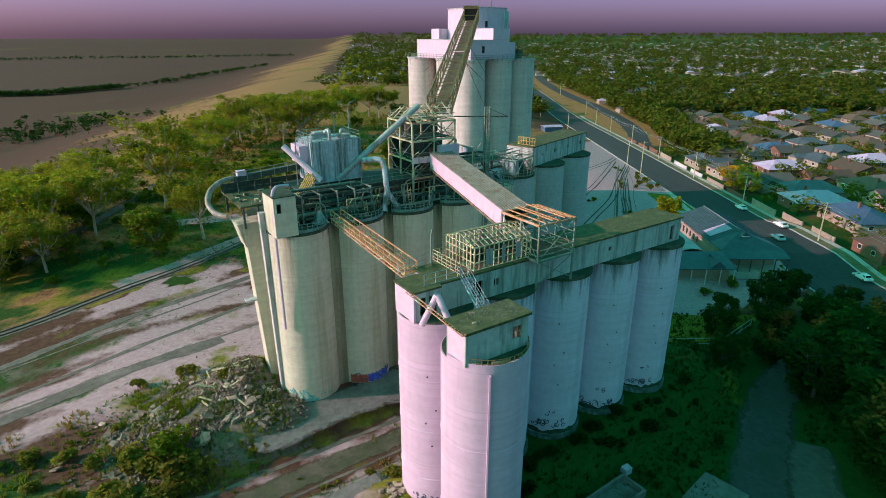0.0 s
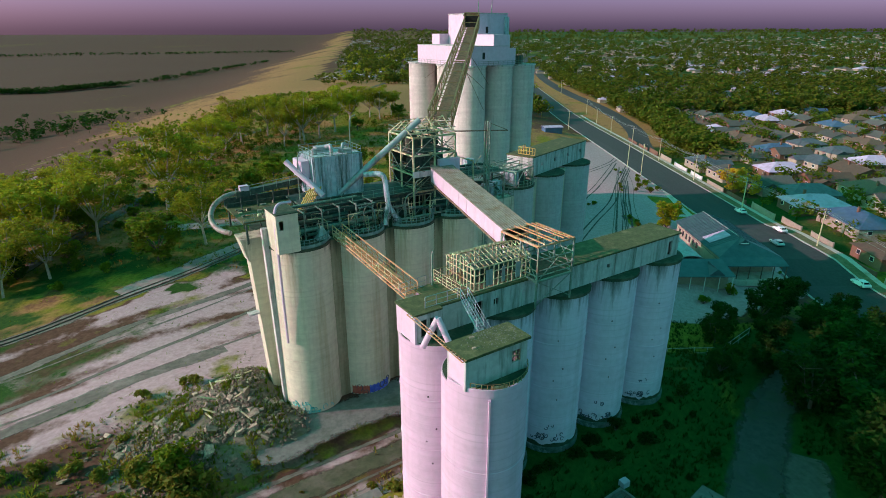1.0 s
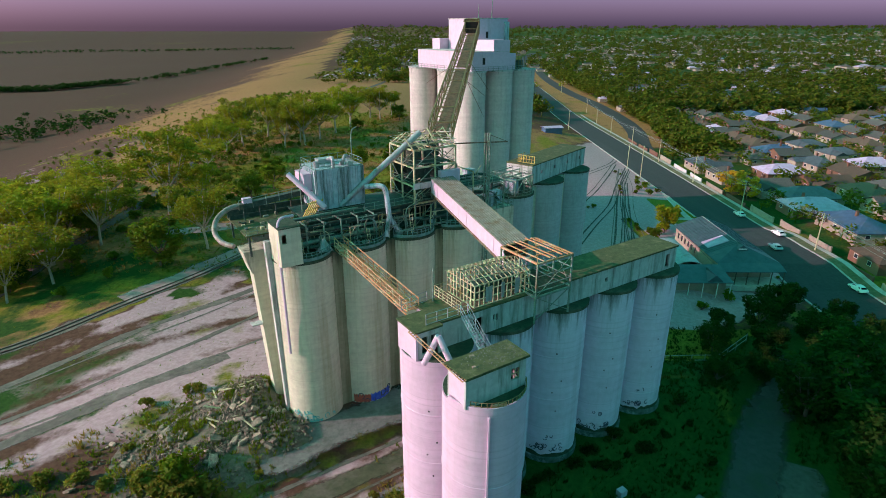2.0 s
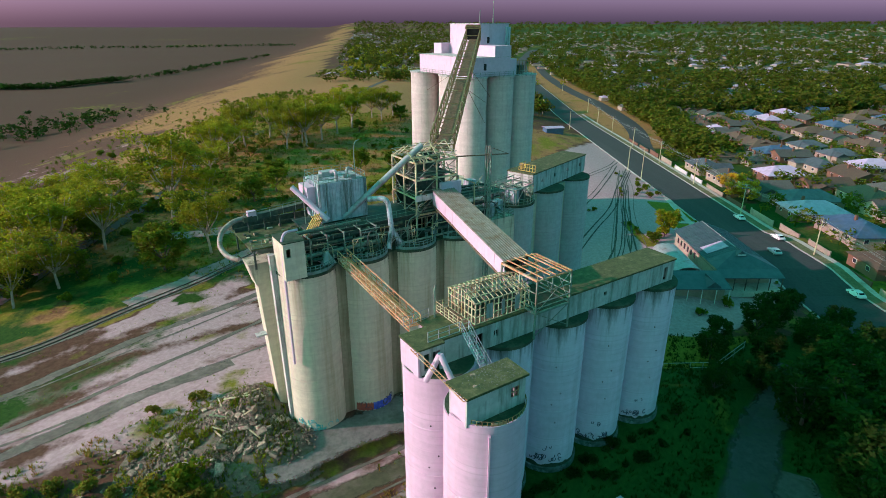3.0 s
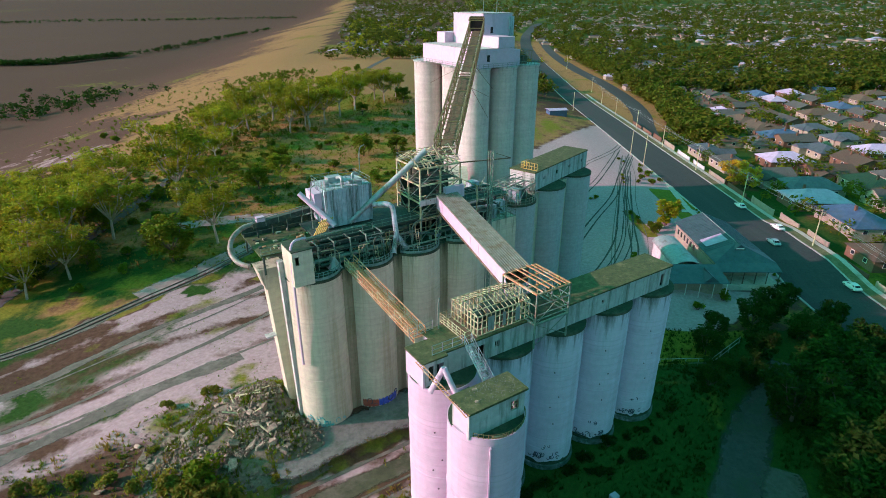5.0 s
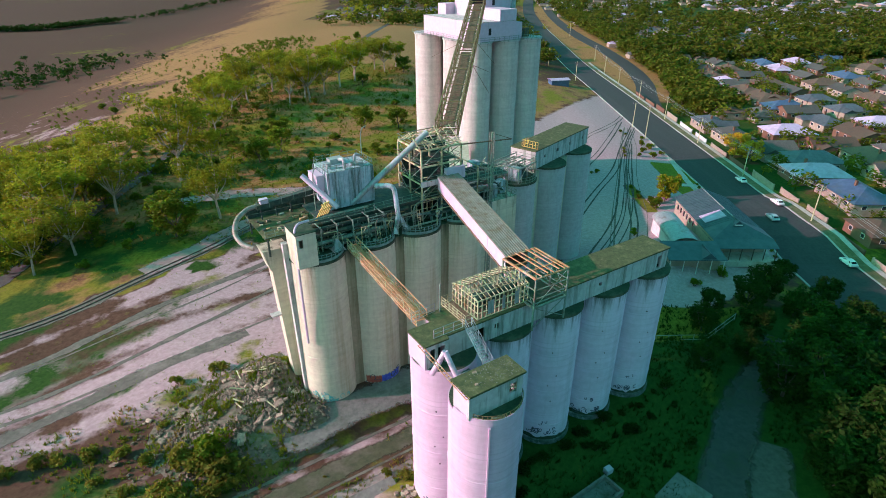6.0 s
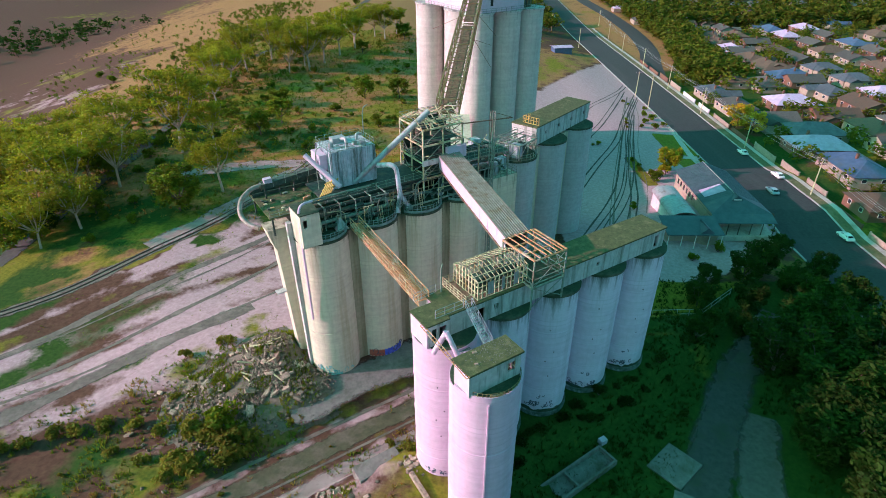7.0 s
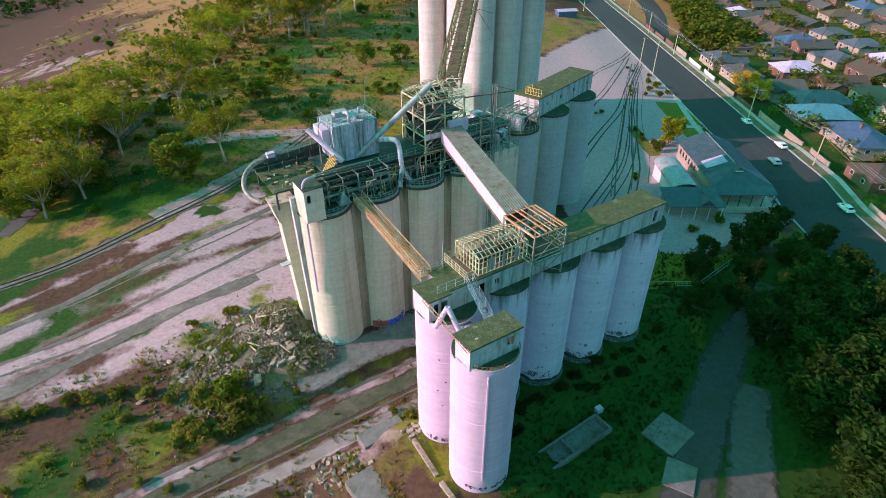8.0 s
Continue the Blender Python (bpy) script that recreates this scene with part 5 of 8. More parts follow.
# open steel tower over the bridge head
def steel_tower(m, w, d, floors, name, label, clutter=3, material=None):
    t = thing(name, m, label, "steel frame")
    mt = material or M_CREAMSTEEL
    top = floors[-1]
    for x in (0, w / 2, w):
        for y in (0, d / 2, d):
            bm = bmesh.new()
            beam(bm, (x, y, 0), (x, y, top), 0.2)
            part("post", bm, mt, t)
    for z in floors:
        bm = bmesh.new()
        for y in (0, d / 2, d):
            beam(bm, (-0.1, y, z), (w + 0.1, y, z), 0.22)
        for x in (0, w / 2, w):
            beam(bm, (x, -0.1, z + 0.004), (x, d + 0.1, z + 0.004), 0.2)
        pieces("floor_beam", bm, mt, t)
    for z0, z1 in zip((0, *floors), floors):
        bm = bmesh.new()
        for y in (0, d):
            beam(bm, (0, y, z0), (w / 2, y, z1), 0.09)
            beam(bm, (w, y, z0), (w / 2, y, z1), 0.09)
        for x in (0, w):
            beam(bm, (x, 0, z1), (x, d / 2, z0), 0.09)
            beam(bm, (x, d, z1), (x, d / 2, z0), 0.09)
        pieces("brace", bm, M_STEEL, t)
        bm = bmesh.new()
        for zz in (0.5, 1.0):
            for y in (-0.05, d + 0.05):
                beam(bm, (0, y, z1 + zz), (w, y, z1 + zz), 0.05)
            for x in (-0.05, w + 0.05):
                beam(bm, (x, 0, z1 + zz), (x, d, z1 + zz), 0.05)
        pieces("handrail", bm, M_STEEL, t)
    return t


st = steel_tower(at(FRAME_B, 9.0, 0.2, 24.4), 6.8, 6.6, (3.2, 5.6, 8.2, 10.6), "steel_tower", "skeletal cream steel tower with collapsed roof trusses")
for z in (5.6, 8.2):
    bm = bmesh.new()
    box(bm, 0.3, 6.5, 0.8, 6.3, z + 0.12, z + 0.2)
    part("floor_plate", bm, M_DARK, st)
bm = bmesh.new()
rnd = random.Random(11)
for k in range(8):
    x = 6.8 * k / 7
    beam(bm, (x, 0, 10.6), (x + rnd.uniform(-.3, .3), 3.3, 12.6 + rnd.uniform(-.5, .3)), 0.11)
    beam(bm, (x, 6.6, 10.6), (x + rnd.uniform(-.3, .3), 3.3, 12.6 + rnd.uniform(-.5, .3)), 0.11)
for f in (0.25, 0.5, 0.75, 1.0):
    beam(bm, (-0.4, 3.3 * f, 10.6 + 2.0 * f), (7.1, 3.3 * f, 10.6 + 2.0 * f), 0.08)
    beam(bm, (-0.4, 6.6 - 3.3 * f, 10.6 + 2.0 * f), (6.0, 6.6 - 3.3 * f, 10.6 + 2.0 * f), 0.08)
pieces("roof_bar", bm, M_CREAMSTEEL, st)
bm = bmesh.new()
box(bm, 2.2, 4.6, 1.5, 5.0, 3.4, 5.3)
box(bm, 4.9, 6.4, 2.5, 5.5, 5.8, 7.6)
tube(bm, [(1.2, 3, 8.4), (1.2, 3, 10.2)], 0.8, 12)
pieces("machine", bm, M_DARK, st)
bm = bmesh.new()
box(bm, 3.9, 7.2, -0.6, 0.1, 5.6, 7.4)
part("head_hood", bm, M_WHITE, st, "torn white sheet hood")

# ---- extension row ----
ext = []
for i in range(3):
    ext.append(silo("silo", at(FRAME_R, 11.1 * i, 0), 3.85, -5.0, 24.0, M_SILO_R, "grey concrete silo of the later extension", "extension row of silos"))
for i in range(2):
    bm = bmesh.new()
    box(bm, -2.6, 2.6, -1.5, 1.5, 0, 28.5)
    solid("silo_web", bm, M_SILO_B, "recessed concrete web between silos", "wall", at(FRAME_R, 5.55 + 11.1 * i, 0.6, -5.0), "webs between silos")
g2 = thing("gallery", at(FRAME_R, 16.25, 1.83, 24.06), "concrete conveyor gallery with small windows and mossy roof", "gallery")
bm = bmesh.new()
wall_x(bm, -10.75, 10.75, -2.65, -2.4, 0, 3.35, [(-7.4, -6.8, 1.4, 2.0), (-2.6, -1.7, 1.4, 2.1), (2.6, 3.5, 1.4, 2.1), (8.0, 8.7, 1.4, 2.1)])
part("front_wall", bm, M_WALL, g2)
bm = bmesh.new()
wall_x(bm, -10.75, 10.75, 2.4, 2.65, 0, 3.35)
wall_y(bm, -2.395, 2.395, -10.75, -10.5, 0, 3.35)
wall_y(bm, -2.395, 2.395, 10.5, 10.75, 0, 3.35)
pieces("wall", bm, M_WALL, g2)
bm = bmesh.new()
box(bm, -10.85, 10.85, -2.75, 2.75, 3.35, 3.55)
part("roof", bm, M_MOSS, g2, "yellow mossy flat roof")
bm = bmesh.new()
for k in range(7):
    x = -9.2 + 3.05 * k
    beam(bm, (x, -2.68, 0.02), (x, -2.68, 3.34), 0.1)
pieces("pilaster", bm, M_WALL, g2)
railing(ext[0], arc(0, 0, 3.75, 190, 350, 29.06, 12), 1.05, 1.2, M_STEEL, 0.06)
rf = steel_tower(at(FRAME_R, -2.6, -2.4, 24.06), 5.6, 4.6, (2.6,), "equipment_frame", "rusty equipment frame on the silo top", material=M_STEEL)
bm = bmesh.new()
box(bm, 0.6, 2.4, 0.8, 3.4, 0.0, 2.2)
part("cabinet", bm, M_TANK, rf)
bm = bmesh.new()
box(bm, 3.0, 4.8, 1.0, 3.6, 0.0, 1.8)
part("motor_box", bm, M_DARK, rf)
yf = thing("guard_rail", at(FRAME_R, 4.0, 2.6, 27.55), "yellow guard rail on the roof", "railing")
railing(yf, [(2.6, -3.2, 0.06), (2.6, 0.2, 0.06), (5.0, 0.2, 0.06)], 1.3, 0.6, M_YELLOW, 0.07)
# pipe bridge from the steel tower to the extension
pbm = thing("pipe_bridge", at(FRAME_B, 16.0, 5.0, 24.4), "grey steel pipe bridge with handrails", "pipe bridge")
q = inv(at(FRAME_B, 16.0, 5.0, 24.4), FRAME_R @ Vector((3.0, 1.0, 25.6)))
for s in (-0.9, 0.9):
    bm = bmesh.new()
    for z in (0.9, 1.5, 3.0):
        beam(bm, (0, s, z), (q.x, q.y + s, q.z + z - 1.2), 0.14)
    for k in range(9):
        f = k / 8
        beam(bm, (q.x * f, q.y * f + s, 0.9 + (q.z - 1.2) * f), (q.x * f, q.y * f + s, 3.0 + (q.z - 1.2) * f), 0.08)
    part("side", bm, M_STEEL, pbm)
bm = bmesh.new()
hexa(bm, [(0, -0.9, 0.85), (q.x, q.y - 0.9, q.z - 0.35), (q.x, q.y + 0.9, q.z - 0.35), (0, 0.9, 0.85)], [(0, -0.9, 0.95), (q.x, q.y - 0.9, q.z - 0.25), (q.x, q.y + 0.9, q.z - 0.25), (0, 0.9, 0.95)])
part("deck", bm, M_DARK, pbm)
for k in range(3):
    bm = bmesh.new()
    tube(bm, [(0, -0.5 + 0.5 * k, 1.3), (q.x, q.y - 0.5 + 0.5 * k, q.z)], 0.2, 8)
    part("pipe", bm, M_GALV, pbm)

# link block between the old battery and the extension
bm = bmesh.new()
box(bm, -4.6, 4.6, -4.2, 4.2, 0, 28.0)
solid("link_block", bm, M_SILO_B, "plain concrete block linking the two silo batteries", "concrete block", at(FRAME_B, 23.2, 5.2, -4.0))
lk = thing("roof_plant", at(FRAME_B, 23.2, 5.2, 24.0), "cluttered dark roof plant with tanks and ducts", "roof plant")
rnd = random.Random(23)
for k in range(7):
    bm = bmesh.new()
    x, y, w, d, h = rnd.uniform(-3.8, 2.4), rnd.uniform(-3.6, 2.2), rnd.uniform(0.8, 1.8), rnd.uniform(0.8, 1.8), rnd.uniform(0.8, 2.4)
    box(bm, x, x + w, y, y + d, 0.004 * k, h)
    bmesh.ops.bevel(bm, geom=list(bm.edges), offset=0.05, segments=1, affect='EDGES')
    part("cabinet", bm, rnd.choice((M_DARK, M_TANK, M_STEEL, M_WHITE, M_DARK)), lk)
for k in range(6):
    bm = bmesh.new()
    x, y = rnd.uniform(-4, 3), rnd.uniform(-4, 3)
    tube(bm, bend((x, y, 0), (x, y, rnd.uniform(1.2, 2.6)), (x + rnd.uniform(1, 3), y + rnd.uniform(-1, 1), rnd.uniform(1.2, 2.4))), rnd.choice((0.12, 0.2, 0.28)), 8)
    part("duct", bm, rnd.choice((M_GALV, M_DARK, M_STEEL)), lk)
railing(lk, [(-4.5, 4.1, 0), (-4.5, -4.1, 0), (4.5, -4.1, 0), (4.5, 4.1, 0)], 1.05, 1.2, M_STEEL, 0.06)

# lattice mast beside the bridge
mast = thing("lattice_mast", at(FRAME_B, 19.45, -2.4, -2.0), "slim rusted lattice mast with a crossarm", "mast")
for x in (-0.25, 0.25):
    for y in (-0.25, 0.25):
        bm = bmesh.new()
        beam(bm, (x, y, 0), (x, y, 38.8), 0.11)
        part("leg", bm, M_STEEL, mast)
bm = bmesh.new()
for k in range(51):
    z = k * 0.76
    beam(bm, (-0.25, -0.25, z), (0.25, -0.25, z + 0.76), 0.08)
    beam(bm, (0.25, -0.25, z), (0.25, 0.25, z + 0.76), 0.08)
tagged(part("lacing", bm, M_STEEL, mast), kind="stuff")
bm = bmesh.new()
beam(bm, (-5.6, 0, 37.9), (3.6, 0, 37.2), 0.16)
beam(bm, (-0.2, 0, 38.7), (3.4, 0, 37.3), 0.08)
part("crossarm", bm, M_RUSTDARK, mast)

# bent lamp posts on the deck
for a, c, z, h in ((-5.4, 5.0, 27.0, 6.6), (3.6, 8.2, 33.0, 4.2), (8.4, -1.0, 24.4, 5.0)):
    bm = bmesh.new()
    tube(bm, bend((0, 0, 0), (0, 0, h), (0.9, -0.1, h + 0.35)), 0.07, 6)
    solid("lamp_post", bm, M_STEEL, "thin bent lamp post on the plant deck", "lamp post", at(FRAME_B, a, c, z), "deck lamp posts")

# second run of pipes and beams across the front of the deck
run = thing("pipe_run", at(FRAME_B, 0, -0.6, 24.4), "long dirty pipe run on stools along the deck", "pipes")
rnd = random.Random(29)
for k, (y, z, r_, x0, x1) in enumerate(((0.2, 1.0, 0.3, -8.2, 3.4), (-0.5, 0.6, 0.22, -7.0, 2.6), (0.8, 1.7, 0.18, -8.4, 8.0), (1.2, 2.5, 0.32, -7.6, 6.8), (0.5, 3.0, 0.12, -8.0, 5.0), (-0.9, 0.4, 0.14, 5.0, 14.0), (-0.4, 1.2, 0.2, 9.4, 15.5))):
    bm = bmesh.new()
    tube(bm, [(x0, y, z), (x0 + (x1 - x0) * 0.5, y, z + rnd.uniform(-.05, .05)), (x1, y, z)], r_, 10)
    part("pipe", bm, (M_STEEL, M_DARK, M_STEEL, M_DARK, M_DARK, M_STEEL, M_DARK)[k], run)
    for f in (0.1, 0.5, 0.9):
        bm = bmesh.new()
        x = x0 + (x1 - x0) * f
        beam(bm, (x, y, 0), (x, y, z), 0.12)
        part("stool", bm, M_STEEL, run)
    for f in (0.28, 0.72):
        bm = bmesh.new()
        x = x0 + (x1 - x0) * f
        tube(bm, [(x - 0.08, y, z), (x + 0.08, y, z)], r_ + 0.07, 10)
        part("flange", bm, M_STEEL, run)
# small plant crowded along the deck: ladders, valves, cabinets, brackets, bent rails
clut = thing("deck_plant", at(FRAME_B, 0, 0, 24.42), "crowd of small rusty valves, cabinets and ladders on the deck", "plant")
rnd = random.Random(61)
for k in range(46):
    x, y = rnd.uniform(-8.6, 15.5), rnd.uniform(-2.6, 0.6)
    kind_ = rnd.random()
    bm = bmesh.new()
    if kind_ < 0.25:
        w, d, h = rnd.uniform(0.3, 0.9), rnd.uniform(0.3, 0.7), rnd.uniform(0.4, 1.5)
        box(bm, x, x + w, y, y + d, 0, h)
        bmesh.ops.bevel(bm, geom=list(bm.edges), offset=0.04, segments=1, affect='EDGES')
        part("cabinet", bm, rnd.choice((M_DARK, M_TEALRAIL, M_TANK, M_STEEL)), clut)
    elif kind_ < 0.55:
        h = rnd.uniform(1.0, 3.4)
        e = rnd.choice((-1, 1)) * rnd.uniform(0.8, 2.6)
        tube(bm, bend((x, y, 0), (x, y, h), (x + e, y + rnd.uniform(-0.2, 0.4), h + rnd.uniform(-0.1, 0.2))), rnd.choice((0.06, 0.09, 0.14, 0.2)), 7)
        part("pipe", bm, rnd.choice((M_STEEL, M_TEALRAIL, M_DARK, M_CREAMSTEEL, M_STEEL)), clut)
    elif kind_ < 0.75:
        h = rnd.uniform(1.6, 3.2)
        for s_ in (-0.2, 0.2):
            beam(bm, (x + s_, y, 0), (x + s_, y + 0.5, h), 0.05)
        for j in range(int(h / 0.32)):
            f = (j + 0.5) * 0.32 / h
            beam(bm, (x - 0.2, y + 0.5 * f, h * f), (x + 0.2, y + 0.5 * f, h * f), 0.035)
        part("ladder", bm, rnd.choice((M_STEEL, M_CREAMSTEEL)), clut)
    else:
        h = rnd.uniform(1.4, 3.8)
        beam(bm, (x, y, 0), (x, y, h), 0.1)
        beam(bm, (x, y, h), (x + rnd.uniform(1.0, 3.0), y, h + rnd.uniform(-0.3, 0.2)), 0.1)
        beam(bm, (x, y, h * 0.6), (x + 0.8, y, h), 0.06)
        part("bracket", bm, rnd.choice((M_CREAMSTEEL, M_STEEL, M_OLIVE)), clut)
# loose struts and dark panels inside the steel tower
rnd = random.Random(31)
for k in range(64):
    bm = bmesh.new()
    p = Vector((rnd.uniform(0.2, 6.6), rnd.uniform(0.2, 6.4), rnd.uniform(3.3, 11.5)))
    q = p + Vector((rnd.uniform(-2.5, 2.5), rnd.uniform(-2.5, 2.5), rnd.uniform(-0.6, 1.6)))
    beam(bm, p, q, rnd.choice((0.06, 0.09, 0.12)))
    part("loose_strut", bm, rnd.choice((M_CREAMSTEEL, M_RUSTDARK, M_DARK, M_CREAMSTEEL)), st)
for z0, x0, x1, y in ((8.5, 0.2, 3.0, 3.0), (8.6, 3.6, 6.6, 4.0), (5.9, 0.3, 4.0, 2.2), (3.4, 0.2, 6.4, 3.4), (0.3, 0.4, 6.6, 4.2)):
    bm = bmesh.new()
    box(bm, x0, x1, y, y + 0.08, z0, z0 + 1.7)
    part("dark_panel", bm, M_DARK, st)
# dark sheets added at the back, standing for the tower's shaded inside
for z0, z1, x0, x1 in ((0.3, 3.0, 0.3, 6.5), (3.5, 5.4, 0.3, 6.5), (5.9, 8.0, 0.3, 4.4), (8.5, 10.4, 2.0, 6.5)):
    bm = bmesh.new()
    box(bm, x0, x1, 6.15, 6.25, z0, z1)
    part("back_cladding", bm, M_DARK, st, "dark sheets added to deepen the tower's inside")
bm = bmesh.new()
box(bm, -0.25, 7.0, -0.32, -0.14, 5.3, 6.1)
part("fascia", bm, M_WALL, st, "deep pale fascia band")

# plain block added out of sight behind the steel tower to shade the yard
bm = bmesh.new()
box(bm, -3.5, 3.5, -29.0, 16.0, 0, 21.0)
solid("transfer_house", bm, M_SILO_B, "plain concrete block added out of sight to shade the yard", "concrete block", pose(1.2, 127.0, -5.0))
# gantries, pipes and handrails between the steel tower and the extension
gn = thing("pipe_gantry", at(FRAME_B, 16.2, 1.0, 24.0), "dense dirty green-grey pipe gantry beside the steel tower", "pipe gantry")
rnd = random.Random(57)
for x in (0.4, 3.4, 6.4, 9.4):
    bm = bmesh.new()
    for y in (0.0, 6.5):
        beam(bm, (x, y, 0), (x, y, 8.4 - 0.5 * x), 0.16)
    beam(bm, (x, 0, 4.4), (x, 6.5, 4.4), 0.16)
    beam(bm, (x, 0, 8.3 - 0.5 * x), (x, 6.5, 8.3 - 0.5 * x), 0.14)
    pieces("portal", bm, rnd.choice((M_STEEL, M_CREAMSTEEL)), gn)
for y, z in ((0.0, 4.4), (6.5, 4.4), (0.0, 2.2), (3.2, 4.4)):
    bm = bmesh.new()
    beam(bm, (0.4, y, z), (9.4, y, z), 0.14)
    part("beam", bm, M_STEEL, gn)
for k in range(9):
    bm = bmesh.new()
    y, z, r_ = rnd.uniform(0.3, 6.0), rnd.choice((0.8, 1.6, 2.6, 4.7, 5.2)), rnd.choice((0.1, 0.14, 0.2, 0.28))
    tube(bm, bend((rnd.uniform(-0.4, 2.0), y, z), (rnd.uniform(6.0, 9.6), y, z), (9.8, y + rnd.uniform(-1, 1), rnd.uniform(0.2, 1.0))), r_, 9)
    part("pipe", bm, rnd.choice((M_STEEL, M_DARK, M_TANK, M_DARK)), gn)
bm = bmesh.new()
box(bm, 0.4, 9.4, 0.1, 2.4, 4.48, 4.54)
part("walkway", bm, M_DARK, gn)
railing(gn, [(0.4, 0.05, 4.5), (9.4, 0.05, 4.5)], 1.05, 1.1, M_STEEL, 0.06)
railing(gn, [(0.4, 2.4, 4.5), (9.4, 2.4, 4.5)], 1.05, 1.1, M_STEEL, 0.06)
for x, y, z, w, h in ((1.0, 3.4, 0.02, 1.6, 2.0), (4.2, 4.2, 0.02, 2.2, 1.6), (7.0, 1.2, 0.02, 1.4, 2.2), (4.6, 3.2, 4.5, 1.6, 1.5)):
    bm = bmesh.new()
    box(bm, x, x + w, y, y + 1.4, z, z + h)
    bmesh.ops.bevel(bm, geom=list(bm.edges), offset=0.06, segments=1, affect='EDGES')
    part("machine_box", bm, rnd.choice((M_TANK, M_DARK, M_STEEL)), gn)
for k in range(16):
    bm = bmesh.new()
    p = Vector((rnd.uniform(0.2, 9), rnd.uniform(0, 6.5), rnd.uniform(0.5, 5.5)))
    beam(bm, p, p + Vector((rnd.uniform(-2, 2), rnd.uniform(-1, 1), rnd.uniform(-0.4, 1.8))), rnd.choice((0.05, 0.08)))
    part("loose_strut", bm, rnd.choice((M_STEEL, M_CREAMSTEEL, M_RUSTDARK)), gn)
# ---- tall tower block ----
TOP = 40.2
for i, a in enumerate((2.2, 11.0, 18.6)):
    for j, c in enumerate((3.6, 11.5, 19.4, 26.0)):
        if i == 1 and j in (1, 2) or i == 0 and j == 2:
            continue
        silo("silo", at(FRAME_T, a, c), 3.95, -7.0, TOP, M_SILO_T, "very tall grey concrete silo of the tower block", "tower block silos", lip=0.25, deck=M_WALL, sides=40)
tb = thing("tower_head", at(FRAME_T, 0, 0, TOP), "stepped white rendered elevator house on the tower silos", "elevator house")
bm = bmesh.new()
box(bm, 0.0, 12.0, 0.2, 25.0, 0.06, 4.6)
part("lower_storey", bm, M_WHITE, tb)
bm = bmesh.new()
box(bm, 6.8, 12.0, 0.21, 8.0, 4.704, 7.3)
part("side_block", bm, M_WHITE, tb)
bm = bmesh.new()
box(bm, 5.6, 10.0, 22.6, 26.4, 0.06, 7.4)
part("step_block", bm, M_WHITE, tb)
bm = bmesh.new()
box(bm, 8.5, 18.2, 9.0, 22.5, 0.06, 12.3)
part("top_storey", bm, M_WHITE, tb)
bm = bmesh.new()
box(bm, -0.1, 12.1, 0.1, 25.1, 4.6, 4.7)
box(bm, 8.35, 18.35, 8.85, 22.65, 12.3, 12.5)
pieces("coping", bm, M_WALL, tb)
bm = bmesh.new()
box(bm, 12.005, 15.2, 1.6, 8.8, 0.06, 4.0)
part("end_annexe", bm, M_WHITE, tb)
railing(tb, [(20.5, 0.0, 0.1), (0.5, -0.2, 0.1), (-1.4, 2.0, 0.1), (-1.4, 29.0, 0.1)], 1.0, 1.6, M_STEEL, 0.06)
bm = bmesh.new()
tube(bm, [(0, 0, 0), (0, 0, 7.5)], 0.12, 6, 0.05)
part("mast", bm, M_STEEL, tb).location = (16.0, 13, 12.5)
for k, (x, z) in enumerate(((11.0, 7.6), (3.4, 1.6))):
    bm = bmesh.new()
    box(bm, x, x + 0.8, 8.97 if k == 0 else 0.17, 9.0 if k == 0 else 0.2, z, z + 1.6)
    part("window", bm, M_BLACK, tb, "dark window")

bm = bmesh.new()
box(bm, 17.0, 18.3, 8.3, 8.99, 6.0, 11.6)
part("riser_duct", bm, M_TANK, tb, "grey riser duct against the top storey")
for k, (x, y, z, h) in enumerate(((9.2, 10.0, 12.5, 2.6), (17.6, 21.0, 12.5, 3.6), (13.0, 9.4, 12.5, 1.2))):
    bm = bmesh.new()
    tube(bm, [(x, y, z), (x, y, z + h)], 0.07, 6)
    part("aerial", bm, M_STEEL, tb)
bm = bmesh.new()
for x in (15.6, 16.6, 17.6, 18.6, 19.6):
    beam(bm, (x, 2.0, 0.1), (x, 2.0, 3.4), 0.1)
    beam(bm, (x, 5.5, 0.1), (x, 5.5, 3.4), 0.1)
beam(bm, (15.4, 2.0, 3.4), (19.8, 2.0, 3.4), 0.12)
beam(bm, (15.4, 5.5, 3.4), (19.8, 5.5, 3.4), 0.12)
pieces("stripped_frame", bm, M_OLIVE, tb, "stripped steel frame beside the annexe")
for x, y, w, d, h in ((15.6, 2.6, 1.2, 1.4, 1.6), (17.4, 3.0, 1.6, 1.2, 2.2)):
    bm = bmesh.new()
    box(bm, x, x + w, y, y + d, 0.06, h)
    bmesh.ops.bevel(bm, geom=list(bm.edges), offset=0.06, segments=1, affect='EDGES')
    part("machine_box", bm, M_DARK, tb)
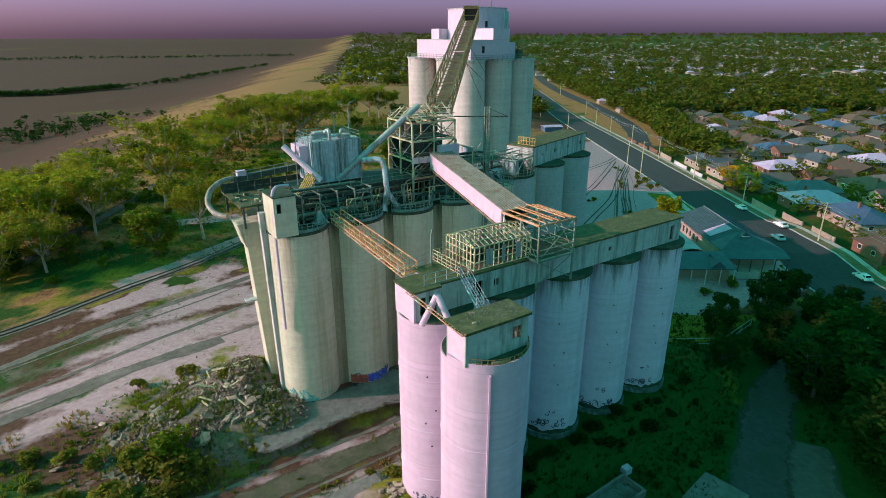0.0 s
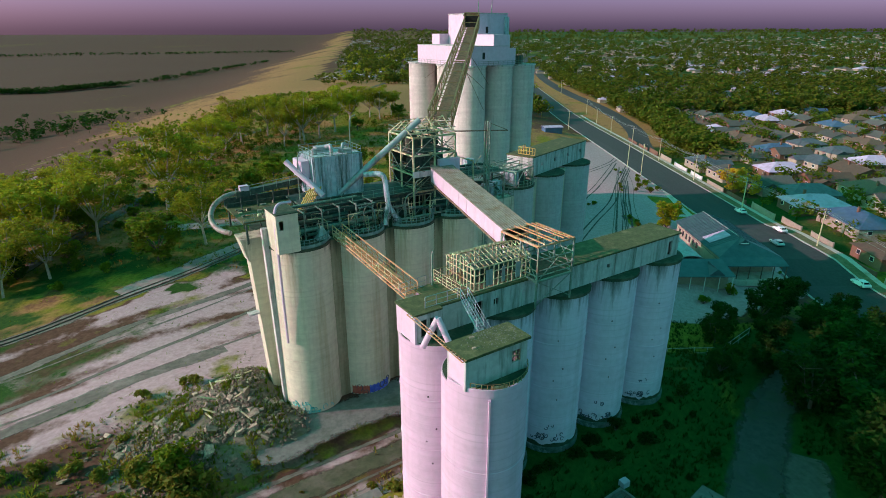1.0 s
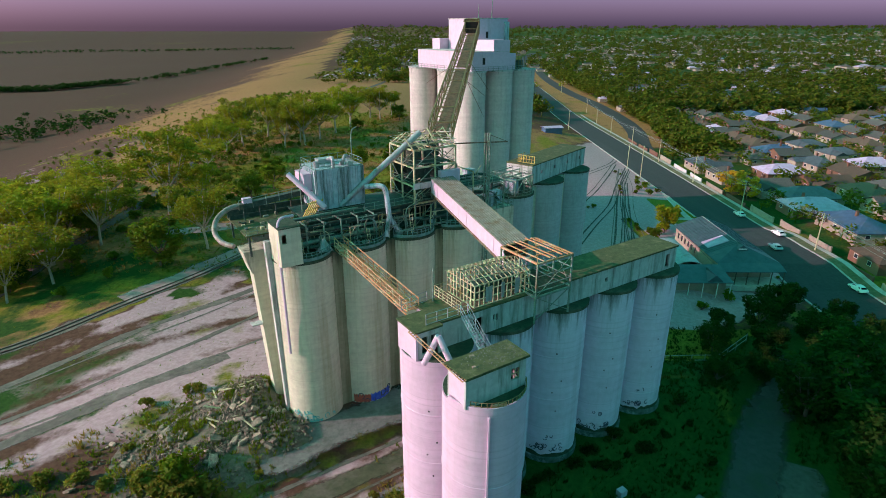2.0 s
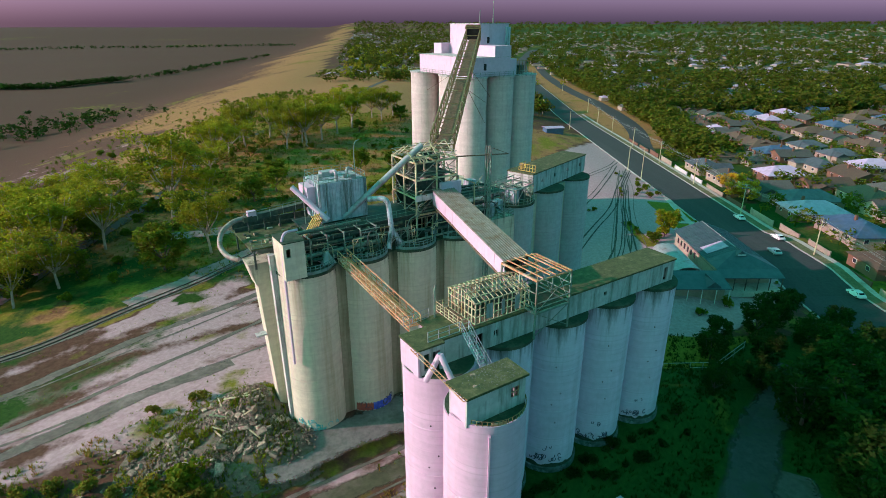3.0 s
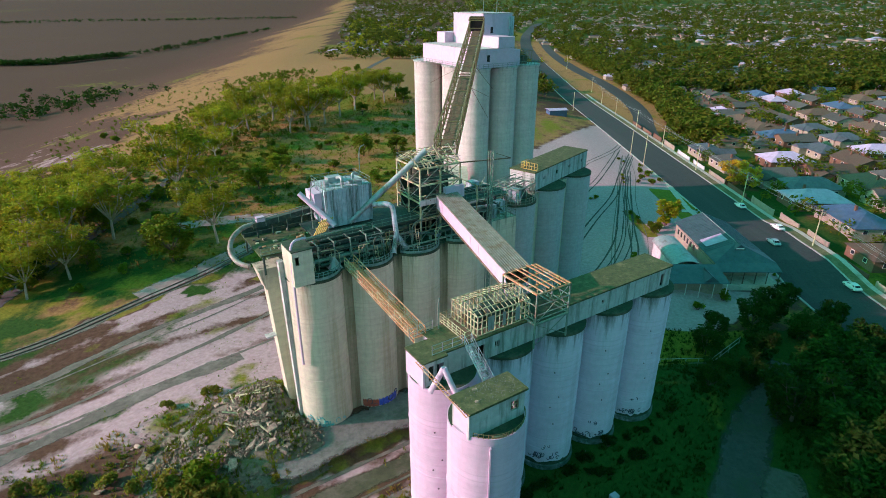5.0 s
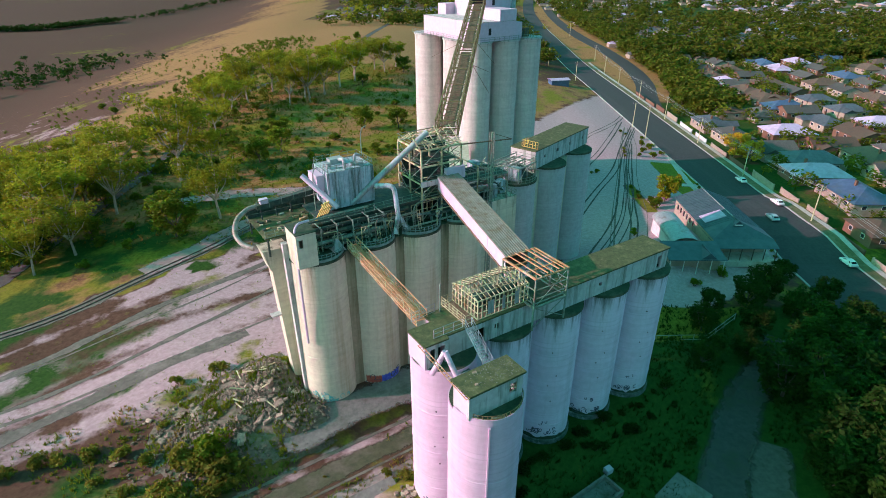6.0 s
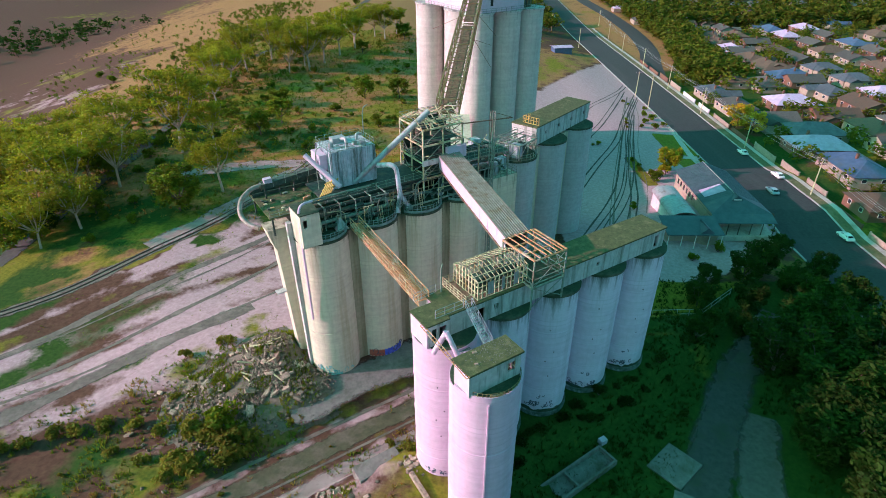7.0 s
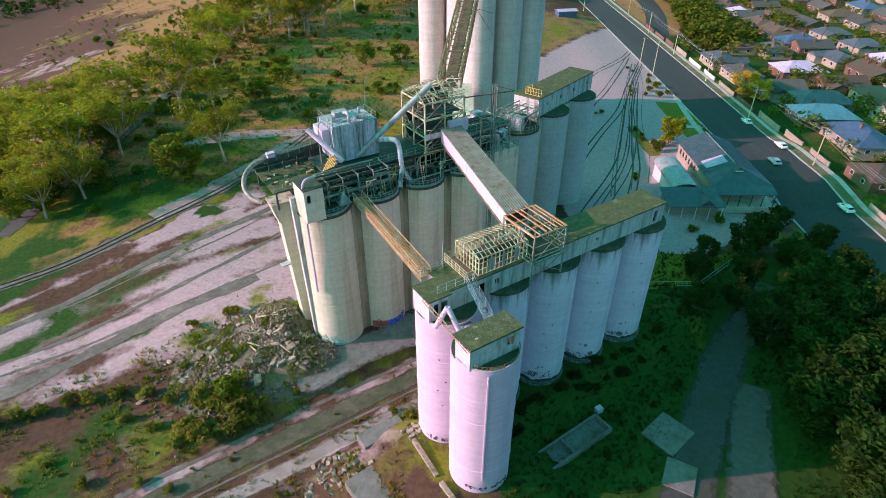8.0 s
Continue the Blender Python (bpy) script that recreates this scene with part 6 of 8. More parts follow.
# inclined truss conveyor up to the tower head
p0, p1 = Vector((-0.6, 81.0, 35.6)), Vector((6.5, 143.6, 49.1))
length = (p1 - p0).length
m = Matrix.Translation(p0) @ (p1 - p0).to_track_quat('X', 'Z').to_matrix().to_4x4()
tr = thing("truss_conveyor", m, "long rusty inclined lattice conveyor with torn cladding", "conveyor")
n = 30
for s in (-1.6, 1.6):
    bm = bmesh.new()
    for z in (0.0, 2.4):
        beam(bm, (0, s, z), (length, s, z), 0.24)
    chord = part("side_truss", bm, M_OLIVE, tr)
    bm = bmesh.new()
    for k in range(n):
        x, x2 = length * k / n, length * (k + 1) / n
        j = 0.12 * noise.noise(Vector((k * 1.7, s, 0)))
        beam(bm, (x, s, 0), (x, s + j, 2.4), 0.11)
        beam(bm, (x, s, 0 if k % 2 else 2.4), (x2, s, 2.4 if k % 2 else 0), 0.09)
    pieces("lattice_bar", bm, M_OLIVE, chord)
bm = bmesh.new()
for k in range(0, n + 1, 3):
    x = length * k / n
    beam(bm, (x, -1.6, 2.4), (x, 1.6, 2.4), 0.12)
for k in range(n):
    x = length * k / n
    beam(bm, (x, -1.6, 0.0), (x, 1.6, 0.0), 0.12)
pieces("brace", bm, M_OLIVE, tr)
bm = bmesh.new()
rnd = random.Random(3)
for k in range(110):
    if rnd.random() < 0.025:
        continue
    x = length * k / 110
    t_ = rnd.uniform(-0.1, 0.1)
    box(bm, x + 0.03, x + length / 110 - 0.03, -0.95 + t_, 1.05 + t_ * 0.5, 0.1, 0.15)
pieces("walk_board", bm, M_BOARD, tr, "patchy worn walkway boards")
bm = bmesh.new()
for y_ in (-1.25, 1.25):
    beam(bm, (0.5, y_, 1.05), (length - 2.0, y_, 1.05), 0.07)
    beam(bm, (0.5, y_, 0.55), (length - 2.0, y_, 0.55), 0.05)
pieces("handrail", bm, M_OLIVE, tr)
bm = bmesh.new()
for k in range(26):                                  # torn cladding and pipe brackets left on the sides
    x, s_ = rnd.uniform(1, length - 4), rnd.choice((-1, 1))
    z_ = rnd.uniform(0.3, 1.7)
    hexa(bm, [(x, s_ * 1.68, z_), (x + rnd.uniform(0.3, 1.1), s_ * 1.68, z_ + 0.1), (x + 0.5, s_ * 1.71, z_ + 0.1), (x, s_ * 1.71, z_)], [(x + 0.1, s_ * 1.70, z_ + rnd.uniform(0.3, 0.8)), (x + 0.6, s_ * 1.74, z_ + 0.6), (x + 0.6, s_ * 1.77, z_ + 0.6), (x + 0.1, s_ * 1.73, z_ + 0.5)])
pieces("cladding_scrap", bm, M_RUSTDARK, tr, "torn scraps of cladding")
bm = bmesh.new()
for s in (-1.7, 1.7):
    beam(bm, (length - 0.4, s, -0.1), (length - 0.4, s, 3.4), 0.2)
    beam(bm, (length - 3.2, s, 3.3), (length - 0.2, s, 3.3), 0.18)
for x in (length - 3.2, length - 1.8, length - 0.4):
    beam(bm, (x, -1.7, 3.3), (x, 1.7, 3.3), 0.18)
pieces("head_portal", bm, M_OLIVE, tr, "dark open portal frame at the head")
# black box that stands for the unlit inside of the open portal
bm = bmesh.new()
box(bm, length - 0.3, length + 1.0, -1.6, 1.6, 0.0, 3.2)
part("head_chute", bm, M_BLACK, tr)
to_tr = m.inverted()
bm = bmesh.new()
for f, dx, dz in ((0.42, 4.5, 9.0), (0.42, 4.5, 4.5), (0.60, 5.0, 7.0), (0.60, -6.5, 5.5)):
    p = p0.lerp(p1, f) + Vector((1.6 if dx > 0 else -1.6, 0, 0))
    beam(bm, to_tr @ p, to_tr @ (p + Vector((dx, 18.0, -dz))), 0.07)
pieces("stay_rod", bm, M_RUSTDARK, tr, "thin rusty stay rods")
bm = bmesh.new()
box(bm, 5.0, 9.0, -3.0, 3.0, 0, TOP + 6.5)
solid("silo_web", bm, M_SILO_T, "recessed concrete web between tower silos", "wall", at(FRAME_T, -1.0, 18.0, -7.0), "webs between silos")
# ---- rubble, ruins and marks ----


def chunk(seed, flat=0.6):
    rnd = random.Random(seed)
    bm = bmesh.new()
    bmesh.ops.create_cube(bm, size=1.0)
    bmesh.ops.bevel(bm, geom=list(bm.edges), offset=0.12, segments=1, affect='EDGES')
    for v in bm.verts:
        v.co += Vector((rnd.uniform(-.16, .16), rnd.uniform(-.16, .16), rnd.uniform(-.14, .14)))
        v.co.z *= flat
    return link_mesh("chunk", bm, M_STONE)


CHUNKS = [chunk(k, (0.45, 0.7, 0.9, 0.35, 0.6)[k % 5]) for k in range(8)]


def heap_z(a, c):
    """Height of the rubble above the ground."""
    return 3.4 * math.exp(-((a + 11.0) / 4.2) ** 2 - ((c - 30.5) / 5.0) ** 2) + 1.3 * math.exp(-((a + 18) / 8) ** 2 - ((c - 27) / 6.5) ** 2) + 0.8 * math.exp(-((a + 10) / 4) ** 2 - ((c - 20.5) / 4) ** 2)


heap = thing("rubble_heap", pose(*from_a(-16, 26), ground_z(*from_a(-16, 26))), "heap of broken concrete and brick beside the silos", "rubble")
hinv = heap.matrix_world.inverted()
rnd = random.Random(17)
bm = bmesh.new()
cells = {}
for i in range(41):
    for j in range(29):
        a, c = -36 + i * 0.72, 14 + j * 0.9
        x, y = from_a(a, c)
        cells[i, j] = bm.verts.new(hinv @ Vector((x, y, ground_z(x, y) + heap_z(a, c) - 0.12 + 0.25 * noise.noise(Vector((x, y, 0))) * min(1, heap_z(a, c)))))
for i in range(40):
    for j in range(28):
        bm.faces.new((cells[i, j], cells[i + 1, j], cells[i + 1, j + 1], cells[i, j + 1]))
part("spoil", bm, weathered("rubble_spoil", (0.10, 0.085, 0.06), (0.20, 0.165, 0.125), (0.06, 0.085, 0.02), grain=2.5, patch=0.5, bump=0.8), heap, "dusty spoil with weeds", smooth=True)
sv, sf = [], []
made = 0
while made < 4200:
    a, c = rnd.gauss(-16, 7.5), rnd.gauss(26.5, 6.0)
    h = heap_z(a, c)
    if not (-34 < a < -6.2 and 15.5 < c < 38.5) or rnd.random() > 0.25 + h * 0.8:
        continue
    if a > -8.6 and c > 23.5 or noise.noise(Vector((a / 3.5, c / 3.5, 2.0))) < -0.18:
        continue
    x, y = from_a(a, c)
    s = rnd.choice((0.12, 0.16, 0.22, 0.3, 0.42)) * rnd.uniform(0.8, 1.5)
    z = ground_z(x, y) + h + 0.05
    if made < 280:
        s = 0.26 + 0.75 * rnd.random() ** 4
        ob = new("stone", rnd.choice(CHUNKS))
        ob.parent = heap
        ob.matrix_basis = hinv @ (pose(x, y, z + s * 0.1, rnd.uniform(-35, 35), rnd.uniform(-35, 35), rnd.uniform(0, 360)) @ Matrix.Diagonal((s * rnd.uniform(0.8, 1.8), s, s * 0.8, 1)))
    else:
        m = hinv @ (pose(x, y, z, rnd.uniform(-40, 40), rnd.uniform(-40, 40), rnd.uniform(0, 360)) @ Matrix.Diagonal((s, s * rnd.uniform(0.5, 1), s * 0.6, 1)))
        i = len(sv)
        sv += [m @ Vector((u, v, w)) for u, v, w in ((-.5, -.5, -.4), (.5, -.4, -.5), (.4, .5, -.4), (-.5, .4, -.5), (-.35, -.4, .4), (.4, -.3, .5), (.3, .4, .4), (-.4, .3, .45))]
        sf += [tuple(i + q for q in f) for f in ((3, 2, 1, 0), (4, 5, 6, 7), (0, 1, 5, 4), (1, 2, 6, 5), (2, 3, 7, 6), (3, 0, 4, 7))]
    made += 1
me = bpy.data.meshes.new("rubble")
me.from_pydata([tuple(v) for v in sv], [], sf)
me.materials.append(M_STONE)
ob = new("rubble", me)
ob.parent = heap
tagged(ob, kind="stuff")
for k in range(9):                                   # bent timbers and bars in the heap
    a, c = rnd.uniform(-18, -10), rnd.uniform(22, 33)
    x, y = from_a(a, c)
    z = ground_z(x, y) + heap_z(a, c) + 0.2
    d = Vector((rnd.uniform(-1, 1), rnd.uniform(-1, 1), rnd.uniform(0.0, 0.5))).normalized() * rnd.uniform(1, 2.2)
    bm = bmesh.new()
    beam(bm, hinv @ (Vector((x, y, z)) - d), hinv @ (Vector((x, y, z)) + d), 0.16)
    part("timber", bm, M_CREAMSTEEL, heap, "pale broken timber")

# scattered stones at the feet of the corner silos
for k, (a, c, n, w) in enumerate(((-4.7, -0.3, 34, 0.7), (-14.8, 1.2, 90, 2.0))):
    t = thing("rubble_patch", pose(*from_a(a, c), ground_z(*from_a(a, c))), "small patch of broken concrete at the silo foot", "rubble")
    ti = t.matrix_world.inverted()
    for _ in range(n):
        x, y = from_a(a + rnd.gauss(0, w), c + rnd.gauss(0, w))
        s = rnd.uniform(0.15, 0.55)
        ob = new("stone", rnd.choice(CHUNKS))
        ob.parent = t
        ob.matrix_basis = ti @ (pose(x, y, ground_z(x, y) + s * 0.15, rnd.uniform(-30, 30), rnd.uniform(-30, 30), rnd.uniform(0, 360)) @ Matrix.Diagonal((s * 1.4, s, s, 1)))

# floor slabs and low ruined walls
for a, c, w, d, rz, h in ((-12.2, -3.9, 5.2, 5.6, 5, 0.3), (-8.0, 2.4, 6.0, 2.4, 0, 0.2), (25.2, -16.8, 5.6, 4.8, 8, 0.2), (21.2, -21.9, 4.4, 3.8, 30, 0.2), (14.0, -27.0, 5.0, 4.0, 5, 0.2)):
    x, y = from_a(a, c)
    bm = bmesh.new()
    box(bm, -w / 2, w / 2, -d / 2, d / 2, -1.5, h)
    bmesh.ops.bevel(bm, geom=list(bm.edges), offset=0.05, segments=1, affect='EDGES')
    solid("floor_slab", bm, M_SLAB, "cracked old concrete floor slab in the grass", "slab", pose(x, y, ground_z(x, y) + 0.05, 0, 0, ROT + rz), "old floor slabs")
for a, c, ln, rz in ((-5.6, -4.4, 5.8, -92), (-5.75, -9.6, 2.6, -88)):
    x, y = from_a(a, c)
    bm = bmesh.new()
    box(bm, -ln / 2, ln / 2, -0.3, 0.3, -1.2, 0.45)
    bmesh.ops.bevel(bm, geom=list(bm.edges), offset=0.06, segments=1, affect='EDGES')
    solid("fallen_beam", bm, M_STONE, "fallen pale concrete beam beside the silo foot", "beam", pose(x, y, ground_z(x, y), 0, 3, ROT + rz), "fallen beams")
ruin = thing("ruined_foundation", pose(*from_a(12.5, -11.2), ground_z(*from_a(12.5, -11.2))), "roofless low concrete foundation overgrown with weeds", "ruin")
for x0, x1, y0, y1 in ((-6.2, 6.4, 1.2, 1.5), (-6.2, 6.4, -1.6, -1.3), (-6.2, -5.9, -1.295, 1.195), (-0.6, -0.3, -1.295, 1.195), (6.1, 6.4, -1.295, 1.195)):
    bm = bmesh.new()
    box(bm, x0, x1, y0, y1, -1.5, 0.9)
    part("wall", bm, M_SLAB, ruin)
bm = bmesh.new()
box(bm, -5.9, 6.1, -1.29, 1.19, -1.5, 0.25)
part("floor", bm, M_SLAB, ruin)
ruin.rotation_euler = (0, 0, radians(ROT + 2))
bm = bmesh.new()
box(bm, -0.5, 0.5, -0.4, 0.4, 0, 0.8)
solid("white_box", bm, M_WHITE, "small white cabinet on the ruined foundation", "cabinet", pose(20.7, 50.9, ground_z(20.7, 50.9), 0, 0, 30))
# pipe fence
fence = thing("pipe_fence", pose(36.5, 80.3, ground_z(42, 80)), "thin galvanised pipe fence in the grass", "fence")
fp = [(0, 0), (4.5, 0.2), (9.0, 0.3), (14, 4.5), (17, 7.0)]
for (x0, y0), (x1, y1) in zip(fp, fp[1:]):
    for z in (0.15, 1.1):
        bm = bmesh.new()
        beam(bm, (x0, y0, z), (x1, y1, z), 0.07)
        part("rail", bm, M_GALV, fence)
for x0, y0 in fp + [(2.2, 0.1), (6.7, 0.25), (11.5, 2.4)]:
    bm = bmesh.new()
    beam(bm, (x0, y0, -0.6), (x0, y0, 1.2), 0.08)
    part("post", bm, M_GALV, fence)

# paint on the silo feet: loose bars, rings and blots that follow the curve
def paint(silo_ob, r, ang, z, w, h, col, name="graffiti", strokes=14, seed=0, fill=None, fill2=None):
    rnd = random.Random(seed)

    def on(u, v, lift):
        t = radians(ang) + u / r
        return ((r + lift) * math.cos(t), (r + lift) * math.sin(t), z + v)
    if fill:
        for lo, hi, mt in ((-0.5, 0.5, fill),) if not fill2 else ((-0.5, -0.08, fill), (-0.08, 0.5, fill2)):
            bm = bmesh.new()
            n = 16
            cols = []
            for k in range(n + 1):
                u = w * (lo + (hi - lo) * k / n)
                cols.append((bm.verts.new(on(u, h * (0.06 + 0.06 * math.sin(k * 1.7)), 0.012)), bm.verts.new(on(u, h * (0.9 + 0.1 * math.sin(k * 2.3 + 1)), 0.012))))
            for p, q in zip(cols, cols[1:]):
                bm.faces.new((p[0], q[0], q[1], p[1]))
            part(name, bm, mt, silo_ob, "blotchy spray paint")
    bm = bmesh.new()
    for k in range(strokes):
        u, v = rnd.uniform(-w / 2, w / 2), rnd.uniform(0.1, 0.8) * h
        a0, a1, rad = rnd.uniform(0, 6.3), rnd.uniform(2.0, 5.5), rnd.uniform(0.12, 0.3) * h
        tube(bm, [on(u + rad * math.cos(a0 + a1 * i / 8), v + rad * 1.2 * math.sin(a0 + a1 * i / 8), 0.02) for i in range(9)], 0.05 * max(1.0, h * 0.8), 4)
    pieces(name, bm, col, silo_ob, "sprayed outline strokes")


M_PBLUE = weathered("blue_spray", (0.02, 0.06, 0.45), (0.05, 0.12, 0.60), (0.20, 0.30, 0.65), rough=0.6, grain=2.0, patch=1.2)
M_PRED = weathered("red_brown_spray", (0.30, 0.06, 0.04), (0.42, 0.13, 0.08), (0.12, 0.06, 0.05), rough=0.6, grain=2.0, patch=1.2)
M_PTEAL = weathered("teal_spray", (0.05, 0.36, 0.36), (0.10, 0.52, 0.50), (0.30, 0.55, 0.55), rough=0.6, grain=2.0, patch=1.2)
M_PDARK = weathered("dark_spray", (0.03, 0.045, 0.08), (0.07, 0.09, 0.14), (0.05, 0.05, 0.06), rough=0.6)
paint(old[1], 3.7, 262, 4.1, 5.8, 1.5, M_PDARK, seed=2, fill=M_PRED, fill2=M_PBLUE, strokes=9)
paint(old[0], 3.7, 222, 4.7, 2.0, 1.3, M_PTEAL, seed=3, strokes=8)
paint(old[0], 3.7, 258, 4.0, 4.4, 1.1, M_PTEAL, seed=4, strokes=22)
for i, k in ((2, 1), (3, 2), (4, 3)):
    paint(front_silos[i], 3.55, 232, 8.9, 0.9, 0.9, M_PDARK, strokes=3, seed=20 + k)
    paint(front_silos[i], 3.55, 228, 6.9 if i > 2 else 7.4, 3.6, 1.0, M_PDARK, strokes=18, seed=30 + k)
paint(corner_silo, 3.55, 250, 6.5, 5.5, 0.7, M_PDARK, strokes=26, seed=41)
paint(front_silos[0], 3.55, 225, 6.4, 4.5, 0.6, M_PDARK, strokes=20, seed=42)
# low plinths that the front silos stand on
M_PLINTH = weathered("mossy_plinth", (0.05, 0.085, 0.06), (0.16, 0.19, 0.19), (0.35, 0.38, 0.42), grain=1.6, patch=0.5, stain_at=(0.52, 0.66), bump=0.6)
for i in range(1, 5):
    bm = bmesh.new()
    ring = [(3.8 * math.cos(2 * math.pi * k / 48), 3.8 * math.sin(2 * math.pi * k / 48)) for k in range(48)]
    hexa(bm, [(x, y, 0.0) for x, y in ring], [(x, y, 6.5) for x, y in ring])
    part("plinth", bm, M_PLINTH, front_silos[i], "broad mossy concrete plinth", smooth=True)
    bm = bmesh.new()
    ring = [(3.6 * math.cos(2 * math.pi * k / 48), 3.6 * math.sin(2 * math.pi * k / 48), 6.9 + 0.9 * noise.noise(Vector((k * 0.6, i * 7.0, 0)))) for k in range(48)]
    hexa(bm, [(x, y, 6.2) for x, y, z in ring], ring)
    part("moss_band", bm, M_MOSSDARK, front_silos[i], "dark mossy band above the plinth", smooth=True)
# small bolt holes up the silo walls
for i in range(5):
    for k, (ang, z) in enumerate(((224, 20.5), (236, 17.0), (221, 15.5), (230, 13.0))):
        bm = bmesh.new()
        t = radians(ang + 5 * i)
        c = Vector((3.55 * math.cos(t), 3.55 * math.sin(t), z))
        tube(bm, [c * 1.0, c + Vector((math.cos(t), math.sin(t), 0)) * 0.05], 0.085, 8)
        part("tie_hole", bm, M_BLACK, front_silos[i])

# ---- street furniture ----
def pole(x, y, h=10.5, arms=2, label="tall timber power pole with crossarms beside the road"):
    t = thing("power_pole", pose(x, y, ground_z(x, y)), label, "power pole", "power poles")
    bm = bmesh.new()
    tube(bm, [(0, 0, -1), (0, 0, h)], 0.19, 8, 0.12)
    part("shaft", bm, M_CREAMSTEEL, t)
    for k in range(arms):
        bm = bmesh.new()
        box(bm, -1.2, 1.2, -0.07, 0.07, h - 0.6 - 1.0 * k, h - 0.46 - 1.0 * k)
        part("crossarm", bm, M_BARKDARK, t)
        for xx in (-1.1, -0.4, 0.4, 1.1):
            bm = bmesh.new()
            tube(bm, [(xx, 0, h - 0.46 - 1.0 * k), (xx, 0, h - 0.25 - 1.0 * k)], 0.05, 6)
            part("insulator", bm, M_WHITE, t)
    return t


POLES = [(96.6, 62), (96.6, 98), (96.6, 137), (96.6, 176), (96.6, 214), (96.6, 252), (97.0, 292), (98, 335), (101, 380), (106, 430)]
for x, y in POLES:
    pole(x, y)
for x, y, h in ((78.4, 221, 13.0), (78.2, 238, 10.5), (66, 392, 11), (112, 560, 13), (75, 345, 11)):
    pole(x, y, h, 1, "tall pale timber pole beside the yard")
for (x0, y0), (x1, y1) in zip(POLES, POLES[1:]):
    for off, dz in ((-1.1, 9.8), (-0.4, 9.8), (0.4, 9.8), (1.1, 8.8), (-1.1, 8.8)):
        bm = bmesh.new()
        z0, z1 = ground_z(x0, y0) + dz + 0.5, ground_z(x1, y1) + dz + 0.5
        tube(bm, [(x0 + off + (x1 - x0) * f, y0 + (y1 - y0) * f, z0 + (z1 - z0) * f - 3.2 * f * (1 - f)) for f in (0, .15, .3, .5, .7, .85, 1)], 0.022, 4)
        solid("power_line", bm, M_GALV, "thin sagging power line above the road", "cable", group="power lines")


def car(x, y, rz, paint_mat, label):
    t = thing("car", pose(x, y, road_z(y) + 0.02, 0, 0, rz), label, "car", "parked cars")
    # body: a profile along x lofted across y
    prof = [(-2.2, 0.45), (-2.25, 0.75), (-2.1, 0.98), (-1.75, 1.02), (-1.35, 1.40), (-0.4, 1.50), (0.45, 1.44), (1.15, 1.02), (2.0, 0.88), (2.2, 0.66), (2.18, 0.42), (1.6, 0.28), (-1.6, 0.28)]
    bm = bmesh.new()
    rows = []
    for yy, sc in ((-0.88, 0.90), (-0.82, 1.0), (0.82, 1.0), (0.88, 0.90)):
        rows.append([bm.verts.new((px * (1 if sc == 1 else 0.985), yy * (0.80 if pz > 1.1 else 1.0), pz * sc + (1 - sc) * 0.6)) for px, pz in prof])
    for a, b in zip(rows, rows[1:]):
        for k in range(len(prof)):
            j = (k + 1) % len(prof)
            bm.faces.new((a[k], a[j], b[j], b[k]))
    bm.faces.new(rows[0])
    bm.faces.new(rows[-1][::-1])
    bmesh.ops.recalc_face_normals(bm, faces=bm.faces)
    part("body", bm, paint_mat, t, smooth=True)
    bm = bmesh.new()
    quad(bm, (1.10, -0.62, 1.06), (0.52, -0.60, 1.43), (0.52, 0.60, 1.43), (1.10, 0.62, 1.06))
    part("windscreen", bm, M_CARGLASS, t).location = (0.03, 0, 0.03)
    bm = bmesh.new()
    quad(bm, (-1.40, -0.60, 1.38), (-1.74, -0.62, 1.05), (-1.74, 0.62, 1.05), (-1.40, 0.60, 1.38))
    part("rear_window", bm, M_CARGLASS, t).location = (-0.03, 0, 0.03)
    for s in (-1, 1):
        bm = bmesh.new()
        quad(bm, (-1.55, s * 0.845, 1.06), (0.98, s * 0.845, 1.06), (0.45, s * 0.715, 1.38), (-1.28, s * 0.715, 1.36))
        part("side_window", bm, M_CARGLASS, t)
        for wx in (-1.35, 1.38):
            bm = bmesh.new()
            tube(bm, [(wx, s * 0.66, 0.32), (wx, s * 0.90, 0.32)], 0.32, 16)
            wh = part("wheel", bm, M_TYRE, t)
            bm = bmesh.new()
            tube(bm, [(wx, s * 0.89, 0.32), (wx, s * 0.915, 0.32)], 0.19, 12)
            part("rim", bm, M_GALV, wh)
    return t


M_CARGLASS, _n, _b2 = base_material("car_glass", 0.05)
_b2.inputs["Base Color"].default_value = (0.01, 0.012, 0.015, 1)
M_TYRE = weathered("tyre_rubber", (0.012, 0.012, 0.012), (0.025, 0.025, 0.025), (0.04, 0.04, 0.04), rough=0.9)
M_CARWHITE = weathered("white_car_paint", (0.74, 0.74, 0.75), (0.80, 0.80, 0.81), (0.66, 0.66, 0.66), rough=0.25, grain=0.5, patch=0.3, bump=0.0)
M_CARSILVER = weathered("silver_car_paint", (0.50, 0.52, 0.55), (0.58, 0.60, 0.62), (0.44, 0.45, 0.47), rough=0.25, metal=0.4, grain=0.5, patch=0.3, bump=0.0)
car(93.7, 171.0, 92, M_CARWHITE, "white parked hatchback beside the kerb")
car(93.8, 149.3, 92, M_CARWHITE, "white parked sedan beside the kerb")
car(87.0, 138.5, 90, M_CARSILVER, "silver hatchback in the near lane of the road")
car(93.8, 116.0, 92, M_CARWHITE, "white parked wagon beside the kerb")
car(66.0, 372.0, 20, M_CARWHITE, "white car parked by the roadside yard")
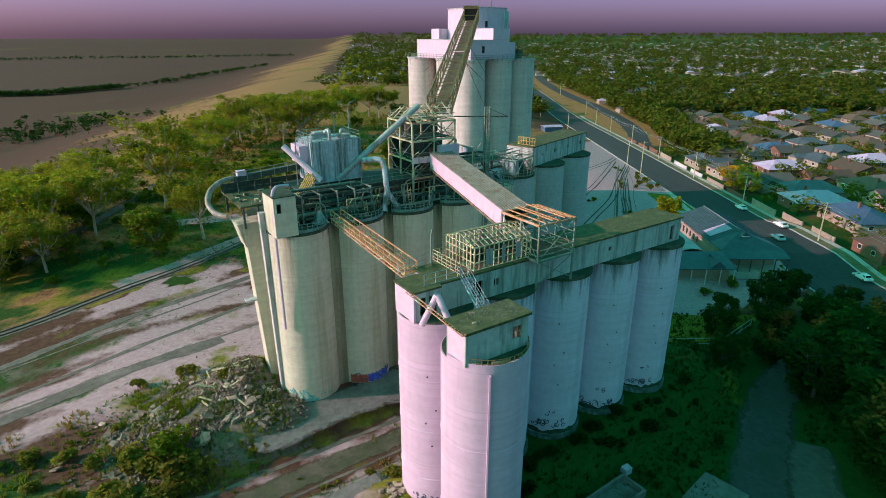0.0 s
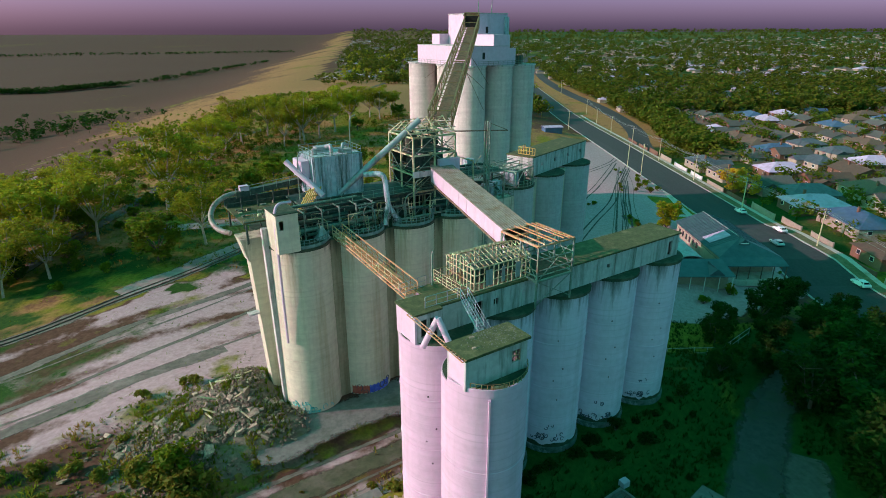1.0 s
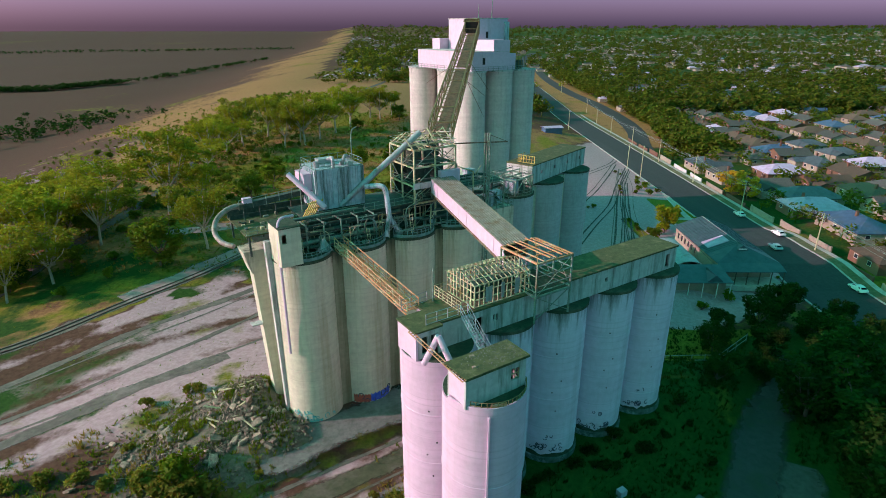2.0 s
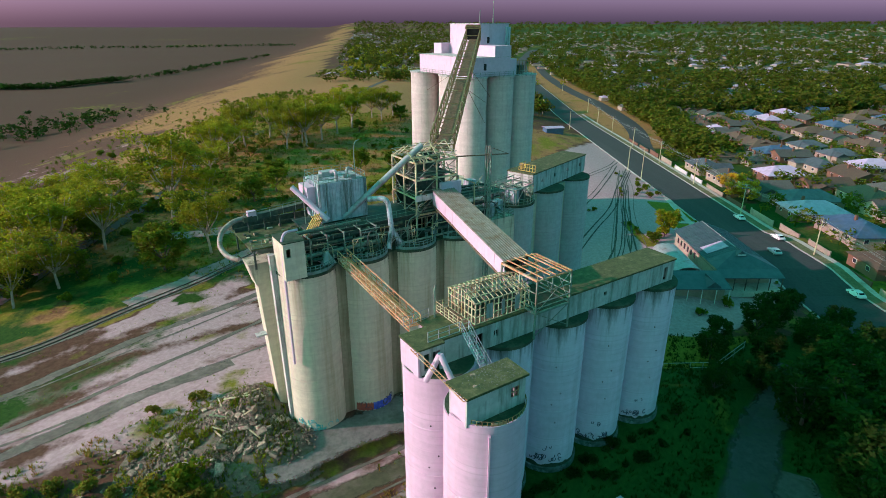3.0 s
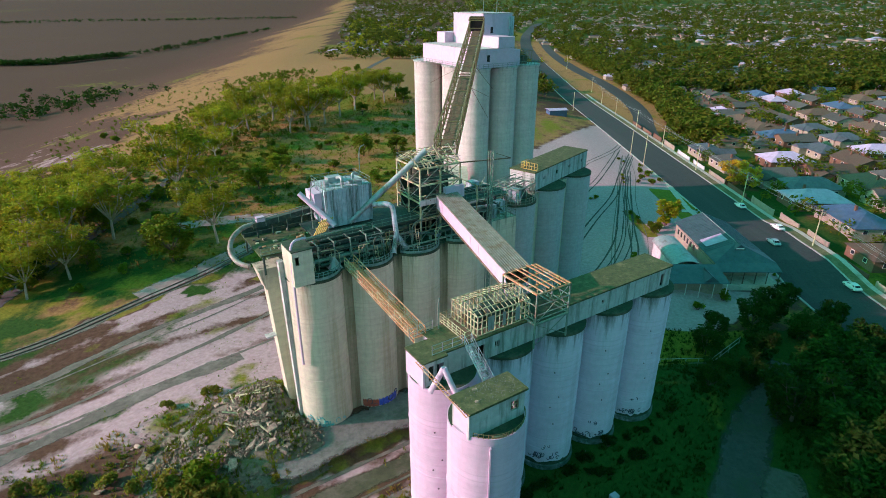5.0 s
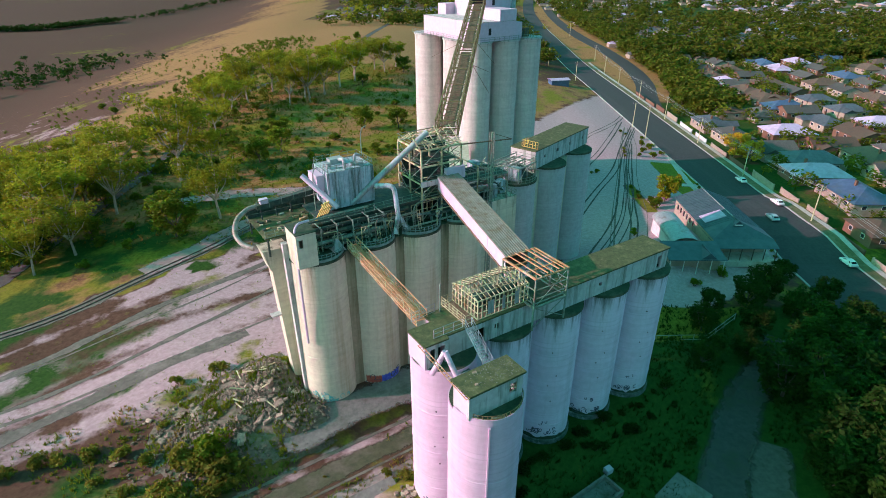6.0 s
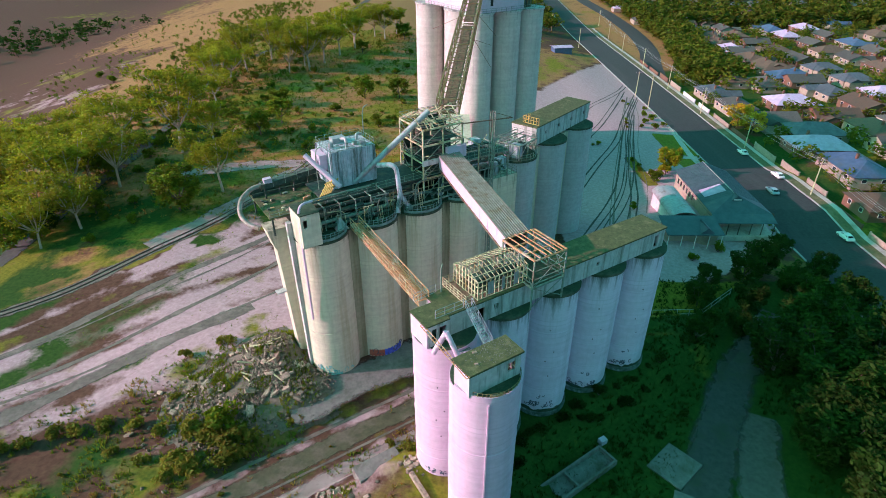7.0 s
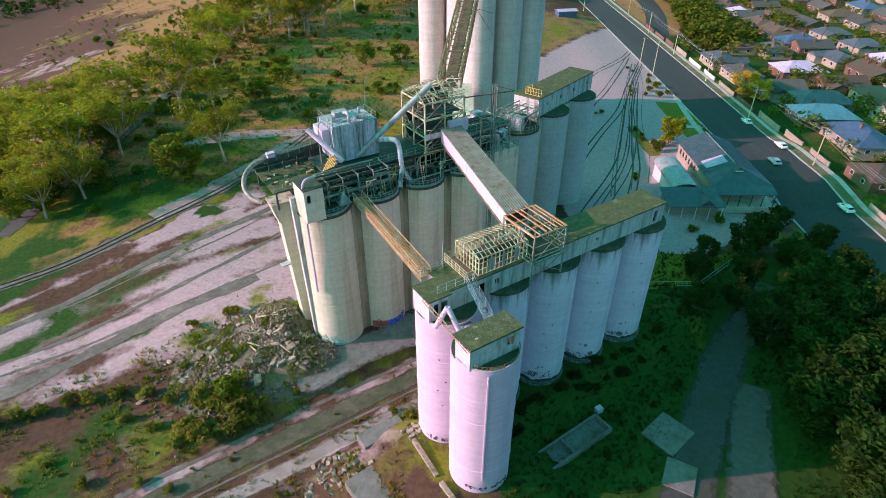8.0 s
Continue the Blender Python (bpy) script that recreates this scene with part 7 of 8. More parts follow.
# ---- weeds and grass tufts ----
def tufts(name, spots, material, label, blades=7):
    v, f = [], []
    r = random.Random(len(spots))
    for x, y, s in spots:
        z = ground_z(x, y) + heap_z(*to_a(x, y))
        for k in range(blades):
            a = r.uniform(0, 6.28)
            d = Vector((math.cos(a), math.sin(a), 0))
            side_ = Vector((-d.y, d.x, 0)) * s * 0.13
            b = Vector((x, y, z - 0.05)) + d * s * r.uniform(0.0, 0.4)
            t = b + d * s * r.uniform(0.2, 0.7) + Vector((0, 0, s * r.uniform(0.5, 1.1)))
            i = len(v)
            v += [tuple(b - side_), tuple(b + side_), tuple(t)]
            f.append((i, i + 1, i + 2))
    me = bpy.data.meshes.new(name)
    me.from_pydata(v, [], f)
    me.materials.append(material)
    return tagged(new(name, me), label, "grass", kind="stuff")


M_WEED = foliage("green_weeds", (0.075, 0.110, 0.005), (0.215, 0.265, 0.018), 0.3)
M_STRAW = foliage("dry_straw_grass", (0.19, 0.135, 0.022), (0.38, 0.29, 0.06), 0.3)
weed_rnd = random.Random(77)
green_spots, straw_spots, deep_spots = [], [], []
for _ in range(9000):
    a, c = weed_rnd.uniform(-70, 4), weed_rnd.uniform(-14, 40)
    x, y = from_a(a, c)
    n = noise.noise(Vector((x / 5, y / 5, 4.0)))
    if (8 < c < 14 and weed_rnd.random() < 0.92) or (a > -7.5 and c > 14) or (a > -5 and -13 < c < 4) or n < -0.05:
        continue
    (green_spots if noise.noise(Vector((x / 9, y / 9, 7.0))) + 0.25 * ss(5, 25, c) > 0.05 else straw_spots).append((x, y, weed_rnd.uniform(0.15, 0.6) * (1 + max(0, n))))
for _ in range(3200):                                # weeds over the rubble
    a, c = weed_rnd.gauss(-19, 7), weed_rnd.gauss(27, 6)
    x, y = from_a(a, c)
    if -36 < a < -7 and 15 < c < 39 and noise.noise(Vector((x / 3, y / 3, 11.0))) > 0.05:
        green_spots.append((x, y, weed_rnd.uniform(0.3, 0.7)))
for _ in range(2600):                                # tufts along the edges of the yard tracks
    a, c = weed_rnd.uniform(-70, 0), weed_rnd.uniform(38, 95)
    x, y = from_a(a, c)
    if noise.noise(Vector((x / 6, y / 6, 2.0))) > 0.12:
        green_spots.append((x, y, weed_rnd.uniform(0.12, 0.4)))
for _ in range(14000):                               # rough grass under the gum trees
    x, y = weed_rnd.uniform(-120, 20), weed_rnd.uniform(118, 330)
    a, c = to_a(x, y)
    if c < 84:
        continue
    s = weed_rnd.uniform(0.3, 0.9)
    (straw_spots if noise.noise(Vector((x / 16, y / 16, 1.0))) > 0.0 else green_spots).append((x, y, s))
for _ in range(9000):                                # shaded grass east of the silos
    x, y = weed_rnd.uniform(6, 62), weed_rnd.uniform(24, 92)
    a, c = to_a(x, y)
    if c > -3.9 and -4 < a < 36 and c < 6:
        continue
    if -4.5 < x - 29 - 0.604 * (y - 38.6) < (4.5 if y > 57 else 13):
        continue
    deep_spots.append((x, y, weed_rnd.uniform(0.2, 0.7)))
tufts("weeds", green_spots, M_WEED, "green weeds growing through rubble and dirt")
tufts("dry_grass", straw_spots, M_STRAW, "dry straw-coloured grass tufts")
# the last grass is darker, with the silos' shade in its colour
tufts("rough_grass", deep_spots, foliage("shade_dark_rough_grass", (0.013, 0.036, 0.002), (0.048, 0.090, 0.007), 0.3), "rough grass in a dark green that carries the silos' shade")
# ---- trees and bushes ----
M_GUM = foliage("gum_leaves", (0.125, 0.150, 0.006), (0.400, 0.400, 0.024), 0.4)
M_LEAF = foliage("garden_leaves", (0.030, 0.062, 0.004), (0.150, 0.165, 0.012), 0.2, 0.4)
M_BUSH = foliage("scrub_leaves", (0.060, 0.105, 0.004), (0.205, 0.265, 0.016), 0.4)
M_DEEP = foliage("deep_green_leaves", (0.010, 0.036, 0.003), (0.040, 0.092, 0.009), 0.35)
M_AUTUMN = foliage("autumn_leaves", (0.45, 0.28, 0.02), (0.74, 0.54, 0.05), 0.5)
M_DRYBUSH = foliage("dry_olive_shrub", (0.095, 0.115, 0.010), (0.27, 0.25, 0.034), 0.6)


def leaf_cloud(verts, faces, rnd, centre, radius, count, size, flat=0.7):
    """A clump of small leaf sprays spread through a ragged ball."""
    cx, cy, cz = centre
    for _ in range(count):
        while True:
            u, v, w = rnd.uniform(-1, 1), rnd.uniform(-1, 1), rnd.uniform(-1, 1)
            if u * u + v * v + w * w <= 1:
                break
        k = (0.55 + 0.45 * rnd.random()) / max(0.25, math.sqrt(u * u + v * v + w * w)) ** 0.55
        x, y, z = cx + u * radius * k, cy + v * radius * k, cz + w * radius * flat * k
        s = size * rnd.uniform(0.6, 1.3)
        ax = Vector((rnd.uniform(-1, 1), rnd.uniform(-1, 1), rnd.uniform(-0.5, 0.5))).normalized()
        bx = ax.cross(Vector((rnd.uniform(-1, 1), rnd.uniform(-1, 1), rnd.uniform(-1, 1)))).normalized()
        i = len(verts)
        c = Vector((x, y, z))
        verts += [c - ax * s, c + bx * s * 0.45, c + ax * s, c - bx * s * 0.45]
        faces.append((i, i + 1, i + 2, i + 3))


def mesh_part(name, verts, faces, material, parent):
    me = bpy.data.meshes.new(name)
    me.from_pydata([tuple(v) for v in verts], [], faces)
    me.materials.append(material)
    ob = new(name, me)
    ob.parent = parent
    return ob


def tree(name, seed, h, spread, base, leaf, bark, label, trunk_r=0.32, limbs=6, clumps=22, per=60, size=0.42, umbrella=True, dense=False):
    """A trunk that forks into limbs, each limb ending in clumps of leaves. base: where the crown starts."""
    rnd = random.Random(seed)
    t = thing(name, pose(0, 0, -400), label, "tree", "trees")
    bm = bmesh.new()
    lean = Vector((rnd.uniform(-.06, .06) * h, rnd.uniform(-.06, .06) * h, 0))
    fork = lean * 0.6 + Vector((0, 0, base * h * 0.8))
    tube(bm, [(0, 0, -0.6), lean * 0.3 + Vector((0, 0, base * h * 0.4)), fork], trunk_r, 8, trunk_r * 0.7)
    ends = []
    for k in range(limbs):
        ang = 2 * math.pi * (k + rnd.uniform(-.3, .3)) / limbs
        out = spread * rnd.uniform(0.45, 0.95)
        tip = fork + Vector((math.cos(ang) * out, math.sin(ang) * out, h * rnd.uniform(0.72, 0.95) - fork.z))
        mid = fork.lerp(tip, 0.5) + Vector((math.cos(ang) * out * 0.12, math.sin(ang) * out * 0.12, -h * 0.03))
        tube(bm, [fork, mid, tip], trunk_r * 0.5, 6, trunk_r * 0.14)
        ends += [tip, mid.lerp(tip, 0.55)]
        for _ in range(2):
            q = mid.lerp(tip, rnd.uniform(0.2, 0.8))
            e = q + Vector((rnd.uniform(-1, 1), rnd.uniform(-1, 1), rnd.uniform(0.2, 0.9))) * spread * 0.3
            tube(bm, [q, e], trunk_r * 0.2, 5, trunk_r * 0.06)
            ends.append(e)
    ends.append(fork + Vector((0, 0, h * 0.92 - fork.z)))
    part("trunk", bm, bark, t, smooth=True)
    verts, faces = [], []
    for k in range(clumps):
        e = ends[k % len(ends)]
        j = Vector((rnd.uniform(-1, 1), rnd.uniform(-1, 1), rnd.uniform(-0.5, 0.6))) * spread * (0.16 if k < len(ends) else 0.30)
        r = spread * rnd.uniform(0.2, 0.36) * (1.2 if dense else 1.25 if umbrella else 1.0)
        if umbrella and k % 5 == 4:                  # some foliage hangs lower on the limbs
            e = fork.lerp(e, rnd.uniform(0.35, 0.8))
        leaf_cloud(verts, faces, rnd, e + j, r * rnd.uniform(0.7, 1.1), per, size, rnd.uniform(0.34, 0.6) if umbrella else 0.8)
    if dense:
        for k in range(clumps):
            z = rnd.uniform(base * 0.7, 0.9) * h
            w = spread * math.sin(math.pi * min(1, max(0.15, (z / h - base * 0.5) / (1.05 - base * 0.5)))) ** 0.6
            ang = rnd.uniform(0, 6.28)
            leaf_cloud(verts, faces, rnd, Vector((math.cos(ang) * w * 0.75, math.sin(ang) * w * 0.75, z)), spread * 0.34, per, size, 0.8)
    mesh_part("crown", verts, faces, leaf, t)
    return t


def bush(name, seed, h, w, leaf, label, per=380, size=0.26):
    rnd = random.Random(seed)
    t = thing(name, pose(0, 0, -400), label, "bush", "bushes")
    bm = bmesh.new()
    for k in range(5):
        ang = 2 * math.pi * k / 5
        tube(bm, [(0, 0, -0.3), (math.cos(ang) * w * 0.3, math.sin(ang) * w * 0.3, h * 0.55)], 0.07, 5, 0.03)
    part("stem", bm, M_BARKDARK, t)
    verts, faces = [], []
    for k in range(7):
        ang = rnd.uniform(0, 6.28)
        rr = w * rnd.uniform(0.0, 0.36)
        leaf_cloud(verts, faces, rnd, Vector((math.cos(ang) * rr, math.sin(ang) * rr, h * rnd.uniform(0.32, 0.66))), w * rnd.uniform(0.2, 0.3), per // 4, size, 0.85)
    mesh_part("crown", verts, faces, leaf, t)
    return t


GUMS = [tree("gum_tree", 20 + k, 15.0, 6.6, 0.36, M_GUM, M_BARK, "tall gum tree with pale forked trunk and open crown", 0.34, 8, 58, 90, 0.30) for k in range(5)]
ROUND = [tree("round_tree", 40 + k, 9.0, 4.6, 0.30, M_BUSH, M_BARKDARK, "dense rounded dark green tree", 0.26, 6, 20, 70, 0.40, False, True) for k in range(3)]
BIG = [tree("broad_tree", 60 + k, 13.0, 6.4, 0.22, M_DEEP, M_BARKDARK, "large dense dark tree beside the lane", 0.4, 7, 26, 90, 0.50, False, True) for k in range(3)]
CONE = tree("street_tree", 71, 8.0, 3.0, 0.28, M_GUM, M_BARKDARK, "upright leafy tree beside the road", 0.2, 5, 16, 70, 0.36, False, True)
YELLOW = tree("autumn_tree", 81, 6.0, 3.4, 0.26, M_AUTUMN, M_BARKDARK, "golden autumn tree in a front garden", 0.2, 6, 16, 80, 0.34, False, True)
BUSHES = [bush("bush", 90 + k, 2.6, 3.6, M_BUSH, "low rounded green bush on the grass", 460) for k in range(3)]
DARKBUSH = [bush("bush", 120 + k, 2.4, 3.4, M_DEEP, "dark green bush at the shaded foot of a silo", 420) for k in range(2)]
SHRUBS = [bush("shrub", 95 + k, 1.5, 2.4, M_DRYBUSH, "scrubby olive and ochre shrub on waste ground", 300, 0.2) for k in range(3)]
TEMPLATES = GUMS + ROUND + BIG + [CONE, YELLOW] + BUSHES + SHRUBS + DARKBUSH
plant_rnd = random.Random(5)


def plant(proto, x, y, s=1.0, sink=0.0):
    m = pose(x, y, ground_z(x, y) - sink, 0, 0, plant_rnd.uniform(0, 360)) @ Matrix.Diagonal((s, s, s * plant_rnd.uniform(0.92, 1.08), 1))
    made = copy_thing(proto, m)
    made.matrix_basis = m
    return made


# gum trees west of the works
for x, y, s in ((-95, 126, 0.95), (-89, 136, 0.85), (-82, 160, 1.15), (-60, 133, 0.80), (-62, 251, 1.05), (-58, 263, 1.0), (-53, 276, 1.0), (-48, 290, 0.95), (-41, 316, 0.85),
                (-91, 233, 0.85), (-92, 221, 0.9), (-90, 251, 0.9), (-84, 269, 0.9), (-35, 311, 0.8), (-76, 280, 0.8), (-104, 150, 0.8), (-112, 140, 0.85), (-120, 156, 0.8), (-108, 128, 0.8), (-88, 115, 0.7), (-101, 143, 0.75), (-103, 166, 0.85), (-93, 107, 0.6), (-125, 151, 0.8), (-114, 168, 0.8), (-99, 118, 0.7), (-118, 138, 0.75)):
    plant(plant_rnd.choice(GUMS), x, y, s * 1.42)
for x, y, s in ((-67, 122, 0.9), (-62, 175, 0.62), (-58, 186, 0.6), (-33, 214, 0.62), (-20, 216, 0.6), (-63, 203, 0.55), (-111, 122, 0.9), (-100, 108, 0.8), (-118, 128, 0.9), (-88, 122, 0.45), (-95, 141, 0.55), (-103, 145, 0.6), (-25, 314, 0.6), (-43, 281, 0.5)):
    plant(plant_rnd.choice(ROUND), x, y, s * 1.45)
for x, y, s in ((-42, 199, 0.95), (-55, 196, 0.7), (-110, 234, 0.8), (-158, 263, 1.0), (-178, 286, 1.0), (-118, 208, 0.8), (-129, 226, 0.9), (-66, 420, 1.6), (-30, 232, 0.6), (-72, 186, 0.7), (-78, 196, 0.8), (-52, 222, 0.7), (-72, 226, 0.8), (-50, 168, 0.5), (-70, 210, 0.7), (-83, 240, 0.8), (-98, 262, 0.8), (-116, 262, 0.9), (-76, 300, 0.9), (-100, 310, 0.9), (-60, 330, 0.8), (-30, 340, 0.9), (-20, 260, 0.7), (-12, 240, 0.6), (-20, 285, 0.8), (-140, 290, 0.9), (-122, 300, 0.9), (-100, 335, 0.9), (-75, 365, 0.9), (-84, 150, 0.7), (-78, 146, 0.6), (-88, 145, 0.7), (-80, 126, 0.8), (-84, 118, 0.9), (-76, 116, 0.7), (-92, 128, 1.0), (-98, 126, 1.0), (-78, 134, 0.8), (-72, 128, 0.7), (-104, 138, 1.0), (-90, 156, 0.9), (-76, 158, 0.8), (-70, 160, 0.7), (-96, 112, 1.0), (-106, 112, 1.1), (-82, 108, 0.7)):
    plant(plant_rnd.choice(BUSHES), x, y, s * 1.35)
FAR_SCRUB = []
for k in range(620):                                 # scrub through the rough grass
    x, y = plant_rnd.uniform(-150, -8), plant_rnd.uniform(158, 345)
    if to_a(x, y)[1] > 96 and x > crest(y) - 32 and noise.noise(Vector((x / 22, y / 22, 3.0))) > -0.08 - 0.4 * ss(-80, -100, x):
        s_ = plant_rnd.uniform(0.25, 0.6) + 0.5 * plant_rnd.random() ** 3
        if y < 252:
            plant(plant_rnd.choice(BUSHES), x, y, s_ * 1.3)
        else:
            FAR_SCRUB.append((x, y, s_ * 3.2))
for x, y, s in ((-70, 246, 0.7), (-66, 258, 0.75), (-99, 240, 0.8), (-96, 262, 0.8), (-30, 322, 0.7), (-50, 300, 0.8), (-87, 205, 0.7), (-75, 168, 0.6), (-102, 134, 0.7)):
    plant(plant_rnd.choice(GUMS), x, y, s * 1.42)
for x, y, s in ((-96, 115, 0.75), (-104, 119, 0.8), (-112, 116, 0.8)):
    plant(plant_rnd.choice(BIG), x, y, s * 0.8)
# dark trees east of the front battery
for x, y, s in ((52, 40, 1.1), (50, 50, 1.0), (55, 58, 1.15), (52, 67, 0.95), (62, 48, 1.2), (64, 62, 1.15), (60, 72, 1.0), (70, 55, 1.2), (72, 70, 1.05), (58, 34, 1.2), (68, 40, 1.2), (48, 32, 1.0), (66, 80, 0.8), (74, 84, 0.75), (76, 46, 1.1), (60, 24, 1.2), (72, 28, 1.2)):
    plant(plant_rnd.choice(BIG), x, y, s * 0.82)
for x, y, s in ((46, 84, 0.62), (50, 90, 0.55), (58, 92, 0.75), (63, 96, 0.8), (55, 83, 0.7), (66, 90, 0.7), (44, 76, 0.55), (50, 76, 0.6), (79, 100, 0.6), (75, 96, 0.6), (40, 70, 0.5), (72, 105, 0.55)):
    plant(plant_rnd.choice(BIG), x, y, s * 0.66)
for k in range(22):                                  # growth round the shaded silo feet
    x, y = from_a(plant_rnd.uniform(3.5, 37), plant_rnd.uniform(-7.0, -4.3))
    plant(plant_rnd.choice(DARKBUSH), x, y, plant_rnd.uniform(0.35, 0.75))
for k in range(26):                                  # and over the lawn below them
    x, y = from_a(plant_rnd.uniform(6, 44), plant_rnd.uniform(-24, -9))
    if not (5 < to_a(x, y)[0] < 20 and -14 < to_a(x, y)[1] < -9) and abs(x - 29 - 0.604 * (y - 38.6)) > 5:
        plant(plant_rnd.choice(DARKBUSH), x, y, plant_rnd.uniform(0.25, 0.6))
plant(YELLOW, 103.5, 198, 1.5)
plant(YELLOW, 106.5, 192, 1.2)
plant(CONE, 61.5, 149, 1.0)
plant(CONE, 62.6, 150.5, 0.85)
plant(BUSHES[0], 56.5, 143, 1.2)
plant(BUSHES[1], 57.0, 147, 1.0)
for x, y, s in ((75, 205, 1.0), (73, 209, 0.9), (71, 200, 0.8), (77, 198, 0.8), (68, 194, 0.7), (73, 194, 1.0), (70, 227, 0.5), (71, 223, 0.45), (63, 196, 0.5), (64, 201, 0.5), (62, 192, 0.4), (48, 174, 0.55), (46, 173, 0.4), (55, 160, 0.6), (55, 152, 0.6), (56, 156, 0.5), (45, 123, 0.6), (46, 126, 0.5), (76, 218, 0.7), (63, 153, 0.9), (59, 147, 0.8)):
    plant(plant_rnd.choice(BUSHES), x, y, s)
# scrub among the rubble and on the waste ground
HEAP_SCRUB = ((-25.0, 20.0, 2.3), (-23.0, 17.6, 2.2), (-27.5, 17.0, 2.0), (-22.2, 20.8, 1.7), (-26.5, 22.8, 1.9), (-20.4, 16.8, 1.9), (-29.0, 19.5, 1.5), (-24.4, 15.2, 1.6), (-21.4, 15.2, 1.3), (-31.0, 17.5, 1.1), (-33.0, 22.0, 0.9), (-36.0, 26.0, 0.9), (-30.0, 26.0, 1.1), (-32.5, 29.0, 1.2), (-36.0, 32.0, 1.2), (-40.0, 33.5, 1.2), (-42.5, 34.5, 1.3), (-46.0, 35.0, 1.3), (-49.0, 35.5, 1.3), (-52.0, 36.0, 1.2))
WASTE_SCRUB = ((-23.2, 40.4, 1.1), (-16.5, 40.0, 1.0), (-18.0, 40.6, 0.9), (-13.0, 16.7, 0.8), (-11.6, 16.6, 0.7), (-14.4, 16.8, 0.7), (-42.0, 18.0, 0.9), (-46.0, 24.0, 0.7), (-3.5, 2.5, 1.0), (-5.0, 4.8, 0.9), (-4.2, 6.0, 0.8), (-36.0, 14.0, 0.8), (-33.0, 11.0, 0.7), (-45.0, 14.0, 0.7), (-50.0, 22.0, 0.8), (-18.0, 27.0, 0.6), (-21.0, 30.0, 0.7), (-27.0, 31.5, 0.8), (-16.0, 22.0, 0.5), (-19.5, 34.0, 0.6))
for a, c, s in HEAP_SCRUB + WASTE_SCRUB:
    x, y = from_a(a, c)
    plant(plant_rnd.choice(SHRUBS if plant_rnd.random() < 0.75 or s < 1.5 else BUSHES), x, y, s * (0.9 if s > 1.4 else 1.0))
for k in range(60):
    x, y = from_a(plant_rnd.uniform(-62, -10), plant_rnd.uniform(-8, 34))
    if x < -9:
        plant(plant_rnd.choice(SHRUBS), x, y, plant_rnd.uniform(0.15, 0.5))
# hedge and bushes round the shed and the road
for k in range(26):
    plant(BUSHES[k % 3], 78.0 + plant_rnd.uniform(-.15, .15), 112 + 2.2 * k, 0.36)
for x, y, s in ((58, 104, 0.9), (66, 103, 1.0), (71, 106, 0.9), (51, 100, 0.8)):
    plant(plant_rnd.choice(BUSHES), x, y, s)
# ---- houses ----
ROOFS = [weathered("grey_tin_roof", (0.085, 0.09, 0.11), (0.13, 0.14, 0.165), (0.07, 0.07, 0.078), rough=0.5, metal=0.2, grain=0.8, patch=0.3, vary=0.2),
         weathered("pale_tin_roof", (0.44, 0.35, 0.50), (0.56, 0.45, 0.63), (0.33, 0.27, 0.34), rough=0.5, grain=0.8, patch=0.3, vary=0.12),
         weathered("brown_tile_roof", (0.085, 0.058, 0.040), (0.14, 0.095, 0.065), (0.075, 0.065, 0.052), grain=2.5, patch=0.4, vary=0.2),
         weathered("grey_tile_roof", (0.058, 0.060, 0.055), (0.105, 0.102, 0.092), (0.06, 0.066, 0.054), grain=2.5, patch=0.4, vary=0.25),
         weathered("slate_blue_roof", (0.045, 0.085, 0.16), (0.085, 0.13, 0.23), (0.08, 0.10, 0.13), rough=0.5, grain=0.8, patch=0.3, vary=0.15)]
WALLS = [weathered("red_brick_wall", (0.14, 0.070, 0.045), (0.20, 0.105, 0.066), (0.11, 0.07, 0.05), grain=4.0, patch=0.5, vary=0.15),
         weathered("cream_wall", (0.30, 0.25, 0.19), (0.38, 0.32, 0.25), (0.22, 0.19, 0.14), grain=2.0, patch=0.4, vary=0.1),
         weathered("white_wall", (0.58, 0.57, 0.56), (0.68, 0.67, 0.66), (0.45, 0.42, 0.40), grain=2.0, patch=0.4, vary=0.08)]
M_GLASS, _nt, _b = base_material("window_glass", 0.08)
_b.inputs["Base Color"].default_value = (0.03, 0.04, 0.05, 1)
M_FRAMEW = weathered("white_window_frame", (0.66, 0.65, 0.63), (0.76, 0.75, 0.73), (0.55, 0.52, 0.48), grain=4.0)
M_TEALROOF = weathered("teal_tin_roof", (0.045, 0.085, 0.10), (0.08, 0.125, 0.145), (0.13, 0.15, 0.15), rough=0.55, metal=0.15, grain=0.6, patch=0.25, stain_at=(0.6, 0.75))


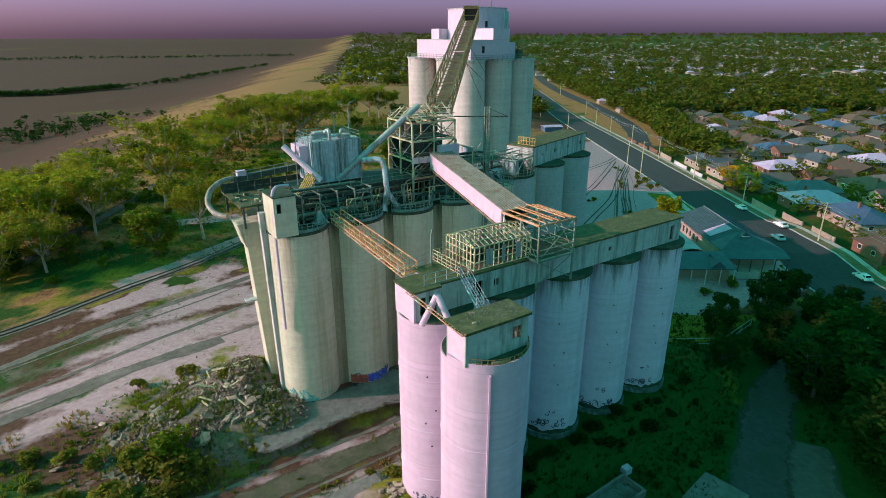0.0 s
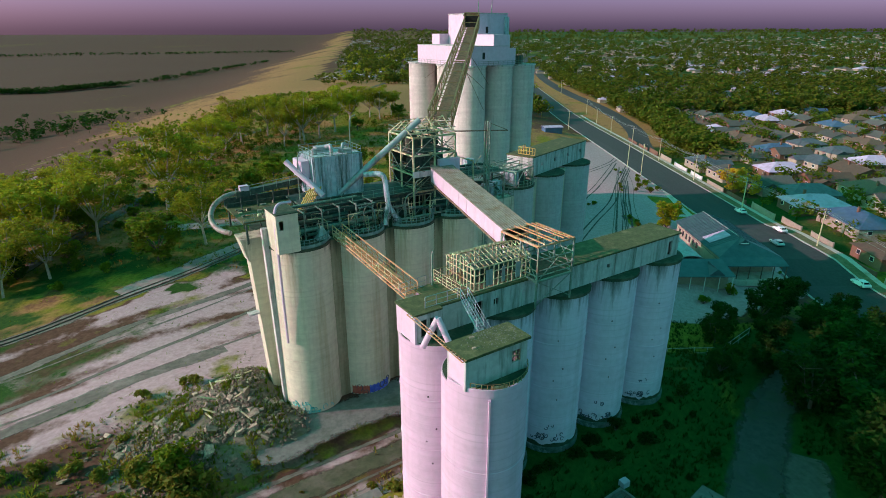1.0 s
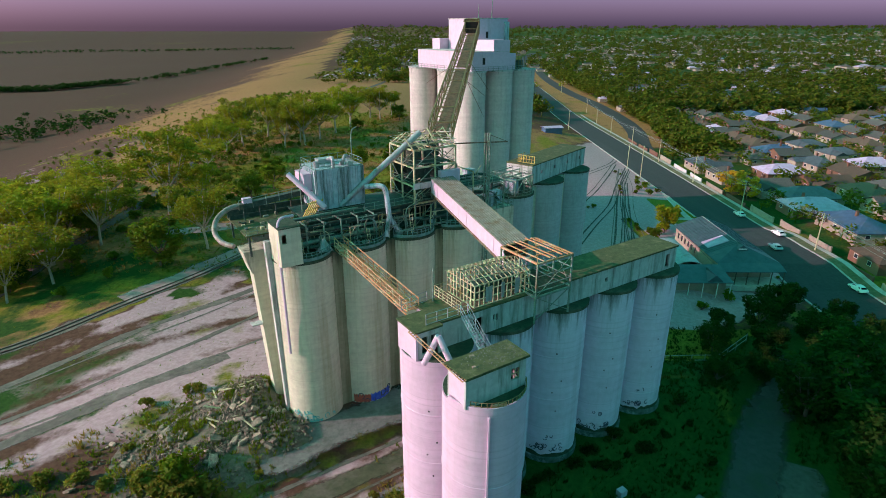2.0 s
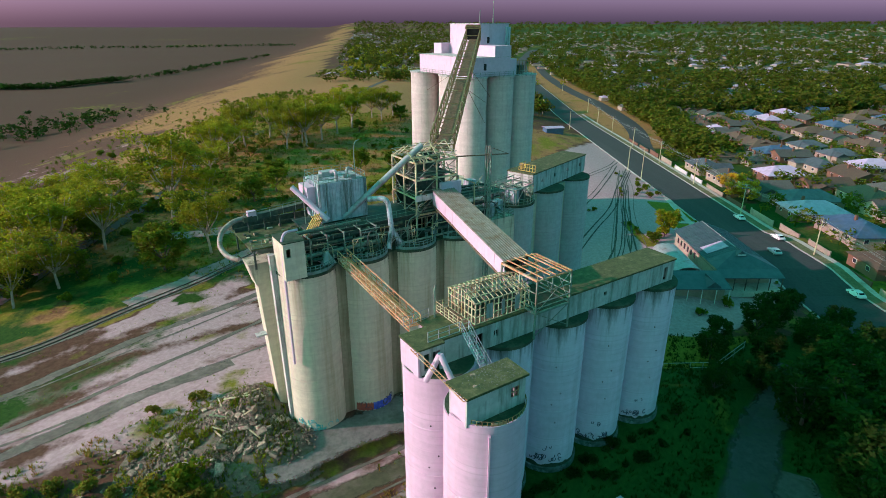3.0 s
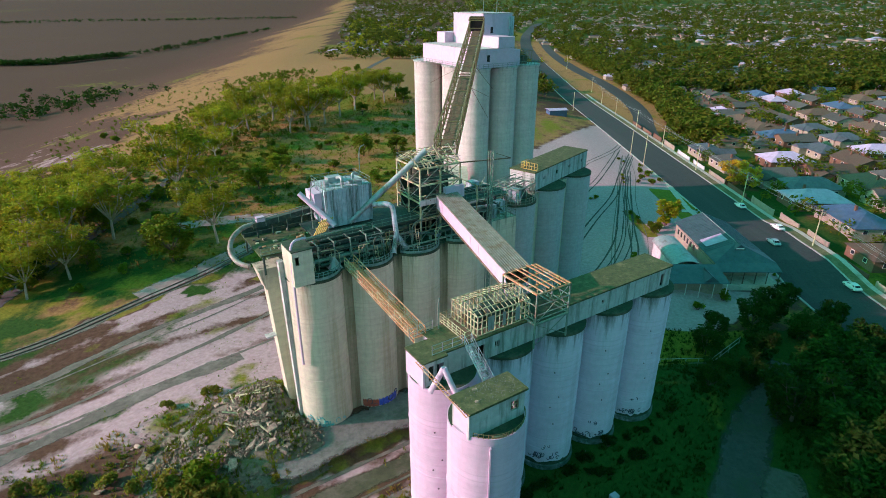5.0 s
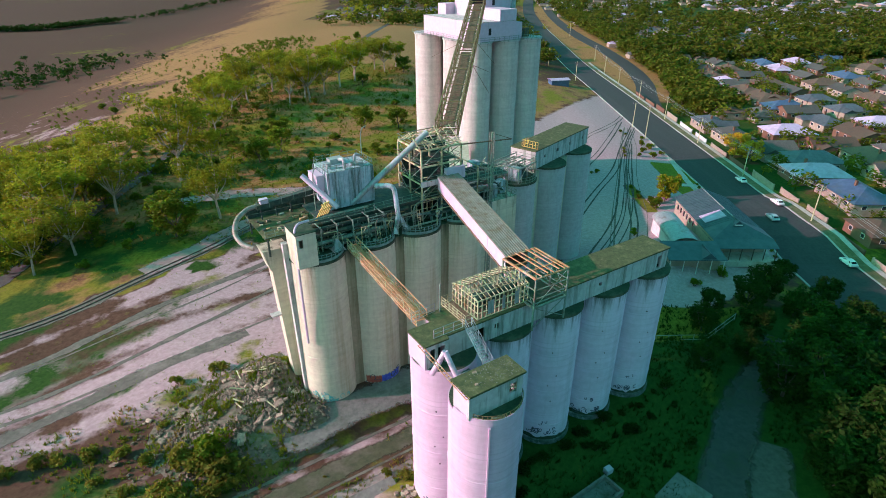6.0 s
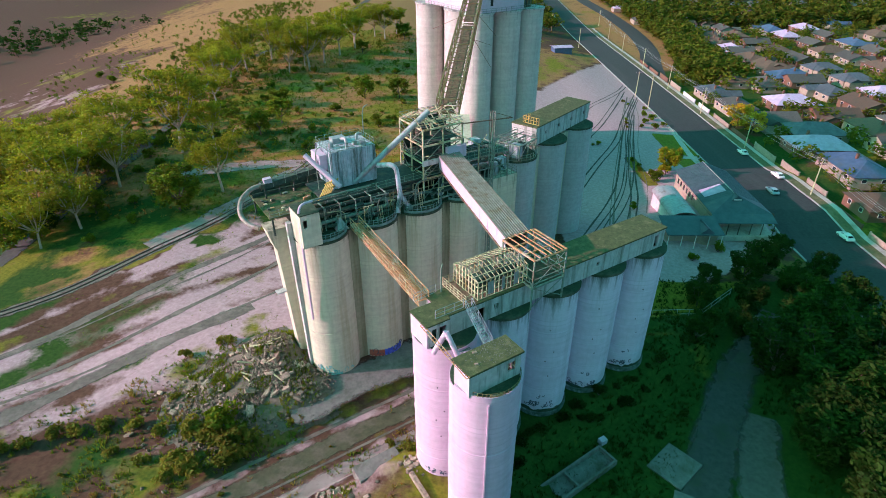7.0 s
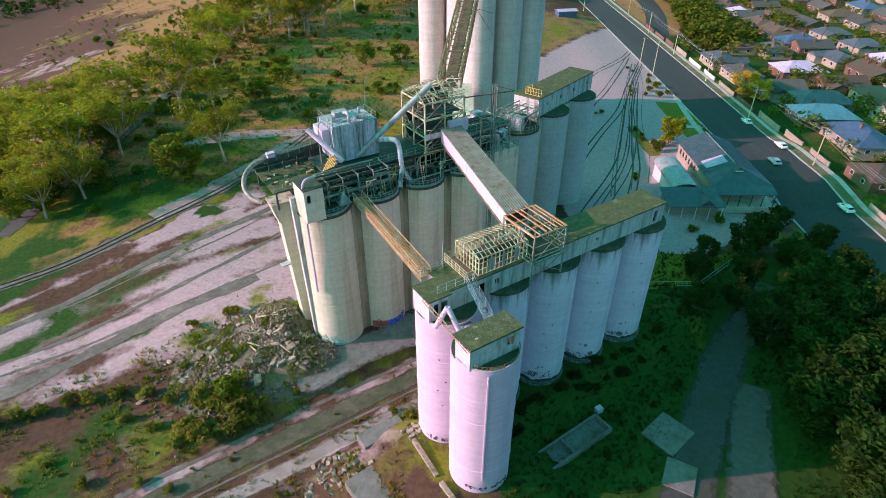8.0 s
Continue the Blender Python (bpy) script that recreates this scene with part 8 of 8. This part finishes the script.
def roof_mesh(bm, x0, x1, y0, y1, z, rise, hip, over=0.5, thick=0.16):
    """A hipped or gabled roof whose ridge runs along x."""
    x0, x1, y0, y1 = x0 - over, x1 + over, y0 - over, y1 + over
    ym, in_ = (y0 + y1) / 2, (y1 - y0) / 2 * (0.95 if hip else 0.0)
    for dz, flip in ((0.0, False), (-thick, True)):
        a, b, c, d = (x0, y0, z + dz), (x1, y0, z + dz), (x1, y1, z + dz), (x0, y1, z + dz)
        r, s = (x0 + in_, ym, z + rise + dz), (x1 - in_, ym, z + rise + dz)
        fs = [(a, b, s, r), (c, d, r, s)]
        if hip:
            fs += [(b, c, s), (d, a, r)]
        for f in fs:
            quad(bm, *(f[::-1] if flip else f))
    ring = [(x0, y0), (x1, y0), (x1, y1), (x0, y1)]
    for i in range(4):
        (p, q), (u, v) = ring[i], ring[(i + 1) % 4]
        if hip or i in (0, 2):
            quad(bm, (p, q, z - thick), (u, v, z - thick), (u, v, z), (p, q, z))
    if not hip:
        for xx in (x0, x1):
            quad(bm, (xx, y0, z - thick), (xx, ym, z + rise - thick), (xx, ym, z + rise), (xx, y0, z))
            quad(bm, (xx, y1, z - thick), (xx, ym, z + rise - thick), (xx, ym, z + rise), (xx, y1, z))


def house(seed, w, d, roof_mat, wall_mat, label, hip=True, wing=True, name="house"):
    rnd = random.Random(seed)
    t = thing(name, pose(0, 0, -400), label, "house", "suburban houses")
    h = 2.7
    bm = bmesh.new()
    box(bm, -w / 2, w / 2, -d / 2, d / 2, -1.2, h)
    if not hip:
        for x in (-w / 2, w / 2 - 0.2):
            hexa(bm, [(x, -d / 2, h), (x + 0.2, -d / 2, h), (x + 0.2, d / 2, h), (x, d / 2, h)], [(x, -0.05, h + d * 0.2), (x + 0.2, -0.05, h + d * 0.2), (x + 0.2, 0.05, h + d * 0.2), (x, 0.05, h + d * 0.2)])
    if wing:
        box(bm, -w / 2 + 0.5, -w / 2 + 6.0, -d / 2 - 3.4, -d / 2 - 0.004, -1.2, h)
    part("wall", bm, wall_mat, t)
    bm = bmesh.new()
    roof_mesh(bm, -w / 2, w / 2, -d / 2, d / 2, h, d * 0.23, hip)
    rf = part("roof", bm, roof_mat, t)
    if wing:
        bm = bmesh.new()
        x0, x1, y0, y1, rise = -w / 2 + 0.1, -w / 2 + 6.4, -d / 2 - 3.8, 0.0, 1.55
        xm = (x0 + x1) / 2
        quad(bm, (x0, y0, h), (xm, y0, h + rise), (xm, y1, h + rise), (x0, y1, h))
        quad(bm, (xm, y0, h + rise), (x1, y0, h), (x1, y1, h), (xm, y1, h + rise))
        quad(bm, (x0, y0 + 0.3, h - 0.1), (x1, y0 + 0.3, h - 0.1), (xm, y0 + 0.3, h + rise - 0.06))
        part("wing_roof", bm, roof_mat, t)
    bm = bmesh.new()
    cx = rnd.uniform(-w / 4, w / 4)
    box(bm, cx, cx + 0.7, 1.0, 1.6, h + 0.8, h + d * 0.23 + 0.9)
    part("chimney", bm, WALLS[0], rf)
    for y, sgn in ((-d / 2, -1), (d / 2, 1)):
        for k in range(3):
            x = -w / 2 + w * (k + 0.6) / 3.2
            if wing and sgn < 0 and x < -w / 2 + 6.2:
                continue
            bm = bmesh.new()
            box(bm, x - 0.8, x + 0.8, min(y, y + sgn * 0.07), max(y, y + sgn * 0.07), 0.85, 2.1)
            wd = part("window", bm, M_FRAMEW, t)
            bm = bmesh.new()
            box(bm, x - 0.7, x + 0.7, min(y + sgn * 0.07, y + sgn * 0.085), max(y + sgn * 0.07, y + sgn * 0.085), 0.95, 2.0)
            part("pane", bm, M_GLASS, wd)
    for x, sgn in ((-w / 2, -1), (w / 2, 1)):
        for y in (-d / 5, d / 4):
            bm = bmesh.new()
            box(bm, min(x, x + sgn * 0.07), max(x, x + sgn * 0.07), y - 0.7, y + 0.7, 0.85, 2.1)
            wd = part("window", bm, M_FRAMEW, t)
            bm = bmesh.new()
            box(bm, min(x + sgn * 0.07, x + sgn * 0.085), max(x + sgn * 0.07, x + sgn * 0.085), y - 0.6, y + 0.6, 0.95, 2.0)
            part("pane", bm, M_GLASS, wd)
    return t


HOUSE_LABELS = ("low house with hipped grey metal roof", "low house with wide pale metal roof", "brick house with hipped brown tile roof", "low house with dark grey tile roof", "house with slate blue metal roof")
PROTOS = []
for k in range(10):
    PROTOS.append(house(200 + k, (15, 17, 16, 14, 18)[k % 5], (10.5, 12, 11, 10.5, 12)[k % 5], ROOFS[(0, 1, 2, 3, 4, 3, 2, 2, 3, 0)[k]], WALLS[(1, 0, 0, 1, 1, 0, 1, 0, 1, 1)[k]], HOUSE_LABELS[(0, 1, 2, 3, 4, 3, 2, 2, 3, 0)[k]], hip=k % 3 != 2, wing=k % 2 == 0))
town_rnd = random.Random(12)


def put_house(k, x, y, rz):
    m = pose(x, y, ground_z(x, y) + 0.5, 0, 0, rz)
    copy_thing(PROTOS[k], m)


# front row facing the road, then the streets behind it
NEAR = [(0, 107, 236, 90), (3, 108, 217, 90), (8, 114, 199, 0), (9, 121, 186, 0), (1, 114.5, 169, 0), (4, 113, 147, 90), (7, 109, 126, 0), (2, 107, 106, 90), (5, 106, 88, 90), (3, 106, 66, 90), (1, 132, 222, 0), (3, 136, 252, 90), (2, 138, 204, 0), (6, 142, 186, 90), (8, 137, 165, 0), (5, 136, 146, 90), (2, 134, 126, 0), (5, 130, 107, 90), (9, 131, 88, 0)]
for k, x, y, rz in NEAR:
    put_house(k, x + 3.5, y + (4 if y < 176 else 1), rz + town_rnd.uniform(-3, 3))
HOUSE_SPOTS = []
for row, x in enumerate((160, 184, 214, 238, 268, 292, 322)):
    y = 95 + town_rnd.uniform(0, 10)
    while y < 430:
        if not (row > 2 and town_rnd.random() < 0.18) and x < y * 0.95 + 55:
            HOUSE_SPOTS.append((x + town_rnd.uniform(-2, 2), y))
        y += town_rnd.uniform(19, 27)
for y in (262, 283, 305, 330, 352, 376, 398):
    HOUSE_SPOTS += [(114 + 0.05 * y, y)] * (y < 290) + [(150 + 0.03 * y, y + 5)]
for x, y in HOUSE_SPOTS:
    put_house(town_rnd.choice((0, 1, 2, 3, 4, 5, 6, 7, 8, 5, 6, 7, 8)), x, y, town_rnd.choice((0, 90, 90, 180, 270)) + town_rnd.uniform(-4, 4))

# garden walls and fences along the footpath
y = 60.0
while y < 300:
    ln = town_rnd.uniform(9, 14)
    kind = town_rnd.random()
    bm = bmesh.new()
    hgt = 1.0 if kind < 0.6 else 1.6
    box(bm, -0.12, 0.12, 0, ln, -0.8, hgt)
    box(bm, -0.18, 0.18, -0.15, 0.25, -0.8, hgt + 0.15)
    box(bm, -0.18, 0.18, ln - 0.25, ln + 0.15, -0.8, hgt + 0.15)
    solid("garden_wall", bm, WALLS[2] if 205 < y < 240 else town_rnd.choice(WALLS[:2]), "low rendered garden wall beside the footpath", "wall", pose(100.4, y, road_z(y) + 0.1), "garden walls")
    y += ln + town_rnd.uniform(3, 5)

# long shed beside the works
shed = thing("shed", pose(65.4, 123.0, ground_z(65, 123)), "long shed with teal metal roof and pale window wall", "shed")
SW, S0, S1, SR = 6.7, -14.2, 13.6, -5.6              # half width, front, back, where the ridge ends
bm = bmesh.new()
wall_y(bm, -10.0, 13.0, -6.2, -5.95, -1.0, 4.0, [(0.6 + 2.0 * k, 1.6 + 2.0 * k, 1.3, 2.7) for k in range(6)])
part("side_wall", bm, WALLS[1], shed)
bm = bmesh.new()
wall_y(bm, -10.0, 13.0, 5.95, 6.2, -1.0, 4.0)
part("side_wall", bm, WALLS[2], shed)
for y in (-10.0, 12.75):
    bm = bmesh.new()
    box(bm, -5.945, 5.945, y, y + 0.25, -1.0, 4.0)
    if y > 0:
        hexa(bm, [(-5.945, y, 4.0), (5.945, y, 4.0), (5.945, y + 0.25, 4.0), (-5.945, y + 0.25, 4.0)], [(-0.1, y, 6.1), (0.1, y, 6.1), (0.1, y + 0.25, 6.1), (-0.1, y + 0.25, 6.1)])
    part("end_wall", bm, WALLS[1], shed)
bm = bmesh.new()
for z in (0.0, -0.12):
    for s in (-1, 1):
        quad(bm, (0, SR, 6.4 + z), (s * SW, S0 + 3.0, 3.9 + z), (s * SW, S1, 3.9 + z), (0, S1, 6.4 + z))
    quad(bm, (0, SR, 6.4 + z), (-SW, S0 + 3.0, 3.9 + z), (-SW, S0, 3.1 + z), (SW, S0, 3.1 + z), (SW, S0 + 3.0, 3.9 + z))
quad(bm, (-SW, S0, 2.98), (SW, S0, 2.98), (SW, S0, 3.1), (-SW, S0, 3.1))
for s in (-1, 1):
    quad(bm, (s * SW, S0, 2.98), (s * SW, S1, 3.78), (s * SW, S1, 3.9), (s * SW, S0, 3.1))
rf = part("roof", bm, M_TEALROOF, shed, "teal corrugated roof")
bm = bmesh.new()
for s in (-1, 1):
    for k in range(25):
        y = SR + 0.1 + k * 0.765
        beam(bm, (0, y, 6.43), (s * SW, y, 3.93), 0.05)
tagged(part("corrugation", bm, M_TEALROOF, rf), kind="stuff")
bm = bmesh.new()
hexa(bm, [(-5.6, -3.6, 4.40), (-1.0, -3.6, 6.12), (-1.0, 0.2, 6.12), (-5.6, 0.2, 4.40)], [(-5.6, -3.6, 4.46), (-1.0, -3.6, 6.18), (-1.0, 0.2, 6.18), (-5.6, 0.2, 4.46)])
part("roof_patch", bm, ROOFS[1], rf, "pale rectangle on the roof slope")
bm = bmesh.new()
beam(bm, (0, SR, 6.46), (0, S1, 6.46), 0.22, 0.08)
part("ridge_cap", bm, M_GALV, rf)
for k in range(6):
    y = 0.6 + 2.0 * k
    bm = bmesh.new()
    box(bm, -6.12, -6.06, y, y + 1.0, 1.3, 2.7)
    part("window_pane", bm, M_GLASS, shed, "dark window pane")
for x in (-6.4, -3.8, -1.3, 1.3, 3.8, 6.4):
    bm = bmesh.new()
    beam(bm, (x, S0 + 0.25, -0.6), (x, S0 + 0.25, 3.0), 0.16)
    part("verandah_post", bm, M_BARKDARK, shed)
bm = bmesh.new()
box(bm, -SW, SW, S0 - 0.4, -10.01, -1.2, 0.08)
part("verandah_floor", bm, M_FOOTPATH, shed)
bm = bmesh.new()
hexa(bm, [(-1.3, -7.8, 5.5), (1.3, -7.8, 5.5), (0.1, -4.8, 6.2), (-0.1, -4.8, 6.2)], [(-0.05, -7.8, 6.7), (0.05, -7.8, 6.7), (0.05, -4.8, 6.7), (-0.05, -4.8, 6.7)])
part("gablet", bm, M_TEALROOF, rf)
bm = bmesh.new()
box(bm, -0.9, 0.9, -7.86, -7.8, 5.65, 5.9)
part("gablet_vent", bm, M_FRAMEW, rf)

# barrel-roofed annexe and the low porch before it
ann = thing("annexe", pose(52.6, 119.0, ground_z(52, 119)), "small annexe with curved pale metal roof", "shed")
bm = bmesh.new()
box(bm, -2.7, 2.7, -7.5, 6.5, -1.0, 2.6)
part("wall", bm, WALLS[2], ann)
bm = bmesh.new()
arch = [(3.0 * math.cos(radians(q)), 2.55 + 1.5 * math.sin(radians(q))) for q in range(0, 181, 15)]
for (xa, za), (xb, zb) in zip(arch, arch[1:]):
    hexa(bm, [(xb, -7.8, zb), (xa, -7.8, za), (xa, 6.8, za), (xb, 6.8, zb)], [(xb, -7.8, zb + 0.1), (xa, -7.8, za + 0.1), (xa, 6.8, za + 0.1), (xb, 6.8, zb + 0.1)])
bmesh.ops.remove_doubles(bm, verts=bm.verts, dist=0.001)
part("roof", bm, M_GALV, ann, "curved pale metal roof")
porch = thing("porch", pose(52.0, 106.0, ground_z(52, 106)), "low teal-roofed porch with a small gable", "porch")
bm = bmesh.new()
box(bm, -5.2, 6.0, -0.5, 3.9, -1.0, 2.6)
part("wall", bm, WALLS[1], porch)
bm = bmesh.new()
hexa(bm, [(-5.8, -2.6, 2.5), (6.4, -2.6, 2.5), (6.4, 4.4, 3.6), (-5.8, 4.4, 3.6)], [(-5.8, -2.6, 2.62), (6.4, -2.6, 2.62), (6.4, 4.4, 3.72), (-5.8, 4.4, 3.72)])
prf = part("roof", bm, M_TEALROOF, porch, "teal sheet roof")
bm = bmesh.new()
hexa(bm, [(1.2, -2.2, 2.7), (4.4, -2.2, 2.7), (2.9, 2.4, 3.4), (2.7, 2.4, 3.4)], [(2.75, -2.2, 4.0), (2.85, -2.2, 4.0), (2.85, 2.4, 4.0), (2.75, 2.4, 4.0)])
part("gablet", bm, M_TEALROOF, prf)
for x in (-5.4, -2.5, 0.4, 3.3, 6.0):
    bm = bmesh.new()
    beam(bm, (x, -2.4, -0.8), (x, -2.4, 2.5), 0.13)
    part("post", bm, M_FRAMEW, porch)
# low blue shed beyond the tower
yd = thing("shed", pose(60, 318, ground_z(60, 318), 0, 0, 12), "small low shed with blue metal wall", "shed")
bm = bmesh.new()
box(bm, -5, 5, -3, 3, -1, 3.0)
part("wall", bm, ROOFS[4], yd)
bm = bmesh.new()
roof_mesh(bm, -5, 5, -3, 3, 3.0, 0.7, False)
part("roof", bm, ROOFS[1], yd)

# ---- distant town and woods ----
far_rnd = random.Random(31)


def far_ok(x, y):
    return x > crest(y) + 25 and not (y < 900 and 90 < x < 138) and not (66 < x - (0 if y < 420 else 0.00012 * (y - 420) ** 2) < 104) and abs(math.atan2(x, y)) < 0.75


hv, hf, hm = [], [], []
for _ in range(3300):
    y = 430 + 2700 * far_rnd.random() ** 1.5
    x = far_rnd.uniform(-0.22 * y, 0.85 * y)
    if not far_ok(x, y) or (x < 60 and y < 640) or noise.noise(Vector((x / 130, y / 130, 2.0))) > 0.35:
        continue
    w, d, h, rise = far_rnd.uniform(5, 8), far_rnd.uniform(4, 5.5), 2.8, far_rnd.uniform(1.3, 2.2)
    ca, sa = (1, 0) if far_rnd.random() < 0.5 else (0, 1)
    z = ground_z(x, y)
    i = len(hv)
    P = [(-w, -d, 0), (w, -d, 0), (w, d, 0), (-w, d, 0), (-w, -d, h), (w, -d, h), (w, d, h), (-w, d, h), (-w * 0.45, 0, h + rise), (w * 0.45, 0, h + rise)]
    hv += [(x + p * ca - q * sa, y + p * sa + q * ca, z + r) for p, q, r in P]
    F = [(0, 1, 5, 4), (1, 2, 6, 5), (2, 3, 7, 6), (3, 0, 4, 7)]
    R = [(4, 5, 9, 8), (6, 7, 8, 9), (5, 6, 9), (7, 4, 8)]
    k = far_rnd.choice((0, 0, 1, 2, 2, 3, 3, 3, 2, 3, 3))
    for f in F:
        hf.append(tuple(i + v for v in f))
        hm.append(5)
    for f in R:
        hf.append(tuple(i + v for v in f))
        hm.append(k)
me = bpy.data.meshes.new("distant_houses")
me.from_pydata(hv, [], hf)
for mt in ROOFS + [WALLS[1]]:
    me.materials.append(mt)
me.polygons.foreach_set("material_index", hm)
tagged(new("distant_houses", me), "many low distant suburban houses among trees", "houses", kind="stuff")


def far_woods(name, spots, leaf, label, quads=26, leaf_size=0.21):
    v, f = [], []
    for x, y, s in spots:
        z = ground_z(x, y)
        for k in range(3):
            leaf_cloud(v, f, far_rnd, Vector((x + far_rnd.uniform(-.4, .4) * s, y + far_rnd.uniform(-.4, .4) * s, z + s * far_rnd.uniform(0.35, 0.8))), s * 0.42, quads // 3, s * leaf_size, 0.8)
        i = len(v)
        v += [Vector((x - 0.2, y, z - 0.5)), Vector((x + 0.2, y, z - 0.5)), Vector((x + 0.1, y, z + s * 0.6)), Vector((x - 0.1, y, z + s * 0.6))]
        f.append((i, i + 1, i + 2, i + 3))
    me = bpy.data.meshes.new(name)
    me.from_pydata([tuple(p) for p in v], [], f)
    me.materials.append(leaf)
    return tagged(new(name, me), label, "woods", kind="stuff")


spots = []
for _ in range(8600):                                # gardens and streets of the far town
    y = 420 + 4000 * far_rnd.random() ** 1.7
    x = far_rnd.uniform(-0.22 * y, 0.85 * y)
    if far_ok(x, y) and not (x < 55 and y < 560) and noise.noise(Vector((x / 260, y / 110, 6.0))) < 0.22:
        spots.append((x, y, far_rnd.uniform(6, 12) * (1 + y / 4000)))
far_woods("distant_trees", spots, M_LEAF, "green trees scattered through the distant town", 42, 0.16)
spots = []
for _ in range(1900):                                 # trees between the near houses
    x, y = far_rnd.uniform(102, 345), far_rnd.uniform(60, 440)
    if min(math.hypot(x - hx_, y - hy_) for hx_, hy_ in [(a + 3.5, b + 3) for _, a, b, _ in NEAR] + HOUSE_SPOTS) > 8.5 and x < y * 0.95 + 60 and (y < 285 or x > 140) and math.hypot(x - 104, y - 193) > 9:
        spots.append((x, y, far_rnd.choice((2.0, 2.6, 3.4, 4.4, 5.5, 7.0))))
far_woods("garden_trees", spots, M_LEAF, "garden trees and hedges between the houses", 96, 0.12)
spots = []
for _ in range(900):                                 # wooded verges beside the road to the north
    y = far_rnd.uniform(258, 760)
    side_ = far_rnd.random()
    x = (20 * far_rnd.random() ** 1.5 + (136 if y > 400 else 116 + 20 * ss(270, 400, y)) + 0.02 * max(0, y - 560)) if side_ < 0.7 else far_rnd.uniform(38, 66)
    if y > 360 or side_ < 0.7:
        spots.append((x, y, far_rnd.uniform(6, 11)))
far_woods("roadside_trees", spots, M_LEAF, "thick row of roadside gum trees", 120, 0.12)
spots = []
for _ in range(260):                                 # plateau edge behind the tower
    y = far_rnd.uniform(570, 1500)
    spots.append((crest(y) + 40 + far_rnd.expovariate(1 / 90.0), y, far_rnd.uniform(5, 10)))
far_woods("plateau_trees", spots, M_GUM, "woods along the plateau edge", 40)
spots = []
for k in range(640):                                 # tree belts in the valley
    f = far_rnd.random()
    px, py = ((-760 + 400 * f, 790 + 90 * f) if f < 0.5 else (-560 + 200 * (f - 0.5), 835 + 330 * (f - 0.5)) if f < 0.75 else (-510 + 60 * (f - 0.75), 920 + 2900 * (f - 0.75)))
    spots.append((px + far_rnd.uniform(-8, 8), py + far_rnd.uniform(-10, 10), far_rnd.uniform(5, 9)))
for k in range(110):
    spots.append((far_rnd.gauss(-350, 42), far_rnd.gauss(490, 34), far_rnd.uniform(4, 9)))
for k in range(260):
    f = far_rnd.random()
    spots.append((-1700 + 1100 * f, 1900 + 500 * f + far_rnd.uniform(-25, 25), far_rnd.uniform(6, 11)))
far_woods("valley_trees", spots, M_DEEP, "dark tree belts across the valley fields", 26)
spots = list(FAR_SCRUB)
for k in range(700):                                 # scrub along the crest
    y = 165 + 300 * far_rnd.random() ** 1.3
    spots.append((crest(y) + far_rnd.gauss(-4, 20), y, far_rnd.uniform(1.4, 3.4)))
for k in range(260):                                 # and dotted down the dry slope
    y = far_rnd.uniform(185, 460)
    spots.append((crest(y) - far_rnd.uniform(0, 130), y, far_rnd.uniform(0.9, 2.4)))
far_woods("slope_scrub", spots, M_BUSH, "low green scrub dotted over the dry slope", 66, 0.15)
# the first of each kind served as a pattern
for ob in TEMPLATES + PROTOS:
    for o in (*ob.children_recursive, ob):
        bpy.data.objects.remove(o)
